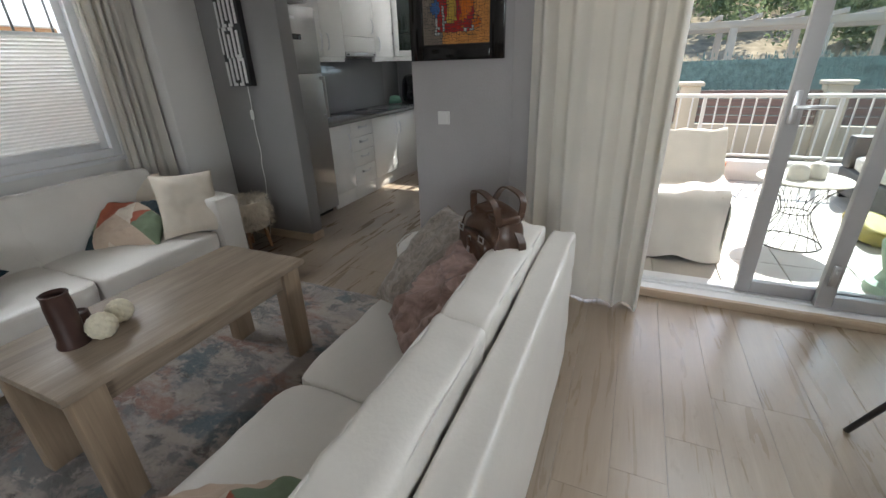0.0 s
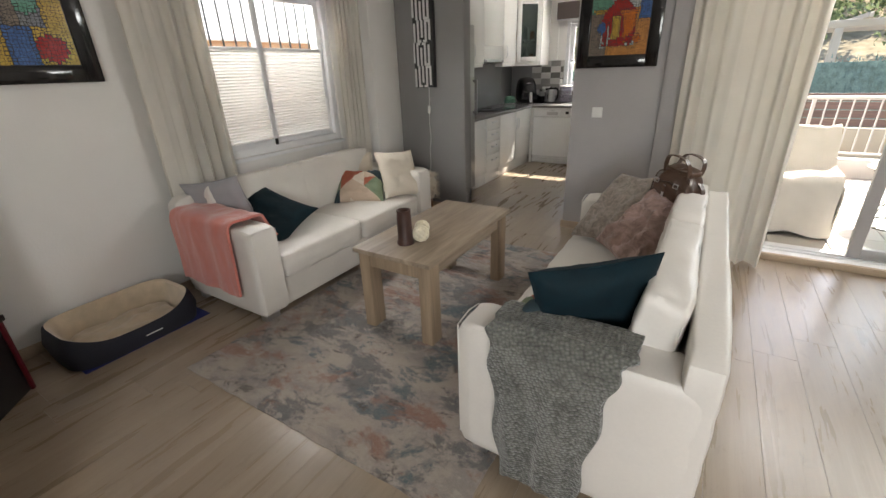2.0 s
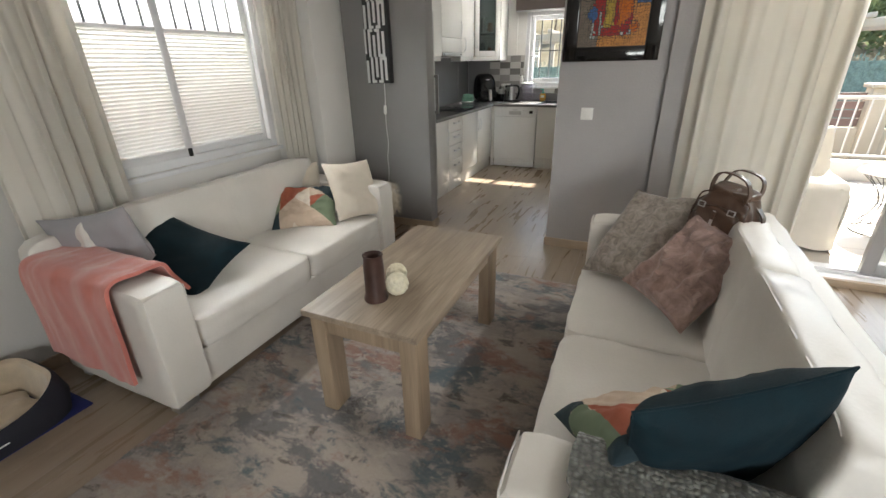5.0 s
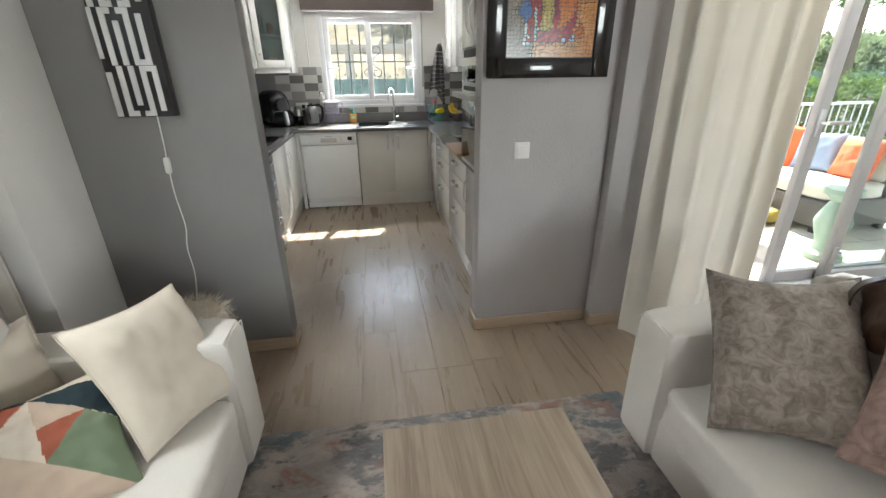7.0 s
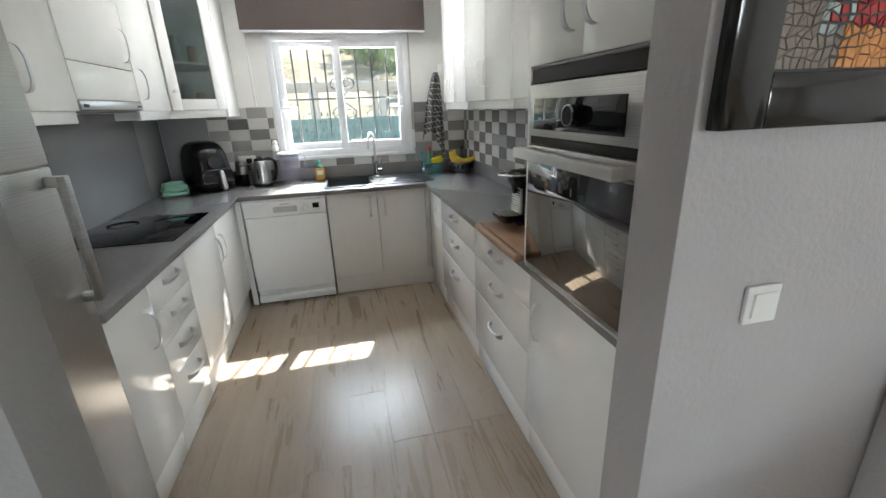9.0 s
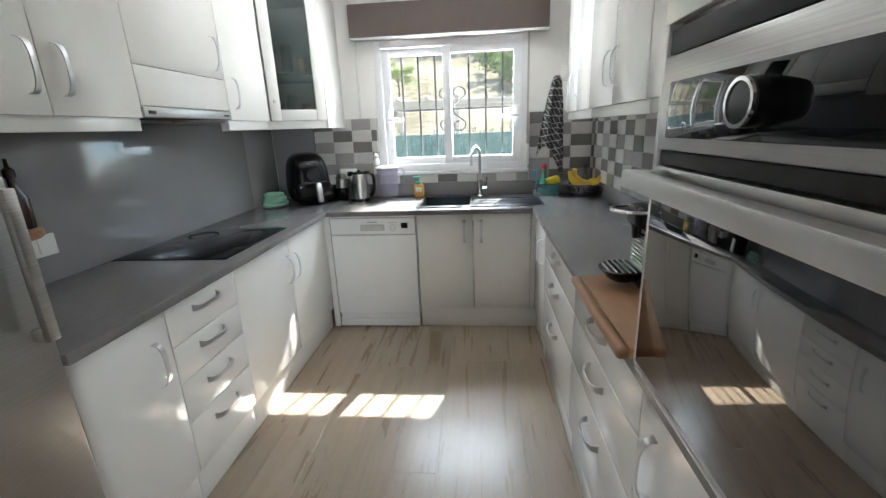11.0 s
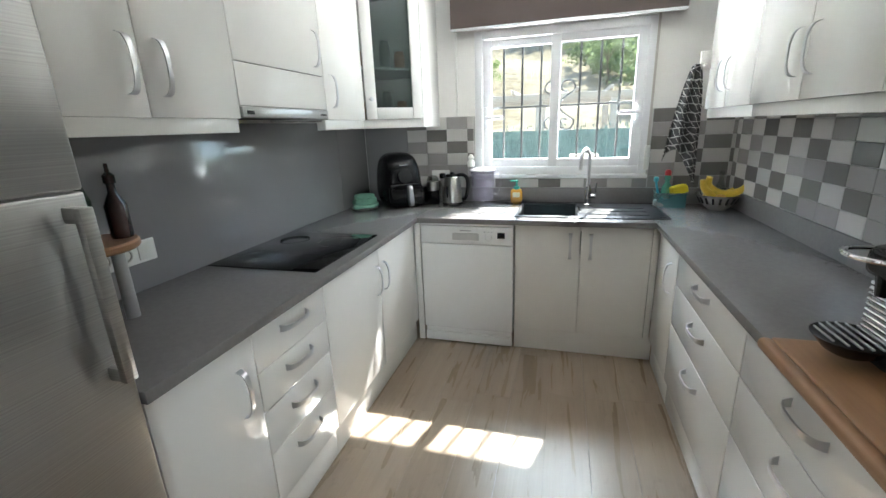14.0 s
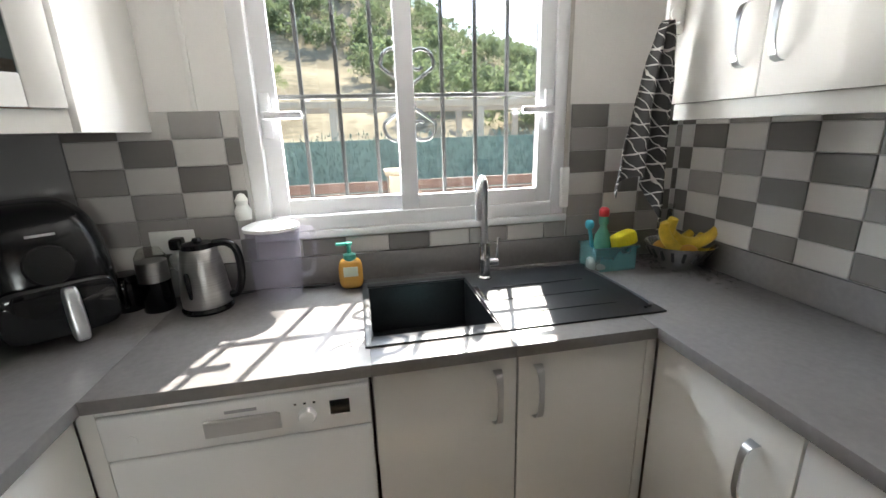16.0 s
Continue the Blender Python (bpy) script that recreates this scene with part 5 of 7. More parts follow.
for yy, lean_ in ((-0.035, -0.03), (0.035, 0.025)):
    part("handle", bag_strap([(-0.068, yy, 0.19), (-0.07, yy + lean_ * 0.5, 0.25), (-0.05, yy + lean_, 0.295), (0.0, yy + lean_, 0.305), (0.055, yy + lean_, 0.29), (0.075, yy + lean_ * 0.5, 0.245), (0.068, yy, 0.19)], 0.026, (0, 1, 0)), M_BAG, bag)
part("strap", bag_strap([(-0.085, 0.03, 0.19), (-0.13, 0.03, 0.15), (-0.14, 0.02, 0.09), (-0.10, 0.01, 0.03)], 0.03, (0, 1, 0)), M_BAG, bag)
part("strap", bag_strap([(0.085, 0.03, 0.19), (0.125, 0.03, 0.15), (0.13, 0.02, 0.09), (0.10, 0.01, 0.03)], 0.03, (0, 1, 0)), M_BAG, bag)
for x in (-0.06, 0.06):
    part("buckle", moved(frame_bars(-0.015, 0.015, -0.012, 0.012, 0.004, 0.004, 0.001), pose(x, -0.098, 0.165)), M_SATIN, bag)

# pouf with long white fur and wooden legs
pf = thing("fur_stool", pose(-2.69, 2.56, 0), "small stool covered in long cream fur", "stool")


def fur_mesh():
    bm = lathe([(0, 0.21), (0.16, 0.20), (0.185, 0.26), (0.185, 0.37), (0.16, 0.42), (0, 0.435)], 32)
    rng = random.Random(5)
    for k in range(2600):
        a, t = rng.uniform(0, 2 * math.pi), rng.random()
        if t < 0.55:
            r = 0.185
            p = Vector((r * math.cos(a), r * math.sin(a), rng.uniform(0.21, 0.41)))
            d = Vector((math.cos(a), math.sin(a), rng.uniform(-1.2, 0.4)))
        else:
            r = 0.18 * math.sqrt(rng.random())
            p = Vector((r * math.cos(a), r * math.sin(a), 0.43))
            d = Vector((math.cos(a) * r * 6, math.sin(a) * r * 6, 0.7))
        d += Vector((rng.gauss(0, 0.4), rng.gauss(0, 0.4), rng.gauss(0, 0.3)))
        d = d.normalized() * rng.uniform(0.035, 0.06)
        s = d.cross(Vector((rng.random(), rng.random(), rng.random()))).normalized() * 0.0025
        a_, b_, c_ = bm.verts.new(p - s), bm.verts.new(p + s), bm.verts.new(p + d + Vector((0, 0, -0.01)))
        bm.faces.new((a_, b_, c_))
    return bm


part("seat", fur_mesh(), mat("cream_fur", (0.66, 0.58, 0.46), 0.95, vary=0.12, scale=25, sheen=0.5), pf, "long cream fur")
for k in range(4):
    a = math.pi / 4 + k * math.pi / 2
    part("leg", tube([(0.12 * math.cos(a), 0.12 * math.sin(a), 0.21), (0.15 * math.cos(a), 0.15 * math.sin(a), 0.0)], 0.016, 10, taper=lambda t: 1.1 - 0.4 * t), M_BOARD, pf)

# maze lamp on the dark wall with its cord
lampw = thing("wall_lamp", pose(-2.724, 2.838, 1.262), "flat wall lamp with a black and white maze pattern, unlit", "lamp")
LW_, LH_ = 0.222, 0.80
M_LAMPD = mat("lamp_dark", (0.02, 0.019, 0.019), 0.4, vary=0.2)
M_LAMPW = mat("lamp_white", (0.68, 0.67, 0.65), 0.5)
part("body", box(-LW_ / 2, LW_ / 2, -0.022, 0.03, 0, LH_, 0.002), M_LAMPD, lampw)


def maze(parent):
    """White strips that turn at right angles, block over block, like a meander."""
    t = 0.0215

    def strip(x0, x1, z0, z1):
        part("white_strip", box(-LW_ / 2 + x0, -LW_ / 2 + x1, -0.0285, -0.0225, z0, z1, 0.0008, 1), M_LAMPW, parent)
    z = 0.004
    for k in range(4):
        h = (0.195, 0.205, 0.19, 0.198)[k]
        o = (0.004, -0.006, 0.010, 0.0)[k]
        xs_ = [o + 0.043 * q for q in range(5)]
        up = k % 2 == 0

        def leg(q, a, b):
            strip(max(0.0, xs_[q]), min(LW_, xs_[q] + t), z + a * h, z + b * h)

        def bar(q0, q1, top):
            zz = z + h - t if top else z
            strip(max(0.0, xs_[q0] + t), min(LW_, xs_[q1]), zz, zz + t)
        leg(0, 0.0 if up else 0.12, 0.88 if up else 1.0)
        leg(1, 0.0, 1.0)
        leg(2, 0.22 if up else 0.0, 1.0 if up else 0.78)
        leg(3, 0.0, 1.0)
        leg(4, 0.0 if not up else 0.10, 0.90 if not up else 1.0)
        bar(1, 2, not up)
        bar(2, 3, not up)
        bar(3, 4, up)
        z += h + 0.0015


maze(lampw)
cord = thing("lamp_cord", pose(0, 0, 0), "white lamp cord with an inline switch on the wall", "cable")
part("cable", tube(smooth_line([(-2.704, 2.86, 1.263), (-2.709, 2.864, 1.14), (-2.715, 2.864, 1.046), (-2.718, 2.864, 0.909), (-2.709, 2.864, 0.754), (-2.727, 2.864, 0.638), (-2.724, 2.864, 0.498), (-2.75, 2.86, 0.30), (-2.755, 2.835, 0.06), (-2.77, 2.83, 0.006)], 6), 0.003, 6), M_PLASTW, cord)
part("inline_switch", moved(puffy(0.026, 0.018, 0.075, e=5, n=5, wrinkle=0), pose(-2.715, 2.857, 1.01, 0, 3, 0)), M_PLASTW, cord)

# light switch on the east partition
sw = thing("light_switch", pose(-1.042, 2.869, 1.05), "square white light switch on the grey wall", "switch")
part("plate", box(-0.041, 0.041, -0.009, 0, -0.041, 0.041, 0.003), M_PLASTW, sw)
part("rocker", moved(box(-0.027, 0.027, -0.006, 0, -0.027, 0.027, 0.002), pose(0, -0.008, 0, 2, 0, 0)), M_PLASTW, sw)

# mosaic pictures
GROUT = mat("black_grout", (0.012, 0.012, 0.012), 0.5)
M_FRAMEB = mat("black_gloss_frame", (0.010, 0.009, 0.009), 0.10, vary=0.3, scale=8)
COL = [mat("mosaic_%d" % k, c, 0.18, vary=0.18, scale=30, bump=0.2, bscale=40) for k, c in enumerate((
    (0.20, 0.165, 0.135), (0.55, 0.24, 0.07), (0.06, 0.13, 0.32), (0.36, 0.03, 0.03), (0.46, 0.31, 0.06), (0.56, 0.15, 0.025), (0.40, 0.43, 0.42), (0.12, 0.29, 0.21), (0.20, 0.21, 0.22)))]


def shards(w, h, n, region, seed):
    """Irregular four-sided shards in jittered rows, each a little raised, coloured by region(u, v)."""
    rng = random.Random(seed)
    ny = max(4, int(n * h / w))
    P = {}
    for i in range(n + 1):
        for j in range(ny + 1):
            x = -w / 2 + w * i / n + (rng.uniform(-0.36, 0.36) * w / n if 0 < i < n else 0)
            z = -h / 2 + h * j / ny + (rng.uniform(-0.36, 0.36) * h / ny if 0 < j < ny else 0)
            P[i, j] = Vector((x, 0, z))
    bm = bmesh.new()
    for i in range(n):
        for j in range(ny):
            q = [P[i, j], P[i + 1, j], P[i + 1, j + 1], P[i, j + 1]]
            c = sum(q, Vector()) / 4
            k = region(2 * c.x / w, 2 * c.z / h)
            if k is None:
                continue
            cuts = [q]
            if rng.random() < 0.4:
                cuts = [[q[0], q[1], q[2]], [q[0], q[2], q[3]]]
            u_, v_ = 2 * c.x / w, 2 * c.z / h
            edge = any(region(u_ + du, v_ + dv) != k for du, dv in ((0.06, 0), (-0.06, 0), (0, 0.06), (0, -0.06)))
            for poly in cuts:
                cc_ = sum(poly, Vector()) / len(poly)
                d = rng.uniform(0.001, 0.0025)
                low = [bm.verts.new(cc_ + (p - cc_) * (0.74 if edge else 0.90)) for p in poly]
                up = [bm.verts.new(cc_ + (p - cc_) * (0.68 if edge else 0.84) - Vector((0, d, 0))) for p in poly]
                f = bm.faces.new(up)
                f.material_index = k
                for a in range(len(poly)):
                    b = (a + 1) % len(poly)
                    bm.faces.new((low[a], low[b], up[b], up[a])).material_index = k
    return bm


def picture(m, W_, H_, label, region, seed, border):
    p = thing("mosaic_picture", m, label, "picture", "framed mosaic pictures")
    part("frame", join(moved(frame_bars(-W_ / 2, W_ / 2, -H_ / 2, H_ / 2, border, 0.03, 0.003), pose(0, -0.017, 0))), M_FRAMEB, p, "glossy black wide frame")
    part("backing", box(-W_ / 2 + border - 0.002, W_ / 2 - border + 0.002, -0.022, -0.004, -H_ / 2 + border - 0.002, H_ / 2 - border + 0.002, 0), GROUT, p)
    w, h = W_ - 2 * border - 0.008, H_ - 2 * border - 0.008
    part("mosaic", moved(shards(w, h, 27, region, seed), pose(0, -0.023, 0)), COL, p, "coloured mosaic shards")
    return p


def ell(x, y, cx, cy, rx, ry):
    return ((x - cx) / rx) ** 2 + ((y - cy) / ry) ** 2 < 1


def region_a(u, v):
    """A bottle, a goblet and fruit in plain flat shapes; x runs from 0 to 300 and y down from 0 to 380. None is black outline."""
    x, y = (u + 1) * 150, (1 - v) * 190
    if ell(x, y, 203, 308, 21, 22):
        return 3
    if ell(x, y, 243, 303, 19, 18):
        return 5
    if ell(x, y, 60, 245, 24, 30):
        return 2
    if 53 < x < 72 and 275 <= y < 335 or abs(x - 62) < (y - 320) * 0.9 and 320 < y < 340:
        return 6
    if ell(x, y, 45, 165, 30, 13):
        return 4
    if 88 < x < 104 and 230 < y < 338:
        return 6
    half = 20 if y < 100 else 20 + 62 * min(1.0, (y - 100) / 75.0)
    if abs(x - 152) < half and y < 335:
        if y < 60 and abs(x - 152) < 12:
            return 5
        if 112 < x < 160 - (y - 190) * 0.1 and 190 < y < 298:
            return 4
        if 104 < x < 175 and 298 <= y < 332:
            return 3
        if x > 172 - max(0.0, 200 - y) and 165 < y < 318 and x < 232 - max(0.0, y - 240) * 0.55:
            return 5
        if 190 < x and y > 290:
            return 6
        return 3
    if 45 < x < 105 and 175 < y < 235 and x > 45 + (235 - y) * 0.4:
        return 3
    if y >= 338:
        return 1 if x > 88 else 0
    if x > 232 and y > 215:
        return 1
    if x > 246:
        return 2
    if y < 180 and x < 105:
        return 7
    if x >= 105 and y < 160:
        return 6
    return 0 if x < 110 else 1


def region_b(u, v):
    if v < -0.35:
        if -0.25 < u < 0.25:
            return 2
        if math.hypot(u - 0.55, (v + 0.72) * 1.2) < 0.3:
            return 3
        return 4
    if math.hypot(u + 0.5, v - 0.1) < 0.22:
        return 6
    if abs(u + 0.02) < 0.16 and v < 0.6:
        return 0
    if math.hypot(u - 0.3, v - 0.15) < 0.28:
        return 7
    if u > 0.55:
        return 4
    return 8 if v < 0.5 else (3 if u > 0 else 2)


picture(pose(-0.942, 2.868, 1.752), 0.60, 0.72, "square mosaic in red, yellow and blue in a black frame", region_a, 3, 0.085)
picture(pose(WX + 0.002, -0.03, 1.785, 0, 0, 90), 0.62, 0.72, "square mosaic in grey, yellow and blue in a black frame", region_b, 8, 0.085)

# curtains


def curtain(name, x0, x1, z0, z1, folds, depth, m, label, seed, flare=0.0, group=""):
    c = thing(name, m, label, "curtain", group)

    def fn(u, v):
        ph = folds * 2 * math.pi * (u + 0.05 * math.sin(5 * u + seed))
        top = v
        a = depth * (0.65 + 0.35 * math.sin(7 * u + seed)) * (0.55 + 0.45 * (1 - top) + 0.25)
        y = a * (math.sin(ph) + 0.25 * math.sin(2 * ph + seed))
        y += 0.012 * noise.noise(Vector((u * 9, v * 3, seed)))
        w = (x1 - x0) * (1 + flare * (1 - v))
        return ((x0 + x1) / 2 + (u - 0.5) * w + 0.006 * math.sin(ph * 2 + v * 3), y, z0 + (z1 - z0) * v)
    part("cloth", sheet(fn, 150, 16, 0.0025), M_CURTAIN, c)
    part("rod", moved(tube([(x0 - 0.08, 0, z1 + 0.012), (x1 + 0.08, 0, z1 + 0.012)], 0.012, 10), pose(0, 0, 0)), M_SATIN, c)
    return c


curtain("curtain", -0.44, 0.265, 0.012, 2.36, 5, 0.045, pose(0, 2.665, 0), "floor-length off-white curtain drawn aside at the terrace door", 1.0)
curtain("curtain", 0.42, 0.92, 0.35, 2.36, 5, 0.034, pose(WX + 0.10, 0, 0, 0, 0, 90), "off-white curtain beside the window", 3.0, 0.04, "window curtains")
curtain("curtain", 2.10, 2.42, 0.35, 2.36, 5, 0.030, pose(WX + 0.10, 0, 0, 0, 0, 90), "off-white curtain beside the window", 5.0, 0.04, "window curtains")

# dog bed on a blue mat
solid("mat", join(box(-3.20, -2.80, -0.42, 0.27, 0.0, 0.008, 0.003)), mat("blue_mat", (0.012, 0.02, 0.13), 0.8, vary=0.1, bump=0.3), "flat dark blue mat on the floor", "mat")
db = thing("dog_bed", pose(-3.02, -0.11, 0.009), "dark navy dog bed lined with cream fleece", "pet bed")
M_NAVY = mat("navy_canvas", (0.012, 0.013, 0.022), 0.8, vary=0.2, bump=0.4, bscale=200)
M_FLEECE = mat("cream_fleece", (0.56, 0.46, 0.33), 0.95, vary=0.12, scale=14, bump=0.7, bscale=160, sheen=0.5)


def rounded_ring(ax, ay, ex, r0, r1, z0, z1, low):
    """The wall of the bed: a closed band round a superellipse, lower at the front."""
    bm = bmesh.new()
    n, rows = 72, []
    for k in range(n):
        a = 2 * math.pi * k / n
        cx = math.copysign(abs(math.cos(a)) ** ex, math.cos(a))
        cy = math.copysign(abs(math.sin(a)) ** ex, math.sin(a))
        top = z1 - low * max(0.0, cx) ** 2 * (1 - abs(cy) ** 3)
        ring = []
        for s, z in ((r0, z0), (r0 * 1.05, z0 + (top - z0) * 0.5), (r0 * 0.99, top - 0.012), ((r0 + r1) / 2, top), (r1, top - 0.014), (r1 * 0.95, z0 + (top - z0) * 0.5), (r1 * 0.90, z0 + 0.02)):
            ring.append(bm.verts.new((cx * ax * s, cy * ay * s, z)))
        rows.append(ring)
    for a, b in zip(rows, rows[1:] + rows[:1]):
        for j in range(6):
            f = bm.faces.new((a[j], b[j], b[j + 1], a[j + 1]))
            f.material_index = 1 if j >= 3 else 0
    return bm


part("wall", rounded_ring(0.225, 0.345, 0.45, 1.0, 0.90, 0.0, 0.19, 0.08), [M_NAVY, M_FLEECE], db, "navy canvas outside, cream fleece inside")
bed_pad = puffy(0.36, 0.55, 0.06, e=4, n=26, crown=0.012, seed=2, wrinkle=0.012)
for v in bed_pad.verts:
    for qx, qy in ((-0.06, -0.12), (0.06, -0.12), (-0.06, 0.12), (0.06, 0.12), (0.0, 0.0)):
        if v.co.z > 0.03:
            v.co.z -= 0.022 * math.exp(-((v.co.x - qx) ** 2 + (v.co.y - qy) ** 2) / 0.0012)
part("cushion", bed_pad, M_FLEECE, db, "tufted cream fleece cushion")
part("badge", box(0.2345, 0.237, 0.0, 0.09, 0.052, 0.058, 0), M_PLASTW, db)

# tall black case with red edges
cs = thing("black_cabinet", pose(-2.915, -0.60, 0, 0, 0, -45), "tall black case with dark red edges and a latch", "cabinet")
part("body", box(0.0, 0.42, -0.35, -0.012, 0, 1.15, 0.004), mat("black_panel", (0.012, 0.010, 0.010), 0.45, vary=0.2), cs)
part("edge_strip", box(-0.012, 0.008, -0.011, 0.004, 0, 1.15, 0.003), mat("red_edge", (0.12, 0.008, 0.015), 0.35), cs, "dark red edging")
part("edge_strip", box(0.412, 0.432, -0.011, 0.004, 0, 1.15, 0.003), MATS["red_edge"], cs, "dark red edging")
part("latch", box(-0.012, 0.028, -0.008, 0.02, 0.40, 0.43, 0.004), M_MATBLACK, cs)

# low oak chest at the edge of the view with a small black box on it
lb = thing("low_chest", pose(-1.85, -1.09, 0), "low narrow oak chest beside the black case", "chest")
part("body", box(-0.54, 0.01, -0.14, 0.14, 0, 0.469, 0.003), M_OAKLEG, lb)
part("top", box(-0.55, 0.02, -0.15, 0.15, 0.47, 0.50, 0.004), M_OAK, lb)
stb = thing("set_top_box", pose(-1.98, -1.03, 0.5005, 0, 0, 14), "small glossy black box lying on the oak chest", "box")
part("case", box(-0.09, 0.09, -0.06, 0.06, 0.004, 0.035, 0.006, 3), M_BLACK, stb)
part("foot", box(-0.08, 0.08, -0.05, 0.05, 0, 0.004, 0.001), M_MATBLACK, stb)

# dining chair whose thin leg reaches into view
ch = thing("dining_chair", pose(1.28, 1.72, 0), "chair with thin black metal legs", "chair")
M_CHAIR = mat("grey_chair_cloth", (0.16, 0.16, 0.165), 0.9, bump=0.3, bscale=250)
part("seat", moved(puffy(0.44, 0.44, 0.07, e=5, n=8, crown=0.01), pose(0, 0, 0.42)), M_CHAIR, ch)
part("backrest", moved(puffy(0.42, 0.06, 0.40, e=5, n=8), pose(0.20, 0, 0.50, 0, 10, 90)), M_CHAIR, ch)
for sx in (-1, 1):
    for sy in (-1, 1):
        part("leg", tube([(sx * 0.15, sy * 0.15, 0.43), (sx * 0.25, sy * 0.265, 0.0)], 0.011, 10), M_MATBLACK, ch)

# ---- terrace ----
M_TERR = mat("pale_terrace_tile", (0.44, 0.40, 0.345), 0.5, vary=0.06, scale=5, bump=0.1, world_space=True)
M_TGROUT = mat("terrace_grout", (0.42, 0.39, 0.35), 0.8)
M_PLASTER = mat("cream_plaster", (0.46, 0.38, 0.27), 0.85, vary=0.07, scale=1.5, bump=0.5, bscale=40, world_space=True)
M_RAIL = mat("pale_rail_paint", (0.55, 0.53, 0.50), 0.4, vary=0.05)
M_RATTAN = mat("grey_rattan", (0.085, 0.075, 0.07), 0.6, vary=0.35, scale=70, bump=0.9, bscale=90)
M_OUTC = mat("white_outdoor_cloth", (0.60, 0.555, 0.49), 0.9, vary=0.04, bump=0.3, bscale=200)
M_ORANGE = mat("orange_cloth", (0.70, 0.13, 0.04), 0.85, vary=0.08, bump=0.3, bscale=200)
M_BLUEC = mat("pale_blue_cloth", (0.28, 0.33, 0.45), 0.85, vary=0.08, bump=0.3, bscale=200)
M_WIRE = mat("dark_wire", (0.05, 0.045, 0.04), 0.4, metal=0.7)

terrace = structure("terrace_floor", box(-0.45, 5.4, 3.14, 6.3, -0.5, 0.018, 0), M_TGROUT, "terrace floor of pale tiles")
tmesh = mesh_of("terrace_tile", box(-0.199, 0.199, -0.199, 0.199, -0.01, 0.012, 0.003, 1), M_TERR)
for i in range(14):
    for j in range(7):
        ob = new("tile", tmesh)
        ob.parent = terrace
        ob.matrix_local = pose(-0.25 + i * 0.403, 3.36 + j * 0.403, 0.018)
# unseen slab, added and sized to keep direct sun off the living room floor
structure("terrace_roof", box(-0.45, 5.4, 3.14, 5.25, 2.42, 2.62, 0.01), M_WHITE, "unseen white slab added over the terrace to block the sun")
structure("terrace_kerb", join(box(-0.45, 5.4, 6.05, 6.2, 0.018, 0.24, 0.01), box(5.25, 5.4, 3.14, 6.05, 0.018, 0.24, 0.01)), M_WHITE, "low white kerb under the terrace railing")


def railing(m, length, label):
    r = thing("railing", m, label, "railing", "terrace railings")
    part("top_rail", box(0, length, -0.022, 0.022, 0.93, 0.97, 0.008), M_RAIL, r)
    part("bottom_rail", box(0, length, -0.015, 0.015, 0.29, 0.315, 0.004), M_RAIL, r)
    n = int(length / 0.125)
    for k in range(n + 1):
        x = 0.02 + k * (length - 0.04) / n
        w = 0.018 if k % 10 == 0 else 0.0075
        part("post" if k % 10 == 0 else "baluster", box(x - w, x + w, -w, w, 0.235 if k % 10 == 0 else 0.30, 0.94, 0.002, 1), M_RAIL, r)
    return r


railing(pose(-0.44, 6.12, 0), 5.75, "pale metal terrace railing with thin balusters")
railing(pose(5.32, 3.2, 0, 0, 0, 90), 2.8, "pale metal terrace railing with thin balusters")

# chair under a pale throw
cv = thing("armchair", pose(0.40, 3.74, 0.03), "terrace armchair covered with a fringed cream throw", "armchair")
part("seat", moved(puffy(0.62, 0.66, 0.40, e=6, n=8), pose(0, 0, 0.0)), M_RATTAN, cv)
part("throw", drape("throw", [(0, -0.36, 0.03), (0, -0.355, 0.2), (0, -0.35, 0.42), (0, -0.27, 0.485), (0, -0.02, 0.48), (0, 0.2, 0.50), (0, 0.28, 0.75), (0, 0.34, 0.82), (0, 0.39, 0.72), (0, 0.41, 0.45)], (1, 0, 0), -0.36, 0.36, 0.012, 4.0, 0.02), M_OUTC, cv, "cream throw with a fringe")
part("throw_side", drape("throw", [(0.30, 0, 0.485), (0.345, 0, 0.42), (0.36, 0, 0.22), (0.375, 0, 0.02)], (0, 1, 0), -0.34, 0.34, 0.012, 6.0, 0.014, 20, 30), M_OUTC, cv)
part("backrest", moved(puffy(0.62, 0.08, 0.34, e=6, n=8), pose(0, 0.345, 0.40)), M_RATTAN, cv)

# wire table with lanterns
wtb = thing("wire_table", pose(1.30, 4.05, 0.03), "round side table on a dark wire base with a pale top", "table")
part("tabletop", lathe([(0, 0.49), (0.28, 0.49), (0.29, 0.497), (0.28, 0.505), (0, 0.505)], 40), M_OUTC, wtb)
for z, r in ((0.006, 0.22), (0.245, 0.10), (0.486, 0.26)):
    part("ring", tube([(r * math.cos(2 * math.pi * k / 36), r * math.sin(2 * math.pi * k / 36), z) for k in range(36)], 0.005, 6, True), M_WIRE, wtb)
for k in range(16):
    a = 2 * math.pi * k / 16
    part("wire", tube(smooth_line([(r * math.cos(a + t), r * math.sin(a + t), z) for r, z, t in ((0.22, 0.006, 0), (0.15, 0.12, 0.2), (0.10, 0.245, 0.35), (0.15, 0.37, 0.5), (0.26, 0.486, 0.7))], 4), 0.003, 5), M_WIRE, wtb)
for x, y in ((1.24, 4.0), (1.36, 4.06)):
    solid("lantern", lathe([(0, 0), (0.06, 0), (0.065, 0.01), (0.062, 0.075), (0.045, 0.10), (0.02, 0.115), (0, 0.115)], 24), M_OUTC, "small white pierced lantern on the terrace table", "lantern", pose(x, y, 0.536), "white lanterns")

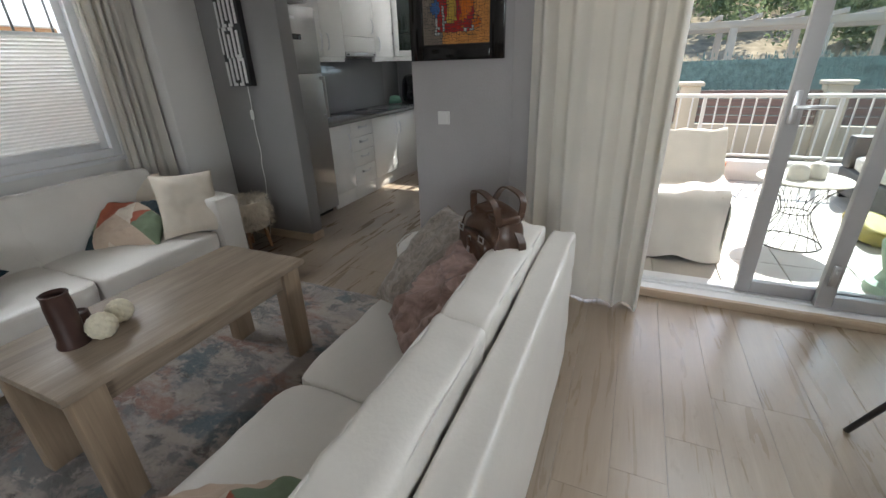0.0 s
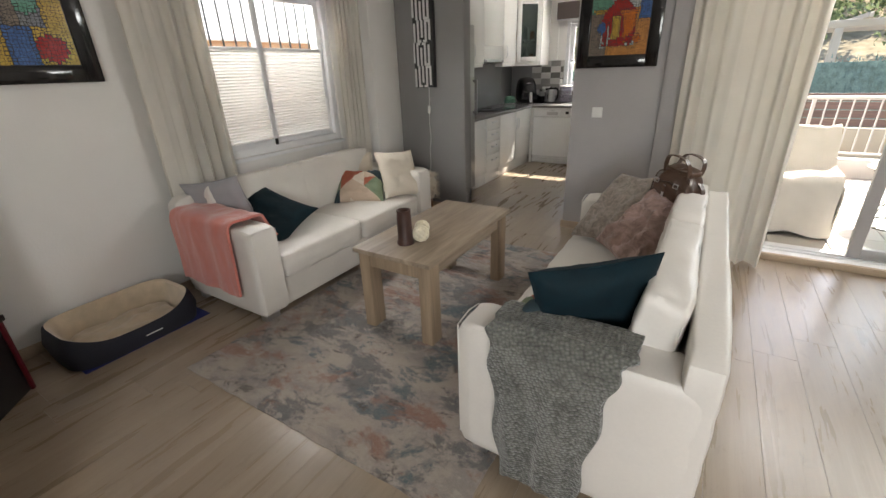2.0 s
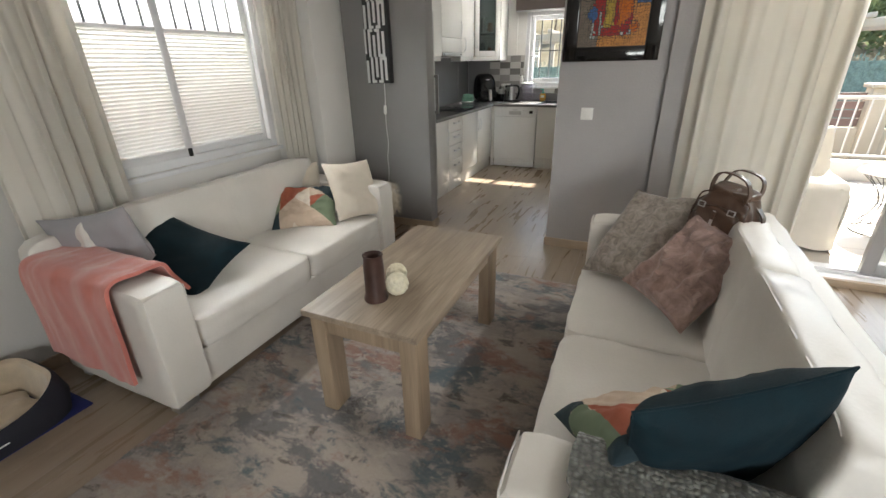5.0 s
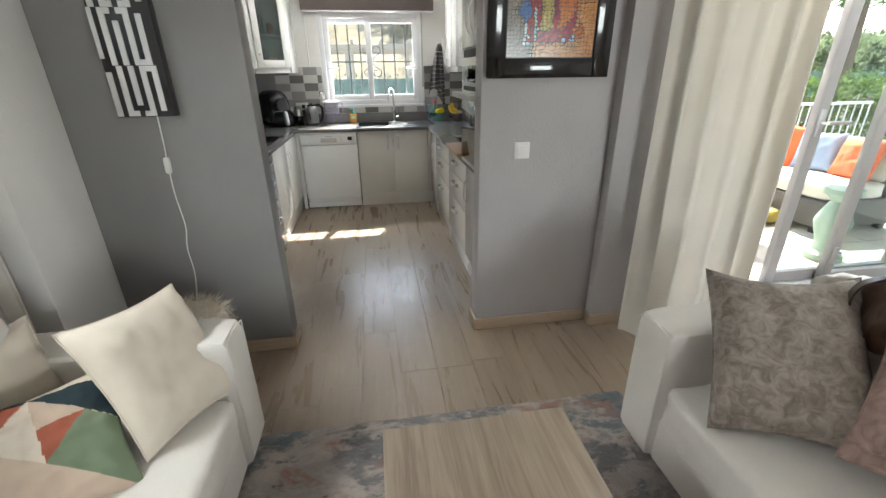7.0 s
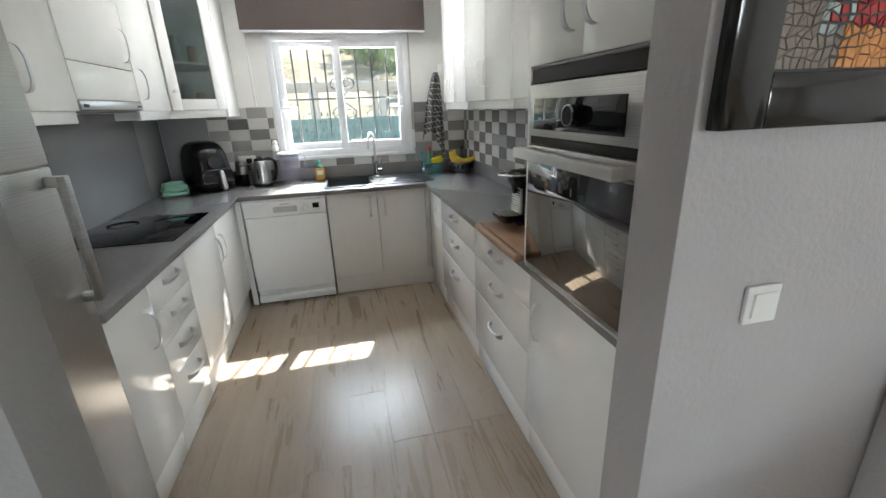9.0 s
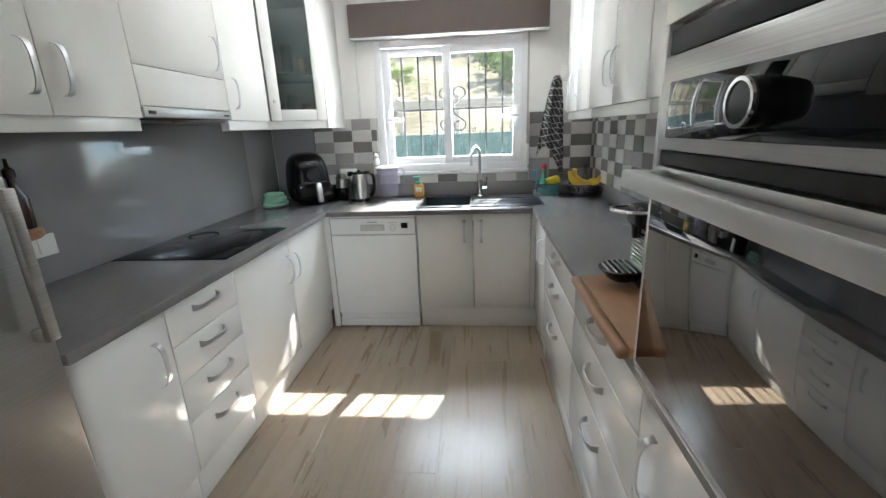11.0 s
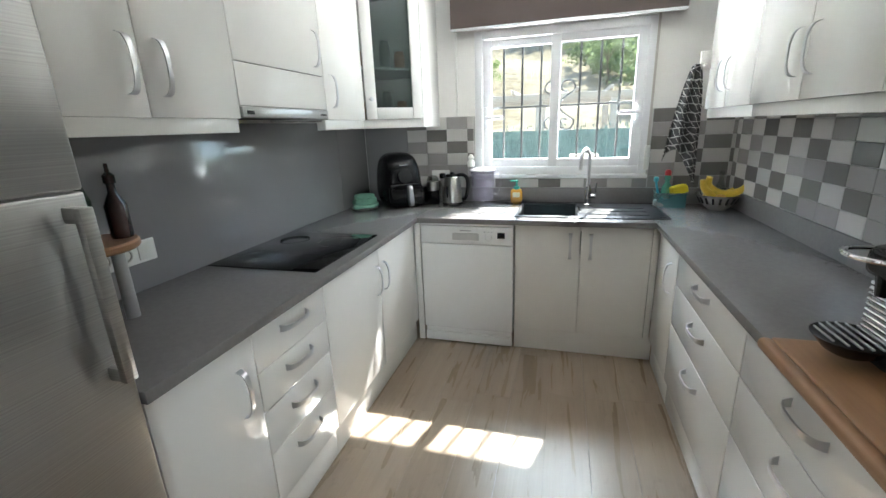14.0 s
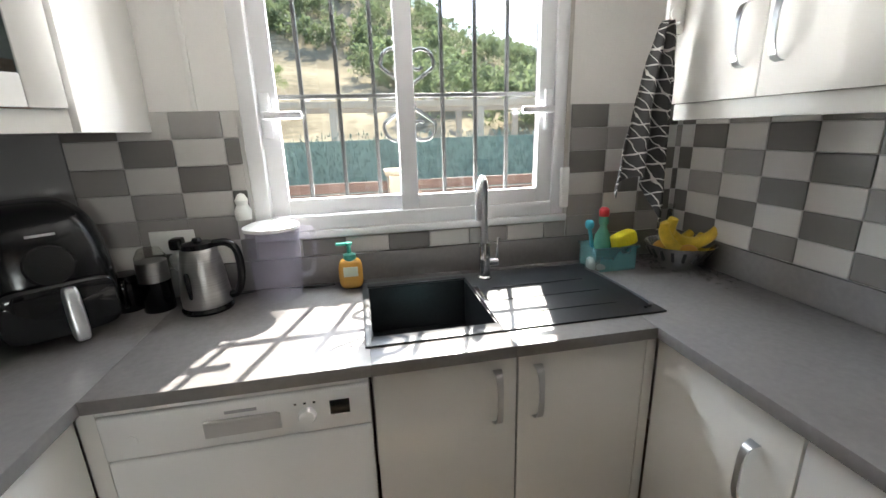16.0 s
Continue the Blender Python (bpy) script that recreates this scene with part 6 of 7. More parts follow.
# rattan sofa with cushions
rs = thing("rattan_sofa", pose(2.05, 3.75, 0.03), "grey rattan terrace sofa with white cushions", "sofa")
part("base", box(0, 0.85, 0, 1.9, 0.06, 0.30, 0.02, 3), M_RATTAN, rs)
part("backrest", box(0.68, 0.85, 0, 1.9, 0.30, 0.74, 0.02, 3), M_RATTAN, rs)
part("armrest", box(0, 0.68, 1.74, 1.9, 0.30, 0.60, 0.02, 3), M_RATTAN, rs)
for k in range(4):
    part("foot", box((0.04, 0.74)[k % 2], (0.10, 0.80)[k % 2], (0.04, 1.80)[k // 2], (0.10, 1.86)[k // 2], 0, 0.06, 0.004), M_MATBLACK, rs)
for k in range(2):
    part("seat_cushion", moved(puffy(0.66, 0.86, 0.14, e=7, n=8, crown=0.015, seed=k), pose(0.34, 0.44 + 0.87 * k, 0.30)), M_OUTC, rs, "white seat cushion")
    part("back_cushion", moved(puffy(0.14, 0.82, 0.36, e=6, n=8, seed=3 + k), pose(0.60, 0.44 + 0.87 * k, 0.43, 0, 12, 0)), M_OUTC, rs, "white back cushion")
cushion("orange cushion on the rattan sofa", 0.44, 0.44, 0.13, pose(2.45, 4.75, 0.47, -20, 10, -70), M_ORANGE, 41.0, "terrace cushions")
cushion("pale blue cushion on the rattan sofa", 0.40, 0.38, 0.12, pose(2.50, 4.35, 0.47, -20, -6, -80), M_BLUEC, 43.0, "terrace cushions")
cushion("orange cushion on the rattan sofa", 0.40, 0.38, 0.12, pose(2.48, 3.98, 0.47, -20, -6, -95), M_ORANGE, 47.0, "terrace cushions")
solid("storage_bag", moved(puffy(0.30, 0.55, 0.14, e=5, n=8, seed=8, wrinkle=0.012), pose(1.93, 4.35, 0.03)), mat("yellow_bag", (0.34, 0.27, 0.06), 0.7, vary=0.2, bump=0.3), "yellow bag in front of the rattan sofa", "bag")
solid("pedestal", lathe([(0, 0), (0.13, 0), (0.13, 0.05), (0.09, 0.07), (0.07, 0.13), (0.10, 0.22), (0.12, 0.30), (0.085, 0.40), (0.055, 0.46), (0.09, 0.50), (0.12, 0.52), (0.12, 0.56), (0, 0.56)], 28), mat("green_stone", (0.33, 0.42, 0.33), 0.6, vary=0.15, scale=12), "pale green turned stone pedestal on the terrace", "pedestal", pose(1.66, 3.34, 0.03))
fl = thing("foliage_pot", pose(0.95, 5.75, 0.03), "terracotta pot at the terrace railing", "plant pot")
part("pot", lathe([(0, 0), (0.10, 0), (0.14, 0.22), (0.155, 0.22), (0.155, 0.26), (0.13, 0.26), (0.12, 0.22), (0, 0.21)], 24), mat("terracotta", (0.50, 0.16, 0.06), 0.8, vary=0.12), fl)

# ---- outdoors ----
M_DRY = mat("dry_ground", (0.20, 0.16, 0.115), 0.95, vary=0.25, scale=0.25, bump=0.5, bscale=2, fine=0.4, world_space=True)
M_HILL = mat("dry_hillside", (0.21, 0.175, 0.12), 0.95, vary=0.4, scale=0.09, bump=0.6, bscale=1.2, fine=0.7, world_space=True, spec=0.0)
M_PINE = leaf_mat("pine_green", (0.125, 0.155, 0.075), 0.5)
M_LEAF = leaf_mat("bright_leaves", (0.10, 0.15, 0.035), 2.0)
M_HEDGE = mat("green_screen", (0.125, 0.185, 0.16), 0.85, vary=0.3, scale=6, bump=0.8, bscale=25, fine=0.6, world_space=True)
M_SLAT = wood_mat("brown_slat", (0.19, 0.115, 0.085), (0.11, 0.065, 0.048), 0.6, "x", 1.0)
M_CONC = mat("cream_concrete", (0.36, 0.305, 0.24), 0.9, vary=0.08, scale=0.8, bump=0.4, bscale=10, world_space=True)
M_BARK = mat("bark", (0.13, 0.09, 0.06), 0.9, vary=0.3, scale=8, bump=0.8, bscale=20)


def ground_mesh():
    """One sheet: flat round the house, rising to a wooded hill to the north."""
    bm = bmesh.new()
    xs = [-2500, -900, -500, -320, -220] + [-160 + 10 * k for k in range(41)] + [300, 420, 600, 1000, 2500]
    ys = [-2500, -600, -150, -40, 0, 10, 16, 20, 24, 28, 32, 36, 40] + [46 + 8 * k for k in range(26)] + [300, 380, 500, 800, 2500]
    P = {}
    for i, x in enumerate(xs):
        for j, y in enumerate(ys):
            t = min(1.0, max(0.0, (y - 34) / 150.0))
            side = math.exp(-((x + 45) / 85.0) ** 2)
            far = 1.0 if y < 260 else max(0.0, 1 - (y - 260) / 500)
            h = (t * t * (3 - 2 * t)) * (62 * side + 9) * far
            h += 3.2 * noise.noise(Vector((x / 40, y / 40, 0))) * min(1, t * 6)
            P[i, j] = bm.verts.new((x, y, -0.62 + h))
    for i in range(len(xs) - 1):
        for j in range(len(ys) - 1):
            f = bm.faces.new((P[i, j], P[i + 1, j], P[i + 1, j + 1], P[i, j + 1]))
            f.material_index = 1 if ys[j] >= 28 else 0
    return bm


def hill_z(x, y):
    t = min(1.0, max(0.0, (y - 34) / 150.0))
    side = math.exp(-((x + 45) / 85.0) ** 2)
    far = 1.0 if y < 260 else max(0.0, 1 - (y - 260) / 500)
    h = (t * t * (3 - 2 * t)) * (62 * side + 9) * far
    h += 3.2 * noise.noise(Vector((x / 40, y / 40, 0))) * min(1, t * 6)
    return -0.62 + h


structure("ground", ground_mesh(), [M_DRY, M_HILL], "dry sandy ground that rises to a wooded hill")


def clump_cloud(verts, faces, c, r, rng, n, leaf):
    """Small leaf triangles scattered through a ball; appended to lists."""
    for k in range(n):
        d = Vector((rng.gauss(0, 1), rng.gauss(0, 1), rng.gauss(0, 0.75)))
        d = d.normalized() * r * rng.random() ** 0.35
        p = c + d
        a = Vector((rng.gauss(0, 1), rng.gauss(0, 1), rng.gauss(0, 1))).normalized() * leaf
        b = Vector((rng.gauss(0, 1), rng.gauss(0, 1), rng.gauss(0, 1))).normalized() * leaf
        i = len(verts)
        verts.extend((p, p + a, p + b))
        faces.append((i, i + 1, i + 2))


def far_wood():
    rng = random.Random(7)
    verts, faces = [], []
    count = 0
    while count < 2600:
        x, y = rng.uniform(-110, 130), 46 + 160 * rng.random() ** 1.3
        if noise.noise(Vector((x / 22, y / 22, 9))) < -0.25 + 0.2 * (60 / y):
            continue
        count += 1
        z = hill_z(x, y)
        s = rng.uniform(1.2, 2.4)
        for k in range(5):
            c = Vector((x + rng.gauss(0, s * 0.4), y + rng.gauss(0, s * 0.4), z + s * (0.7 + 0.35 * k)))
            clump_cloud(verts, faces, c, s * rng.uniform(0.5, 0.8) * (1.1 - 0.14 * k), rng, 40, s * 0.24)
    me = bpy.data.meshes.new("far_woodland")
    me.from_pydata(verts, [], faces)
    me.materials.append(M_PINE)
    ob = new("far_woodland", me)
    return tagged(ob, "scattered green pines on a dry hillside", "woodland", kind="stuff")


far_wood()


def tree(x, y, h, r, label, leaf_mat, seed):
    rng = random.Random(seed)
    z0 = hill_z(x, y)
    t = thing("tree", pose(x, y, z0 - 0.1), label, "tree", "trees behind the fence")
    trunk = [tube(smooth_line([(0, 0, 0), (0.1, 0.05, h * 0.3), (-0.05, 0.1, h * 0.6), (0, 0, h * 0.85)], 5), 0.14, 8, taper=lambda q: 1 - 0.7 * q)]
    verts, faces = [], []
    for k in range(9):
        a, f = rng.uniform(0, 6.28), rng.uniform(0.35, 0.95)
        tip = Vector((math.cos(a) * r * (1.1 - 0.5 * f), math.sin(a) * r * (1.1 - 0.5 * f), h * (f + 0.08)))
        trunk.append(tube(smooth_line([(0, 0, h * f * 0.75), tip * 0.5 + Vector((0, 0, h * f * 0.45)), tip], 4), 0.05, 6, taper=lambda q: 1 - 0.7 * q))
        for j in range(4):
            clump_cloud(verts, faces, tip + Vector((rng.gauss(0, r * 0.25), rng.gauss(0, r * 0.25), rng.gauss(0, r * 0.15))), r * rng.uniform(0.28, 0.45), rng, 170, 0.11)
    part("trunk", join(*trunk), M_BARK, t)
    bm = bmesh.new()
    me = bpy.data.meshes.new("tmp")
    me.from_pydata(verts, [], faces)
    bm.from_mesh(me)
    bpy.data.meshes.remove(me)
    part("crown", bm, leaf_mat, t)
    return t


for k, (x, y, h, r, c) in enumerate(((-11.6, 58, 4.6, 1.7, "bright green bushy tree behind the fence"), (5.2, 66, 3.4, 1.3, "bright green bushy tree behind the fence"), (-14, 48, 5.0, 1.8, "green pine on the slope"), (3.0, 60, 4.5, 1.7, "green pine on the slope"), (19, 52, 4.5, 1.8, "green pine on the slope"))):
    tree(x, y, h, r, c, M_LEAF if k < 2 else M_PINE, 60 + k)

# brown slatted fence on a cream wall across the lane
fence = thing("garden_fence", pose(0, 11.0, -0.62), "brown slatted fence between cream posts on a low wall", "fence")
part("plinth_wall", box(-14, 14, -0.1, 0.1, 0, 0.66, 0.02), M_PLASTER, fence)
for k in range(12):
    x = -13.6 + k * 2.45
    part("pillar", join(box(x - 0.19, x + 0.19, -0.17, 0.17, 0, 1.42, 0.02), box(x - 0.24, x + 0.24, -0.22, 0.22, 1.42, 1.50, 0.02)), M_PLASTER, fence)
    for j in range(4):
        part("slat", box(x + 0.20, x + 2.25, -0.015, 0.015, 0.69 + j * 0.165, 0.69 + j * 0.165 + 0.145, 0.004, 1), M_SLAT, fence)


def screen_mesh():
    rng = random.Random(3)
    bm = box(-26, 26, -0.02, 0.02, 0, 1.86, 0)
    me = bpy.data.meshes.new("tmp")
    bm.to_mesh(me)
    bm.free()
    verts, faces = [v.co.copy() for v in me.vertices], [tuple(p.vertices) for p in me.polygons]
    bpy.data.meshes.remove(me)
    for k in range(9000):
        x, z = rng.uniform(-22, 22), rng.uniform(0.6, 1.98)
        p = Vector((x, -0.03, z))
        i = len(verts)
        a = Vector((rng.gauss(0, 0.012), -0.03 * rng.random(), rng.uniform(0.05, 0.16)))
        b = Vector((rng.uniform(0.015, 0.04), -0.02, rng.uniform(-0.02, 0.06)))
        verts.extend((p, p + a, p + b))
        faces.append((i, i + 1, i + 2))
    out = bpy.data.meshes.new("screen")
    out.from_pydata(verts, [], faces)
    bm = bmesh.new()
    bm.from_mesh(out)
    bpy.data.meshes.remove(out)
    return bm


solid("hedge_screen", screen_mesh(), M_HEDGE, "long green leafy privacy screen behind the lane", "fence", pose(0, 15.5, -0.62))

# concrete pergola behind the screen
pg = thing("pergola", pose(0, 23, -0.62), "unfinished cream concrete pergola on the plot behind", "pergola")
for k in range(9):
    for yy in (0, 4.0):
        x = -9 + k * 3.1
        part("post", box(x - 0.14, x + 0.14, yy - 0.14, yy + 0.14, 0, 3.0, 0.02), M_CONC, pg)
for yy in (0, 4.0):
    part("beam", box(-9.6, 16.4, yy - 0.13, yy + 0.13, 3.0, 3.28, 0.02), M_CONC, pg)
for k in range(20):
    x = -9.2 + k * 1.33
    part("rafter", box(x - 0.07, x + 0.07, -0.7, 4.7, 3.285, 3.46, 0.02), M_CONC, pg)
hz = thing("low_wall", pose(0, 30, -0.62), "long pale wall at the foot of the hill", "wall")
part("wall", box(-40, 50, -0.15, 0.15, 0, 1.5, 0.02), M_CONC, hz)

# house next door, seen through the side window
nb = thing("neighbour_house", pose(-7.4, 1.5, -0.62), "neighbouring house wall in pale orange render", "house")
part("wall", box(-3, 0, -7, 8, 0, 2.7, 0.02), mat("orange_render", (0.62, 0.36, 0.20), 0.9, vary=0.08, scale=1, bump=0.4, bscale=30, world_space=True), nb)
part("wall", box(-3, -0.4, -7, 8, 2.71, 5.4, 0.02), M_WHITE, nb)
part("cornice", box(-3.05, 0.08, -7.05, 8.05, 2.60, 2.72, 0.02), M_WHITE, nb)

# hedge and palm beyond the east railing


def hedge_mesh(x0, x1, y0, y1, z0, z1, n, seed, leaf=0.06):
    rng = random.Random(seed)
    verts, faces = [], []
    for k in range(n):
        c = Vector((rng.uniform(x0, x1), rng.uniform(y0, y1), z0 + (z1 - z0) * rng.random() ** 0.7 + 0.12 * noise.noise(Vector((k * 0.1, 0, 0)))))
        clump_cloud(verts, faces, c, 0.18, rng, 14, leaf)
    me = bpy.data.meshes.new("tmp")
    me.from_pydata(verts, [], faces)
    bm = bmesh.new()
    bm.from_mesh(me)
    bpy.data.meshes.remove(me)
    return bm


solid("hedge", hedge_mesh(6.2, 7.2, 2.5, 9.5, -0.6, 1.25, 1500, 5), M_LEAF, "bright green leafy hedge beside the terrace", "hedge")


def palm(m, h):
    p = thing("palm_tree", m, "tall palm with long arching fronds", "tree")
    part("trunk", tube(smooth_line([(0, 0, 0), (0.05, 0, h * 0.5), (0, 0, h)], 10), 0.17, 12, taper=lambda q: 1.15 - 0.35 * q), M_BARK, p)
    rng = random.Random(9)
    for k in range(22):
        a = k * 2.4
        up = rng.uniform(0.2, 1.1)
        L_ = rng.uniform(1.5, 2.0)
        rib = smooth_line([(0, 0, h), (math.cos(a) * L_ * 0.4, math.sin(a) * L_ * 0.4, h + up * 0.6), (math.cos(a) * L_ * 0.8, math.sin(a) * L_ * 0.8, h + up * 0.4 - 0.2), (math.cos(a) * L_, math.sin(a) * L_, h - 0.6 + up * 0.3)], 6)
        bm = bmesh.new()
        for i in range(1, len(rib) - 1):
            d = (rib[i + 1] - rib[i - 1]).normalized()
            s = d.cross(Vector((0, 0, 1))).normalized()
            for sg in (-1, 1):
                ll = 0.5 * math.sin(math.pi * (0.15 + 0.8 * i / len(rib)))
                tip = rib[i] + s * sg * ll + d * ll * 0.5 + Vector((0, 0, -0.18 * ll))
                bm.faces.new((bm.verts.new(rib[i] - d * 0.03), bm.verts.new(rib[i] + d * 0.03), bm.verts.new(tip)))
        part("frond", join(bm, tube(rib, 0.012, 5)), M_LEAF, p)
    return p


palm(pose(8.6, 9.5, -0.62), 3.6)
palm(pose(11.5, 13.5, -0.62), 4.6)

# ---- small things in the kitchen ----
# sink with drainer, tap
sk = thing("sink", pose(0, 0, WT), "black granite sink with a ribbed drainer", "sink")
part("rim", join(box(-1.982, SX0, 5.63, 6.115, 0, 0.006, 0.002), box(SX1, -1.10, 5.63, 6.115, 0, 0.006, 0.002), box(SX0 - 0.001, SX1 + 0.001, 5.63, SY0, 0, 0.006, 0.002), box(SX0 - 0.001, SX1 + 0.001, SY1, 6.115, 0, 0.006, 0.002)), M_SINK, sk)
part("drainer_edge", tube(smooth_line([(-1.15, 5.66, 0.008), (-1.115, 5.70, 0.008), (-1.115, 5.95, 0.008), (-1.13, 6.05, 0.008)], 5), 0.005, 6), M_SINK, sk)
for k in range(3):
    part("rib", box(-1.54, -1.20, 5.72 + k * 0.11, 5.724 + k * 0.11, 0.005, 0.009, 0.001), M_SINK, sk)
bw, bz = 0.004, -0.17
part("bowl", join(box(SX0, SX0 + bw, SY0, SY1, bz, 0, 0), box(SX1 - bw, SX1, SY0, SY1, bz, 0, 0), box(SX0 + bw, SX1 - bw, SY0, SY0 + bw, bz, 0, 0), box(SX0 + bw, SX1 - bw, SY1 - bw, SY1, bz, 0, 0), box(SX0, SX1, SY0, SY1, bz - 0.004, bz, 0)), M_SINK, sk)
part("drain", moved(lathe([(0, 0), (0.04, 0), (0.045, 0.003), (0.03, 0.005), (0, 0.004)], 24), pose(-1.785, 5.9, bz + 0.0005)), M_CHROME, sk)
part("drain_slot", box(-1.60, -1.585, 5.80, 5.97, 0.0055, 0.0075, 0.001), M_CHROME, sk)
tp = thing("tap", pose(-1.535, 6.05, WT + 0.006), "tall satin steel kitchen tap with a curved spout", "tap")
part("base", lathe([(0, 0), (0.026, 0), (0.026, 0.006), (0.021, 0.012), (0.021, 0.12), (0.017, 0.135), (0, 0.135)], 24), M_CHROME, tp)
part("spout", tube(smooth_line([(0, 0, 0.12), (0, 0, 0.28), (-0.005, -0.02, 0.345), (-0.03, -0.07, 0.375), (-0.055, -0.12, 0.345), (-0.06, -0.135, 0.29), (-0.06, -0.136, 0.25)], 7), 0.0115, 12), M_SATIN, tp)
part("lever", join(moved(lathe([(0, 0), (0.014, 0), (0.014, 0.035), (0, 0.037)], 16), pose(0.015, 0, 0.06, 0, 90, 0)), tube([(0.045, 0, 0.06), (0.052, 0, 0.15)], 0.006, 8)), M_CHROME, tp)
solid("drinking_glass", lathe([(0, 0), (0.03, 0), (0.035, 0.085), (0.033, 0.085), (0.028, 0.004), (0, 0.004)], 24), glass_mat("tumbler_glass", (0.75, 0.9, 0.93), 0.0), "clear tumbler standing in the sink", "glass", pose(-1.89, 5.74, WT - 0.168))
solid("dish_cloth", moved(puffy(0.13, 0.09, 0.03, e=3, n=8, seed=3, wrinkle=0.012), pose(-1.78, 5.74, WT - 0.168)), mat("blue_cloth", (0.18, 0.38, 0.45), 0.9, bump=0.4), "pale blue cloth in the sink", "cloth")

# air fryer
af = thing("air_fryer", pose(-2.87, 5.985, WT, 0, 0, 38), "black air fryer with a steel basket handle", "air fryer")
ab = puffy(0.31, 0.34, 0.385, e=3.6, n=14, wrinkle=0)
for v in ab.verts:
    t = v.co.z / 0.385
    v.co.x *= 1 - 0.18 * t ** 2
    v.co.y *= 1 - 0.16 * t ** 2
    v.co.y += 0.03 * t
part("body", ab, M_BLACK, af)
bk = part("basket", moved(puffy(0.25, 0.05, 0.15, e=5, n=8, wrinkle=0), pose(0, -0.155, 0.03)), M_BLACKG, af)
part("handle", moved(puffy(0.038, 0.05, 0.15, e=5, n=6, wrinkle=0), pose(0.02, -0.21, 0.02, -12, 0, 0)), M_SATIN, bk, "steel basket handle")
part("dial", moved(lathe([(0, 0), (0.055, 0), (0.055, 0.006), (0.05, 0.01), (0, 0.01)], 32), pose(0.0, -0.150, 0.225, 75, 0, 0)), M_BLACKG, af)
part("badge", box(-0.03, 0.03, -0.128, -0.122, 0.30, 0.306, 0), M_SATIN, af)
# green cloth bag
fc = thing("folded_cloth", pose(-3.075, 5.80, WT + 0.013, 0, 0, 20), "mint green folded cloth on a small plate", "cloth")
M_MINT = mat("mint_cloth", (0.21, 0.40, 0.30), 0.9, vary=0.15, bump=0.5)
for k in range(4):
    part("fold", moved(puffy(0.17 - 0.012 * k, 0.13 - 0.01 * k, 0.028, e=5, n=10, seed=6 + k, wrinkle=0.008), pose(0.006 * (-1) ** k, 0.008 * k, 0.022 * k, 3 * (-1) ** k, 2 * k - 3, 7 * k - 8)), M_MINT, fc)
solid("plate", lathe([(0, 0), (0.06, 0), (0.095, 0.010), (0.097, 0.012), (0.06, 0.004), (0, 0.004)], 28), M_PLASTW, "small white plate under the folded cloth", "plate", pose(-3.075, 5.80, WT + 0.0005))
# coffee grinder and kettle
gr_ = thing("coffee_grinder", pose(-2.635, 6.07, WT), "small coffee grinder in black and steel with a clear lid", "grinder")
part("base", lathe([(0, 0), (0.044, 0), (0.046, 0.006), (0.044, 0.10), (0, 0.10)], 24), M_BLACK, gr_)
part("band", lathe([(0, 0.10), (0.0445, 0.10), (0.0445, 0.165), (0, 0.165)], 24), M_STEEL, gr_)
gl = part("lid", lathe([(0.044, 0.165), (0.044, 0.18), (0.03, 0.205), (0, 0.21)], 24), glass_mat("lid_plastic", (0.8, 0.8, 0.78), 0.1), gr_, "clear plastic lid")
pan = thing("small_pot", pose(-2.735, 6.10, WT), "small black pot behind the grinder", "pot")
part("pot", lathe([(0, 0), (0.045, 0), (0.05, 0.02), (0.05, 0.10), (0.045, 0.12), (0, 0.125)], 24), M_BLACK, pan)
part("handle", tube(smooth_line([(0.02, -0.04, 0.10), (0.03, -0.08, 0.11), (0.03, -0.08, 0.04), (0.02, -0.045, 0.03)], 5), 0.007, 8), M_BLACK, pan)
kt = thing("kettle", pose(-2.478, 6.035, WT), "brushed steel electric kettle with a black handle", "kettle")
part("base", lathe([(0, 0), (0.075, 0), (0.077, 0.008), (0.07, 0.02), (0, 0.02)], 32), M_BLACK, kt)
part("body", lathe([(0, 0.02), (0.072, 0.02), (0.073, 0.05), (0.062, 0.15), (0.052, 0.20), (0.048, 0.205), (0, 0.207)], 36), M_STEEL, kt)
part("lid", lathe([(0, 0.205), (0.049, 0.205), (0.045, 0.22), (0.015, 0.226), (0.012, 0.235), (0, 0.236)], 28), M_BLACK, kt)
part("handle", tube(smooth_line([(0.045, 0.0, 0.215), (0.085, 0.0, 0.215), (0.112, 0.0, 0.185), (0.115, 0, 0.11), (0.098, 0, 0.05), (0.072, 0, 0.04)], 6), 0.0125, 10), M_BLACK, kt)
part("spout", moved(puffy(0.04, 0.04, 0.06, e=3, n=5, wrinkle=0), pose(-0.05, 0, 0.135, 0, -20, 0)), M_STEEL, kt)
part("water_gauge", moved(puffy(0.012, 0.02, 0.09, e=4, n=4, wrinkle=0), pose(-0.02, -0.063, 0.055, 8, 0, 0)), M_BLACK, kt)
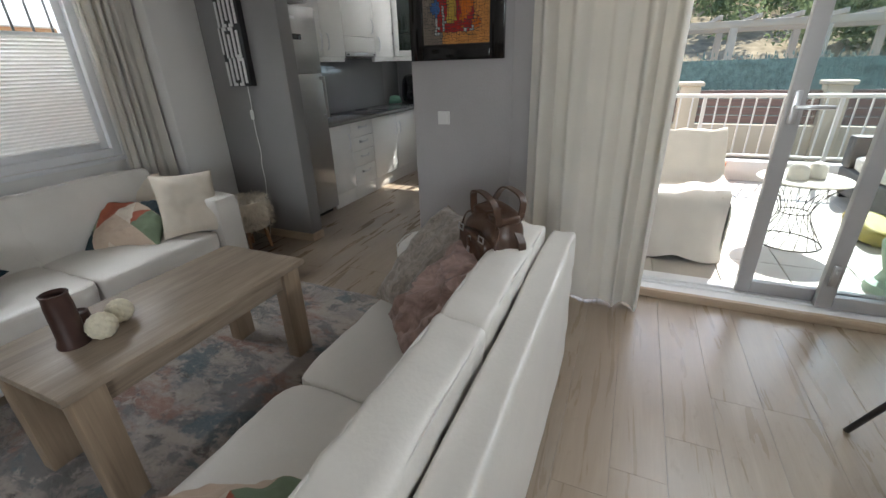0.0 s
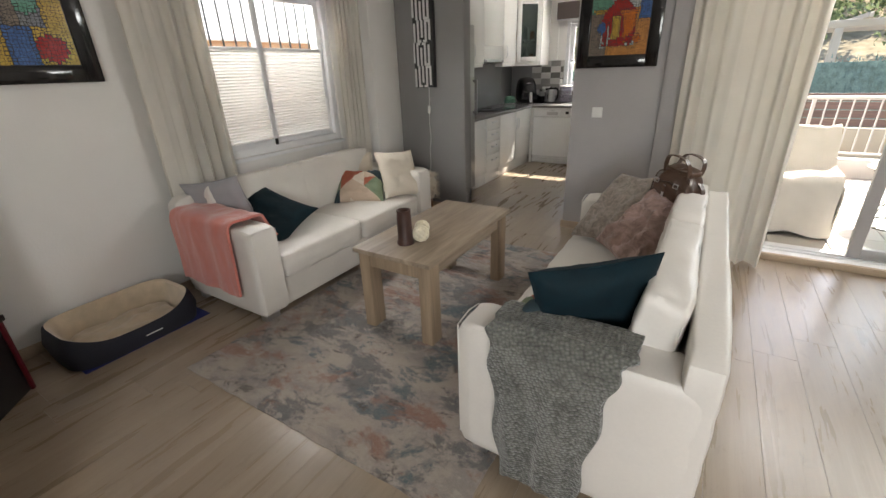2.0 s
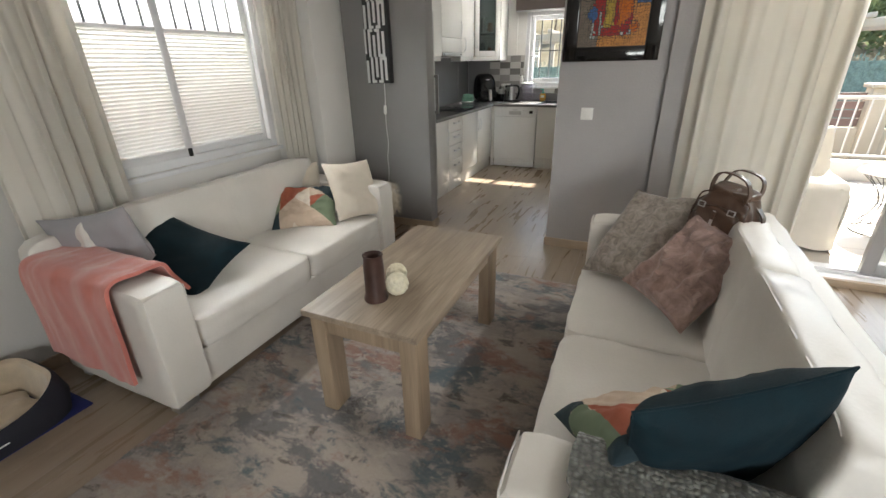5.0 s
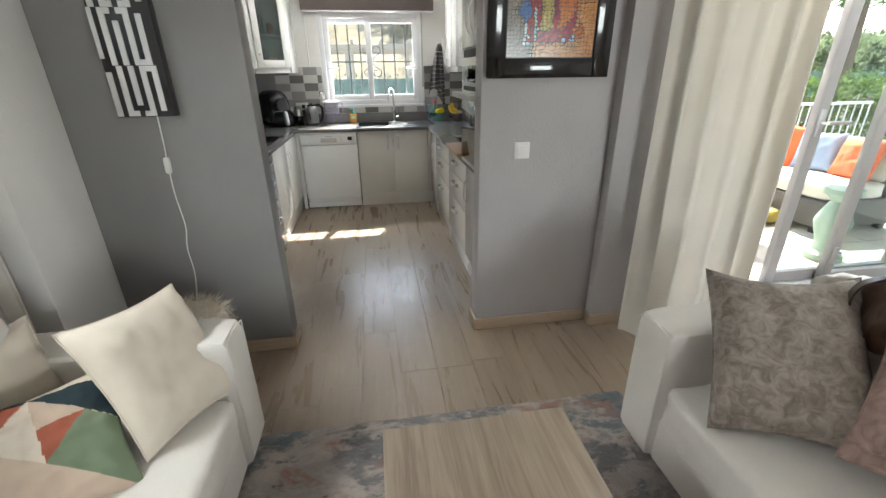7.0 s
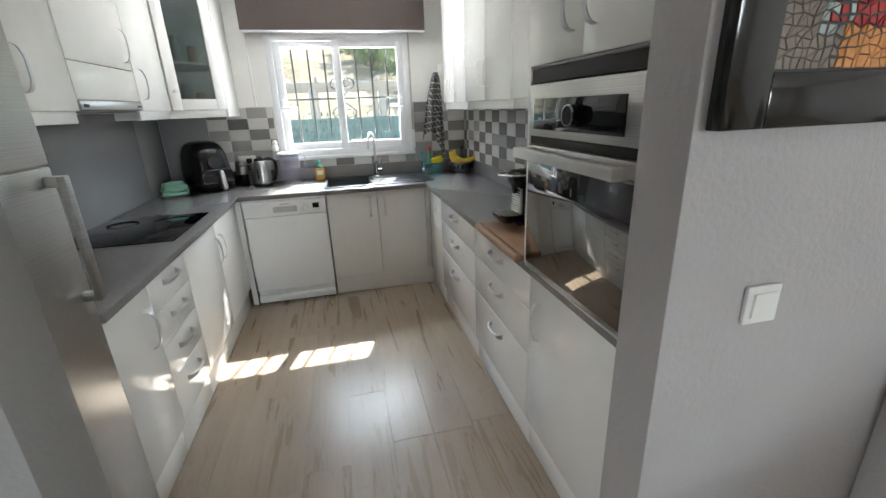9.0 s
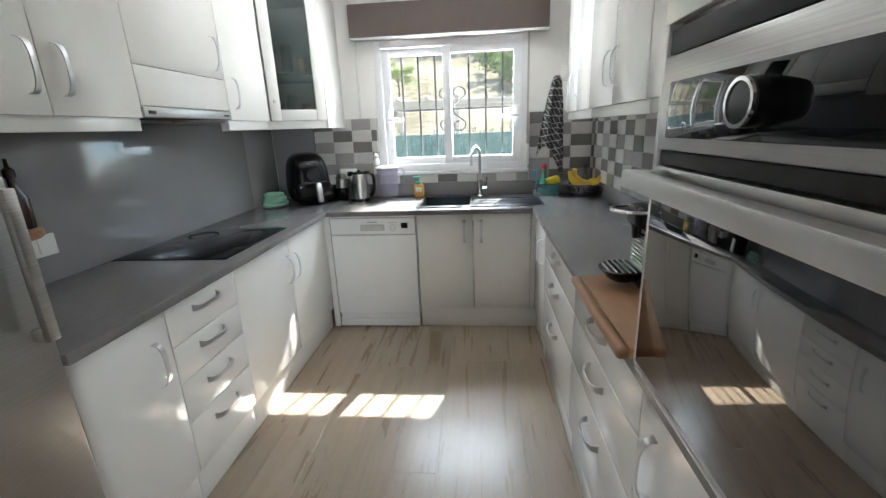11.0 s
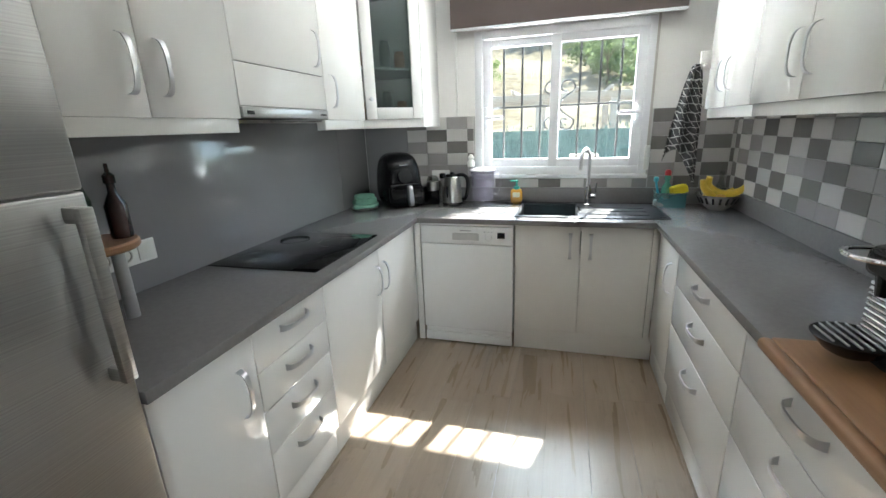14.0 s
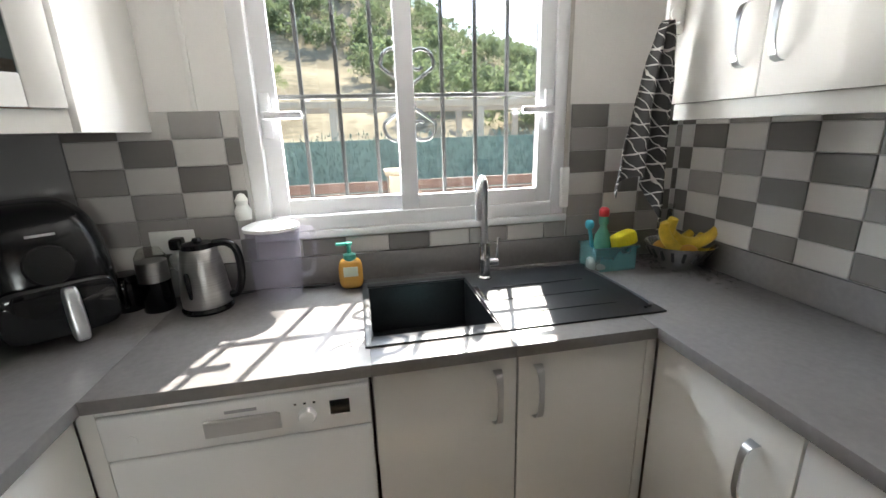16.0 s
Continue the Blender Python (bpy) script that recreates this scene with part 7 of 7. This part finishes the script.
# water filter jug
jg = thing("filter_jug", pose(-2.262, 6.085, WT), "clear lilac water filter jug with a white lid", "jug")
M_JUG = mat("lilac_plastic", (0.74, 0.70, 0.88), 0.15, vary=0.02)
M_JUG.node_tree.nodes["Principled BSDF"].inputs["Alpha"].default_value = 0.11
jb = lathe([(0, 0.002), (0.072, 0.002), (0.078, 0.02), (0.088, 0.24), (0.085, 0.24), (0.075, 0.022), (0, 0.008)], 32)
part("jug", jb, M_JUG, jg)
part("funnel", lathe([(0.084, 0.235), (0.082, 0.135), (0.03, 0.12), (0.03, 0.06), (0, 0.058)], 28), M_JUG, jg)
part("lid", join(lathe([(0, 0.24), (0.09, 0.24), (0.09, 0.25), (0.07, 0.258), (0, 0.262)], 32)), M_PLASTW, jg)
part("handle", tube(smooth_line([(0.075, 0.0, 0.235), (0.125, 0, 0.225), (0.13, 0, 0.16), (0.115, 0, 0.08), (0.08, 0, 0.07)], 6), 0.010, 8), M_JUG, jg)
fig = solid("figurine", join(lathe([(0, 0), (0.026, 0), (0.028, 0.03), (0.018, 0.05), (0.022, 0.065), (0.012, 0.085), (0, 0.09)], 16)), M_PLASTW, "small white ornament on the window ledge", "ornament", pose(-2.36, 6.155, 1.137))
# soap dispenser
sp = thing("soap_dispenser", pose(-2.018, 6.10, WT), "soap bottle with amber soap and a green pump", "soap dispenser")
part("bottle", moved(puffy(0.085, 0.055, 0.11, e=4, n=8, wrinkle=0), pose(0, 0, 0)), mat("amber_soap", (0.62, 0.33, 0.06), 0.15, vary=0.1, coat=0.4), sp)
part("label", box(-0.025, 0.025, -0.030, -0.0265, 0.05, 0.085, 0.001), mat("soap_label", (0.62, 0.66, 0.50), 0.4), sp)
part("pump", join(lathe([(0, 0.105), (0.022, 0.105), (0.022, 0.125), (0.008, 0.13), (0.007, 0.155), (0.012, 0.158), (0.012, 0.168), (0, 0.17)], 18), moved(box(-0.045, 0.0, -0.006, 0.006, 0.158, 0.168, 0.003), pose(0, 0, 0))), mat("pump_green", (0.05, 0.36, 0.27), 0.35), sp, "green pump head")
# cable on the worktop
solid("cable", tube(smooth_line([(-2.42, 6.13, WT + 0.005), (-2.3, 6.15, WT + 0.005), (-2.17, 6.13, WT + 0.005), (-2.08, 6.14, WT + 0.005)], 6), 0.004, 6), M_BLACK, "black appliance cable along the upstand", "cable")

# tub with washing-up things
tb_ = thing("washing_up_tub", pose(-1.03, 6.06, WT), "clear green plastic tub with washing-up things", "tub")
M_TUB = mat("green_tub_plastic", (0.16, 0.36, 0.38), 0.2, vary=0.05)
M_TUB.node_tree.nodes["Principled BSDF"].inputs["Alpha"].default_value = 0.55
for nm, bx in (("side", (-0.085, -0.082, -0.057, 0.057, 0.004, 0.092)), ("side", (0.082, 0.085, -0.057, 0.057, 0.004, 0.092)), ("side", (-0.085, 0.085, -0.060, -0.057, 0.004, 0.092)), ("side", (-0.085, 0.085, 0.057, 0.060, 0.004, 0.092)), ("bottom", (-0.085, 0.085, -0.06, 0.06, 0, 0.004)), ("rim", (-0.092, 0.092, -0.068, -0.0605, 0.088, 0.097)), ("rim", (-0.092, 0.092, 0.0605, 0.068, 0.088, 0.097))):
    part(nm, box(*bx, 0.0012, 1), M_TUB, tb_)
solid("scourer", moved(puffy(0.10, 0.06, 0.05, e=4, n=7, seed=4, wrinkle=0.006), pose(0, 0, 0)), mat("grey_scourer", (0.22, 0.26, 0.25), 0.9, vary=0.2, bump=0.6, bscale=200), "grey scourer lying in the tub", "scourer", pose(-1.075, 6.035, WT + 0.0045))
wub = solid("washing_up_bottle", moved(lathe([(0, 0), (0.03, 0), (0.032, 0.01), (0.03, 0.12), (0.014, 0.15), (0.013, 0.165), (0.018, 0.167), (0.018, 0.195), (0, 0.197)], 18), pose(0, 0, 0)), [mat("bottle_green", (0.10, 0.30, 0.22), 0.2)], "green washing-up bottle in the tub", "bottle", pose(-1.05, 6.07, WT + 0.006))
part("cap", lathe([(0, 0.197), (0.019, 0.197), (0.019, 0.222), (0.01, 0.232), (0, 0.233)], 16), mat("red_cap", (0.5, 0.02, 0.03), 0.3), wub, "red cap")
solid("dish_brush", join(tube([(0, 0, 0), (-0.035, 0, 0.16)], 0.007, 8), moved(puffy(0.03, 0.03, 0.035, e=3, n=5), pose(-0.037, 0, 0.155))), mat("brush_blue", (0.05, 0.35, 0.45), 0.4), "turquoise dish brush in the tub", "brush", pose(-1.085, 6.05, WT + 0.006))
solid("sponge", moved(puffy(0.10, 0.045, 0.055, e=7, n=6), pose(0, 0, 0)), mat("yellow_sponge", (0.75, 0.62, 0.02), 0.95, bump=0.9, bscale=120), "yellow sponge on the tub", "sponge", pose(-0.985, 6.025, WT + 0.092, 0, -14, 12))
# fruit bowl with bananas
fbw = thing("fruit_bowl", pose(-0.775, 5.985, WT), "pierced steel fruit bowl", "bowl")
part("bowl", lathe([(0, 0.0), (0.045, 0.0), (0.05, 0.006), (0.09, 0.035), (0.125, 0.095), (0.128, 0.098), (0.122, 0.098), (0.086, 0.039), (0.045, 0.012), (0, 0.01)], 36), M_CHROME, fbw)
for k in range(18):
    a = 2 * math.pi * k / 18
    part("slot", moved(box(-0.006, 0.006, -0.003, 0.003, -0.022, 0.022, 0.002, 1), Matrix.Rotation(a, 4, "Z") @ pose(0.106, 0, 0.062, 0, 28, 0) @ pose(0, 0, 0, 0, 0, 90)), M_MATBLACK, fbw)
M_BAN = mat("banana_skin", (0.72, 0.50, 0.05), 0.45, vary=0.15, scale=30)


def banana(m, bend):
    pts = [(0.115 * math.sin(a), 0, 0.115 * (1 - math.cos(a)) * bend) for a in [(-1.2 + 2.4 * k / 14) for k in range(15)]]
    return solid("banana", tube(pts, 0.022, 10, taper=lambda t: 0.35 + 0.75 * math.sin(math.pi * (0.12 + 0.8 * t)) ** 0.6), M_BAN, "ripe yellow banana in the fruit bowl", "banana", m, "bananas")


banana(pose(-0.80, 5.965, WT + 0.085, 0, 18, 8), 1.0)
banana(pose(-0.76, 5.96, WT + 0.10, 0, 8, -6), 1.0)
banana(pose(-0.80, 6.00, WT + 0.098, 20, 24, 30), 1.0)
for x, y, c in ((-0.74, 6.0, (0.35, 0.20, 0.03)), (-0.82, 6.02, (0.45, 0.24, 0.03)), (-0.78, 5.93, (0.55, 0.26, 0.03))):
    solid("orange", moved(puffy(0.07, 0.07, 0.068, e=2, n=8, wrinkle=0), pose(0, 0, 0)), mat("fruit_skin", c, 0.5, vary=0.1, bump=0.2), "round fruit in the bowl", "fruit", pose(x, y, WT + 0.035), "fruit in the bowl")
solid("bottle", lathe([(0, 0), (0.03, 0), (0.032, 0.01), (0.032, 0.11), (0.013, 0.16), (0.012, 0.21), (0.015, 0.212), (0.015, 0.225), (0, 0.225)], 20), glass_mat("clear_bottle", (0.82, 0.85, 0.84), 0.02), "small clear glass bottle in the corner", "bottle", pose(-0.735, 6.10, WT))

# tea towel on a hook
tw = thing("tea_towel", pose(-0.985, 5.905, 0), "black and white checked tea towel on a hook", "towel")


def check_mat():
    m = mat("checked_cotton", (0.03, 0.03, 0.032), 0.9, bump=0.3, bscale=250)
    nt, L = m.node_tree, m.node_tree.links
    b = nt.nodes["Principled BSDF"]
    co = nt.nodes.new("ShaderNodeTexCoord")
    outs = []
    for rot in (0, 90):
        mp = nt.nodes.new("ShaderNodeMapping")
        mp.inputs["Rotation"].default_value = (0, radians(rot * 0.72 + 28), 0)
        L.new(co.outputs["Object"], mp.inputs[0])
        w = nt.nodes.new("ShaderNodeTexWave")
        w.inputs["Scale"].default_value, w.inputs["Distortion"].default_value = (12.0, 7.0)[rot > 0], 5.0
        L.new(mp.outputs[0], w.inputs["Vector"])
        r = nt.nodes.new("ShaderNodeMapRange")
        r.inputs["From Min"].default_value, r.inputs["From Max"].default_value = 0.965, 0.985
        L.new(w.outputs["Fac"], r.inputs["Value"])
        outs.append(r.outputs[0])
    mx = nt.nodes.new("ShaderNodeMath")
    mx.operation = "MAXIMUM"
    L.new(outs[0], mx.inputs[0])
    L.new(outs[1], mx.inputs[1])
    c = nt.nodes.new("ShaderNodeMix")
    c.data_type = "RGBA"
    c.inputs["A"].default_value, c.inputs["B"].default_value = (0.045, 0.043, 0.043, 1), (0.55, 0.53, 0.50, 1)
    L.new(mx.outputs[0], c.inputs["Factor"])
    L.new(c.outputs["Result"], b.inputs["Base Color"])
    return m


def towel(u, v):
    w = 0.026 + 0.13 * (1 - v) ** 0.6
    z = 1.71 - 0.53 * (1 - v) - (0.06 if u > 0.6 else 0) * (1 - v) * (u - 0.6) * 3
    z += 0.07 * (1 - v) * math.sin(u * 5)
    y = -0.03 + 0.028 * math.sin(u * 14 + 1.5 * v) * (0.4 + 0.6 * (1 - v)) + 0.01 * noise.noise(Vector((u * 4, v * 5, 0)))
    return (-0.02 + (u - 0.5) * 2 * w * 0.62 - 0.035 * (1 - v), y, z)


part("cloth", sheet(towel, 60, 40, 0.003), check_mat(), tw)
part("hook", join(moved(lathe([(0, 0), (0.018, 0), (0.018, 0.006), (0, 0.008)], 18), pose(0.02, 0.0, 1.735, 90, 0, 0)), box(0.015, 0.025, -0.03, 0.0, 1.70, 1.71, 0.003)), M_PLASTW, tw)
part("hook_back", box(0.0, 0.055, 0.0, 0.02, 1.68, 1.78, 0.004), M_LACQ, tw)

# wooden board and coffee machine at the oven end of the worktop
solid("chopping_board", join(box(-1.20, -0.80, 3.668, 4.16, WT + 0.0005, WT + 0.030, 0.006, 3), box(-1.23, -1.198, 3.662, 4.16, WT + 0.0005, WT + 0.030, 0.012, 4)), M_BOARD, "oiled beech board lying on the worktop edge", "board")
cm = thing("coffee_machine", pose(-0.955, 4.075, WT + 0.031, 0, 0, -90), "black capsule coffee machine with a ribbed chrome front on a board", "coffee machine")
part("body", box(-0.06, 0.06, -0.085, 0.15, 0.012, 0.185, 0.014, 3), M_BLACK, cm)
part("head", moved(puffy(0.125, 0.27, 0.075, e=5, n=10, wrinkle=0), pose(0, 0.01, 0.18)), M_BLACK, cm)
part("front_panel", moved(box(-0.047, 0.047, -0.094, -0.083, 0.045, 0.172, 0.003), pose(0, 0, 0)), M_SATIN, cm, "chrome front panel")
for k in range(10):
    part("rib", moved(tube([(-0.048, -0.096, 0), (0.048, -0.096, 0)], 0.0045, 8), pose(0, 0, 0.052 + 0.0125 * k)), M_CHROME, cm)
part("loop_handle", tube(smooth_line([(-0.058, -0.02, 0.235), (-0.062, -0.12, 0.237), (-0.045, -0.165, 0.238), (0.0, -0.182, 0.238), (0.045, -0.165, 0.238), (0.062, -0.12, 0.237), (0.058, -0.02, 0.235)], 6), 0.0055, 8), M_CHROME, cm, "chrome loop handle")
part("spout", moved(lathe([(0, 0.15), (0.012, 0.15), (0.018, 0.195), (0, 0.195)], 14), pose(0, -0.105, 0)), M_BLACK, cm)
tray = part("drip_tray", moved(lathe([(0, 0), (0.03, 0), (0.05, 0.012), (0.074, 0.042), (0.07, 0.044), (0, 0.04)], 32), pose(0, -0.135, 0.012)), M_BLACK, cm)
for k in range(7):
    y = -0.054 + 0.018 * k
    hw = math.sqrt(0.066 ** 2 - y * y)
    part("grille_bar", box(-hw, hw, -0.135 + y - 0.002, -0.135 + y + 0.002, 0.055, 0.059, 0.001), M_SATIN, tray)
part("foot", box(-0.05, 0.05, -0.10, 0.14, 0, 0.012, 0.004), M_MATBLACK, cm)
mf = thing("milk_frother", pose(-1.02, 3.80, WT + 0.031, 0, 0, 150), "small steel milk frother jug with a grey handle", "jug")
part("base", lathe([(0, 0), (0.055, 0), (0.057, 0.006), (0.05, 0.022), (0, 0.024)], 28), M_MATBLACK, mf)
part("jug", lathe([(0, 0.024), (0.048, 0.024), (0.048, 0.05), (0.042, 0.12), (0.043, 0.135), (0, 0.136)], 32), M_CHROME, mf)
part("lid", lathe([(0, 0.135), (0.044, 0.135), (0.04, 0.155), (0, 0.158)], 28), M_MATBLACK, mf)
part("handle", bag_strap([(0.042, 0, 0.14), (0.08, 0, 0.14), (0.095, 0, 0.12), (0.092, 0, 0.06), (0.085, 0, 0.035)], 0.03, (0, 1, 0)), M_ALUG, mf, "grey plastic handle")

# sockets on the left splashback
so = thing("power_socket", pose(KX0 + 0.014, 4.13, 1.02), "white triple wall socket plate on the splashback", "socket")
part("plate", box(0, 0.008, -0.12, 0.12, -0.041, 0.041, 0.003), M_PLASTW, so)
for y in (-0.078, 0.0):
    part("socket", moved(lathe([(0.0, 0.002), (0.018, 0.002), (0.02, 0.009), (0.024, 0.009), (0.024, 0.0)], 24), pose(0.004, y, 0, 0, 90, 0)), mat("socket_inner", (0.55, 0.54, 0.50), 0.5), so)
part("switch", box(0.006, 0.013, 0.048, 0.108, -0.03, 0.03, 0.002), M_PLASTW, so)
s2 = thing("power_socket", pose(-2.60, KY - 0.014, 1.07), "white wall socket plate on the tiles", "socket")
part("plate", box(-0.07, 0.07, -0.008, 0.0, -0.04, 0.04, 0.003), M_PLASTW, s2)
part("plug", moved(puffy(0.04, 0.05, 0.04, e=5, n=5, wrinkle=0), pose(0.02, -0.03, -0.02)), M_BLACK, s2)

# round shelf on a metal foot beside the fridge
cs2 = thing("counter_stand", pose(-3.06, 3.93, WT), "round wooden stand on a grey metal foot", "stand")
part("disc", lathe([(0, 0.23), (0.125, 0.23), (0.13, 0.236), (0.13, 0.25), (0.125, 0.256), (0, 0.256)], 36), M_BOARD, cs2)
part("foot", moved(lathe([(0, 0), (0.02, 0), (0.018, 0.23), (0, 0.23)], 18), pose(0.04, 0.05, 0)), M_ALUG, cs2)
solid("bottle", lathe([(0, 0), (0.062, 0), (0.066, 0.012), (0.066, 0.12), (0.05, 0.18), (0.022, 0.21), (0.02, 0.24), (0.026, 0.243), (0.026, 0.255), (0, 0.255)], 26), glass_mat("green_glass", (0.62, 0.74, 0.66), 0.03), "large green glass bottle on the round stand", "bottle", pose(-3.07, 3.90, WT + 0.257))
solid("bottle", lathe([(0, 0), (0.028, 0), (0.03, 0.01), (0.03, 0.10), (0.011, 0.14), (0.011, 0.165), (0.016, 0.167), (0.016, 0.19), (0.006, 0.2), (0.005, 0.225), (0, 0.226)], 20), mat("dark_bottle", (0.03, 0.012, 0.01), 0.1), "small dark sauce bottle on the round stand", "bottle", pose(-3.02, 4.01, WT + 0.257))
# conduit on the wall beside the window
solid("conduit", box(-2.47, -2.455, KY - 0.014, KY - 0.001, 1.494, 2.44, 0.003), M_PLASTW, "thin white cable duct on the kitchen wall", "cable duct")

# ---- floor planks ----
plank_unit = mesh_of("plank", box(-0.5, 0.5, -0.5, 0.5, -1, 0, 0), M_FLOOR)


def lay_planks():
    rng = random.Random(2)
    pw, pl, g = 0.192, 1.285, 0.0012
    x = -3.27
    while x < 3.2:
        y = -3.1 - rng.random() * pl
        end = 6.19 if x + pw / 2 < -0.65 else 2.86
        while y < end:
            a, b = max(y, -3.1), min(y + pl, end)
            if b - a > 0.05:
                ob = new("plank", plank_unit)
                ob.parent = floor
                ob.matrix_local = pose(x + pw / 2, (a + b) / 2, 0) @ Matrix.Diagonal((pw - g, b - a - g, 0.009, 1))
            y += pl
        x += pw


lay_planks()
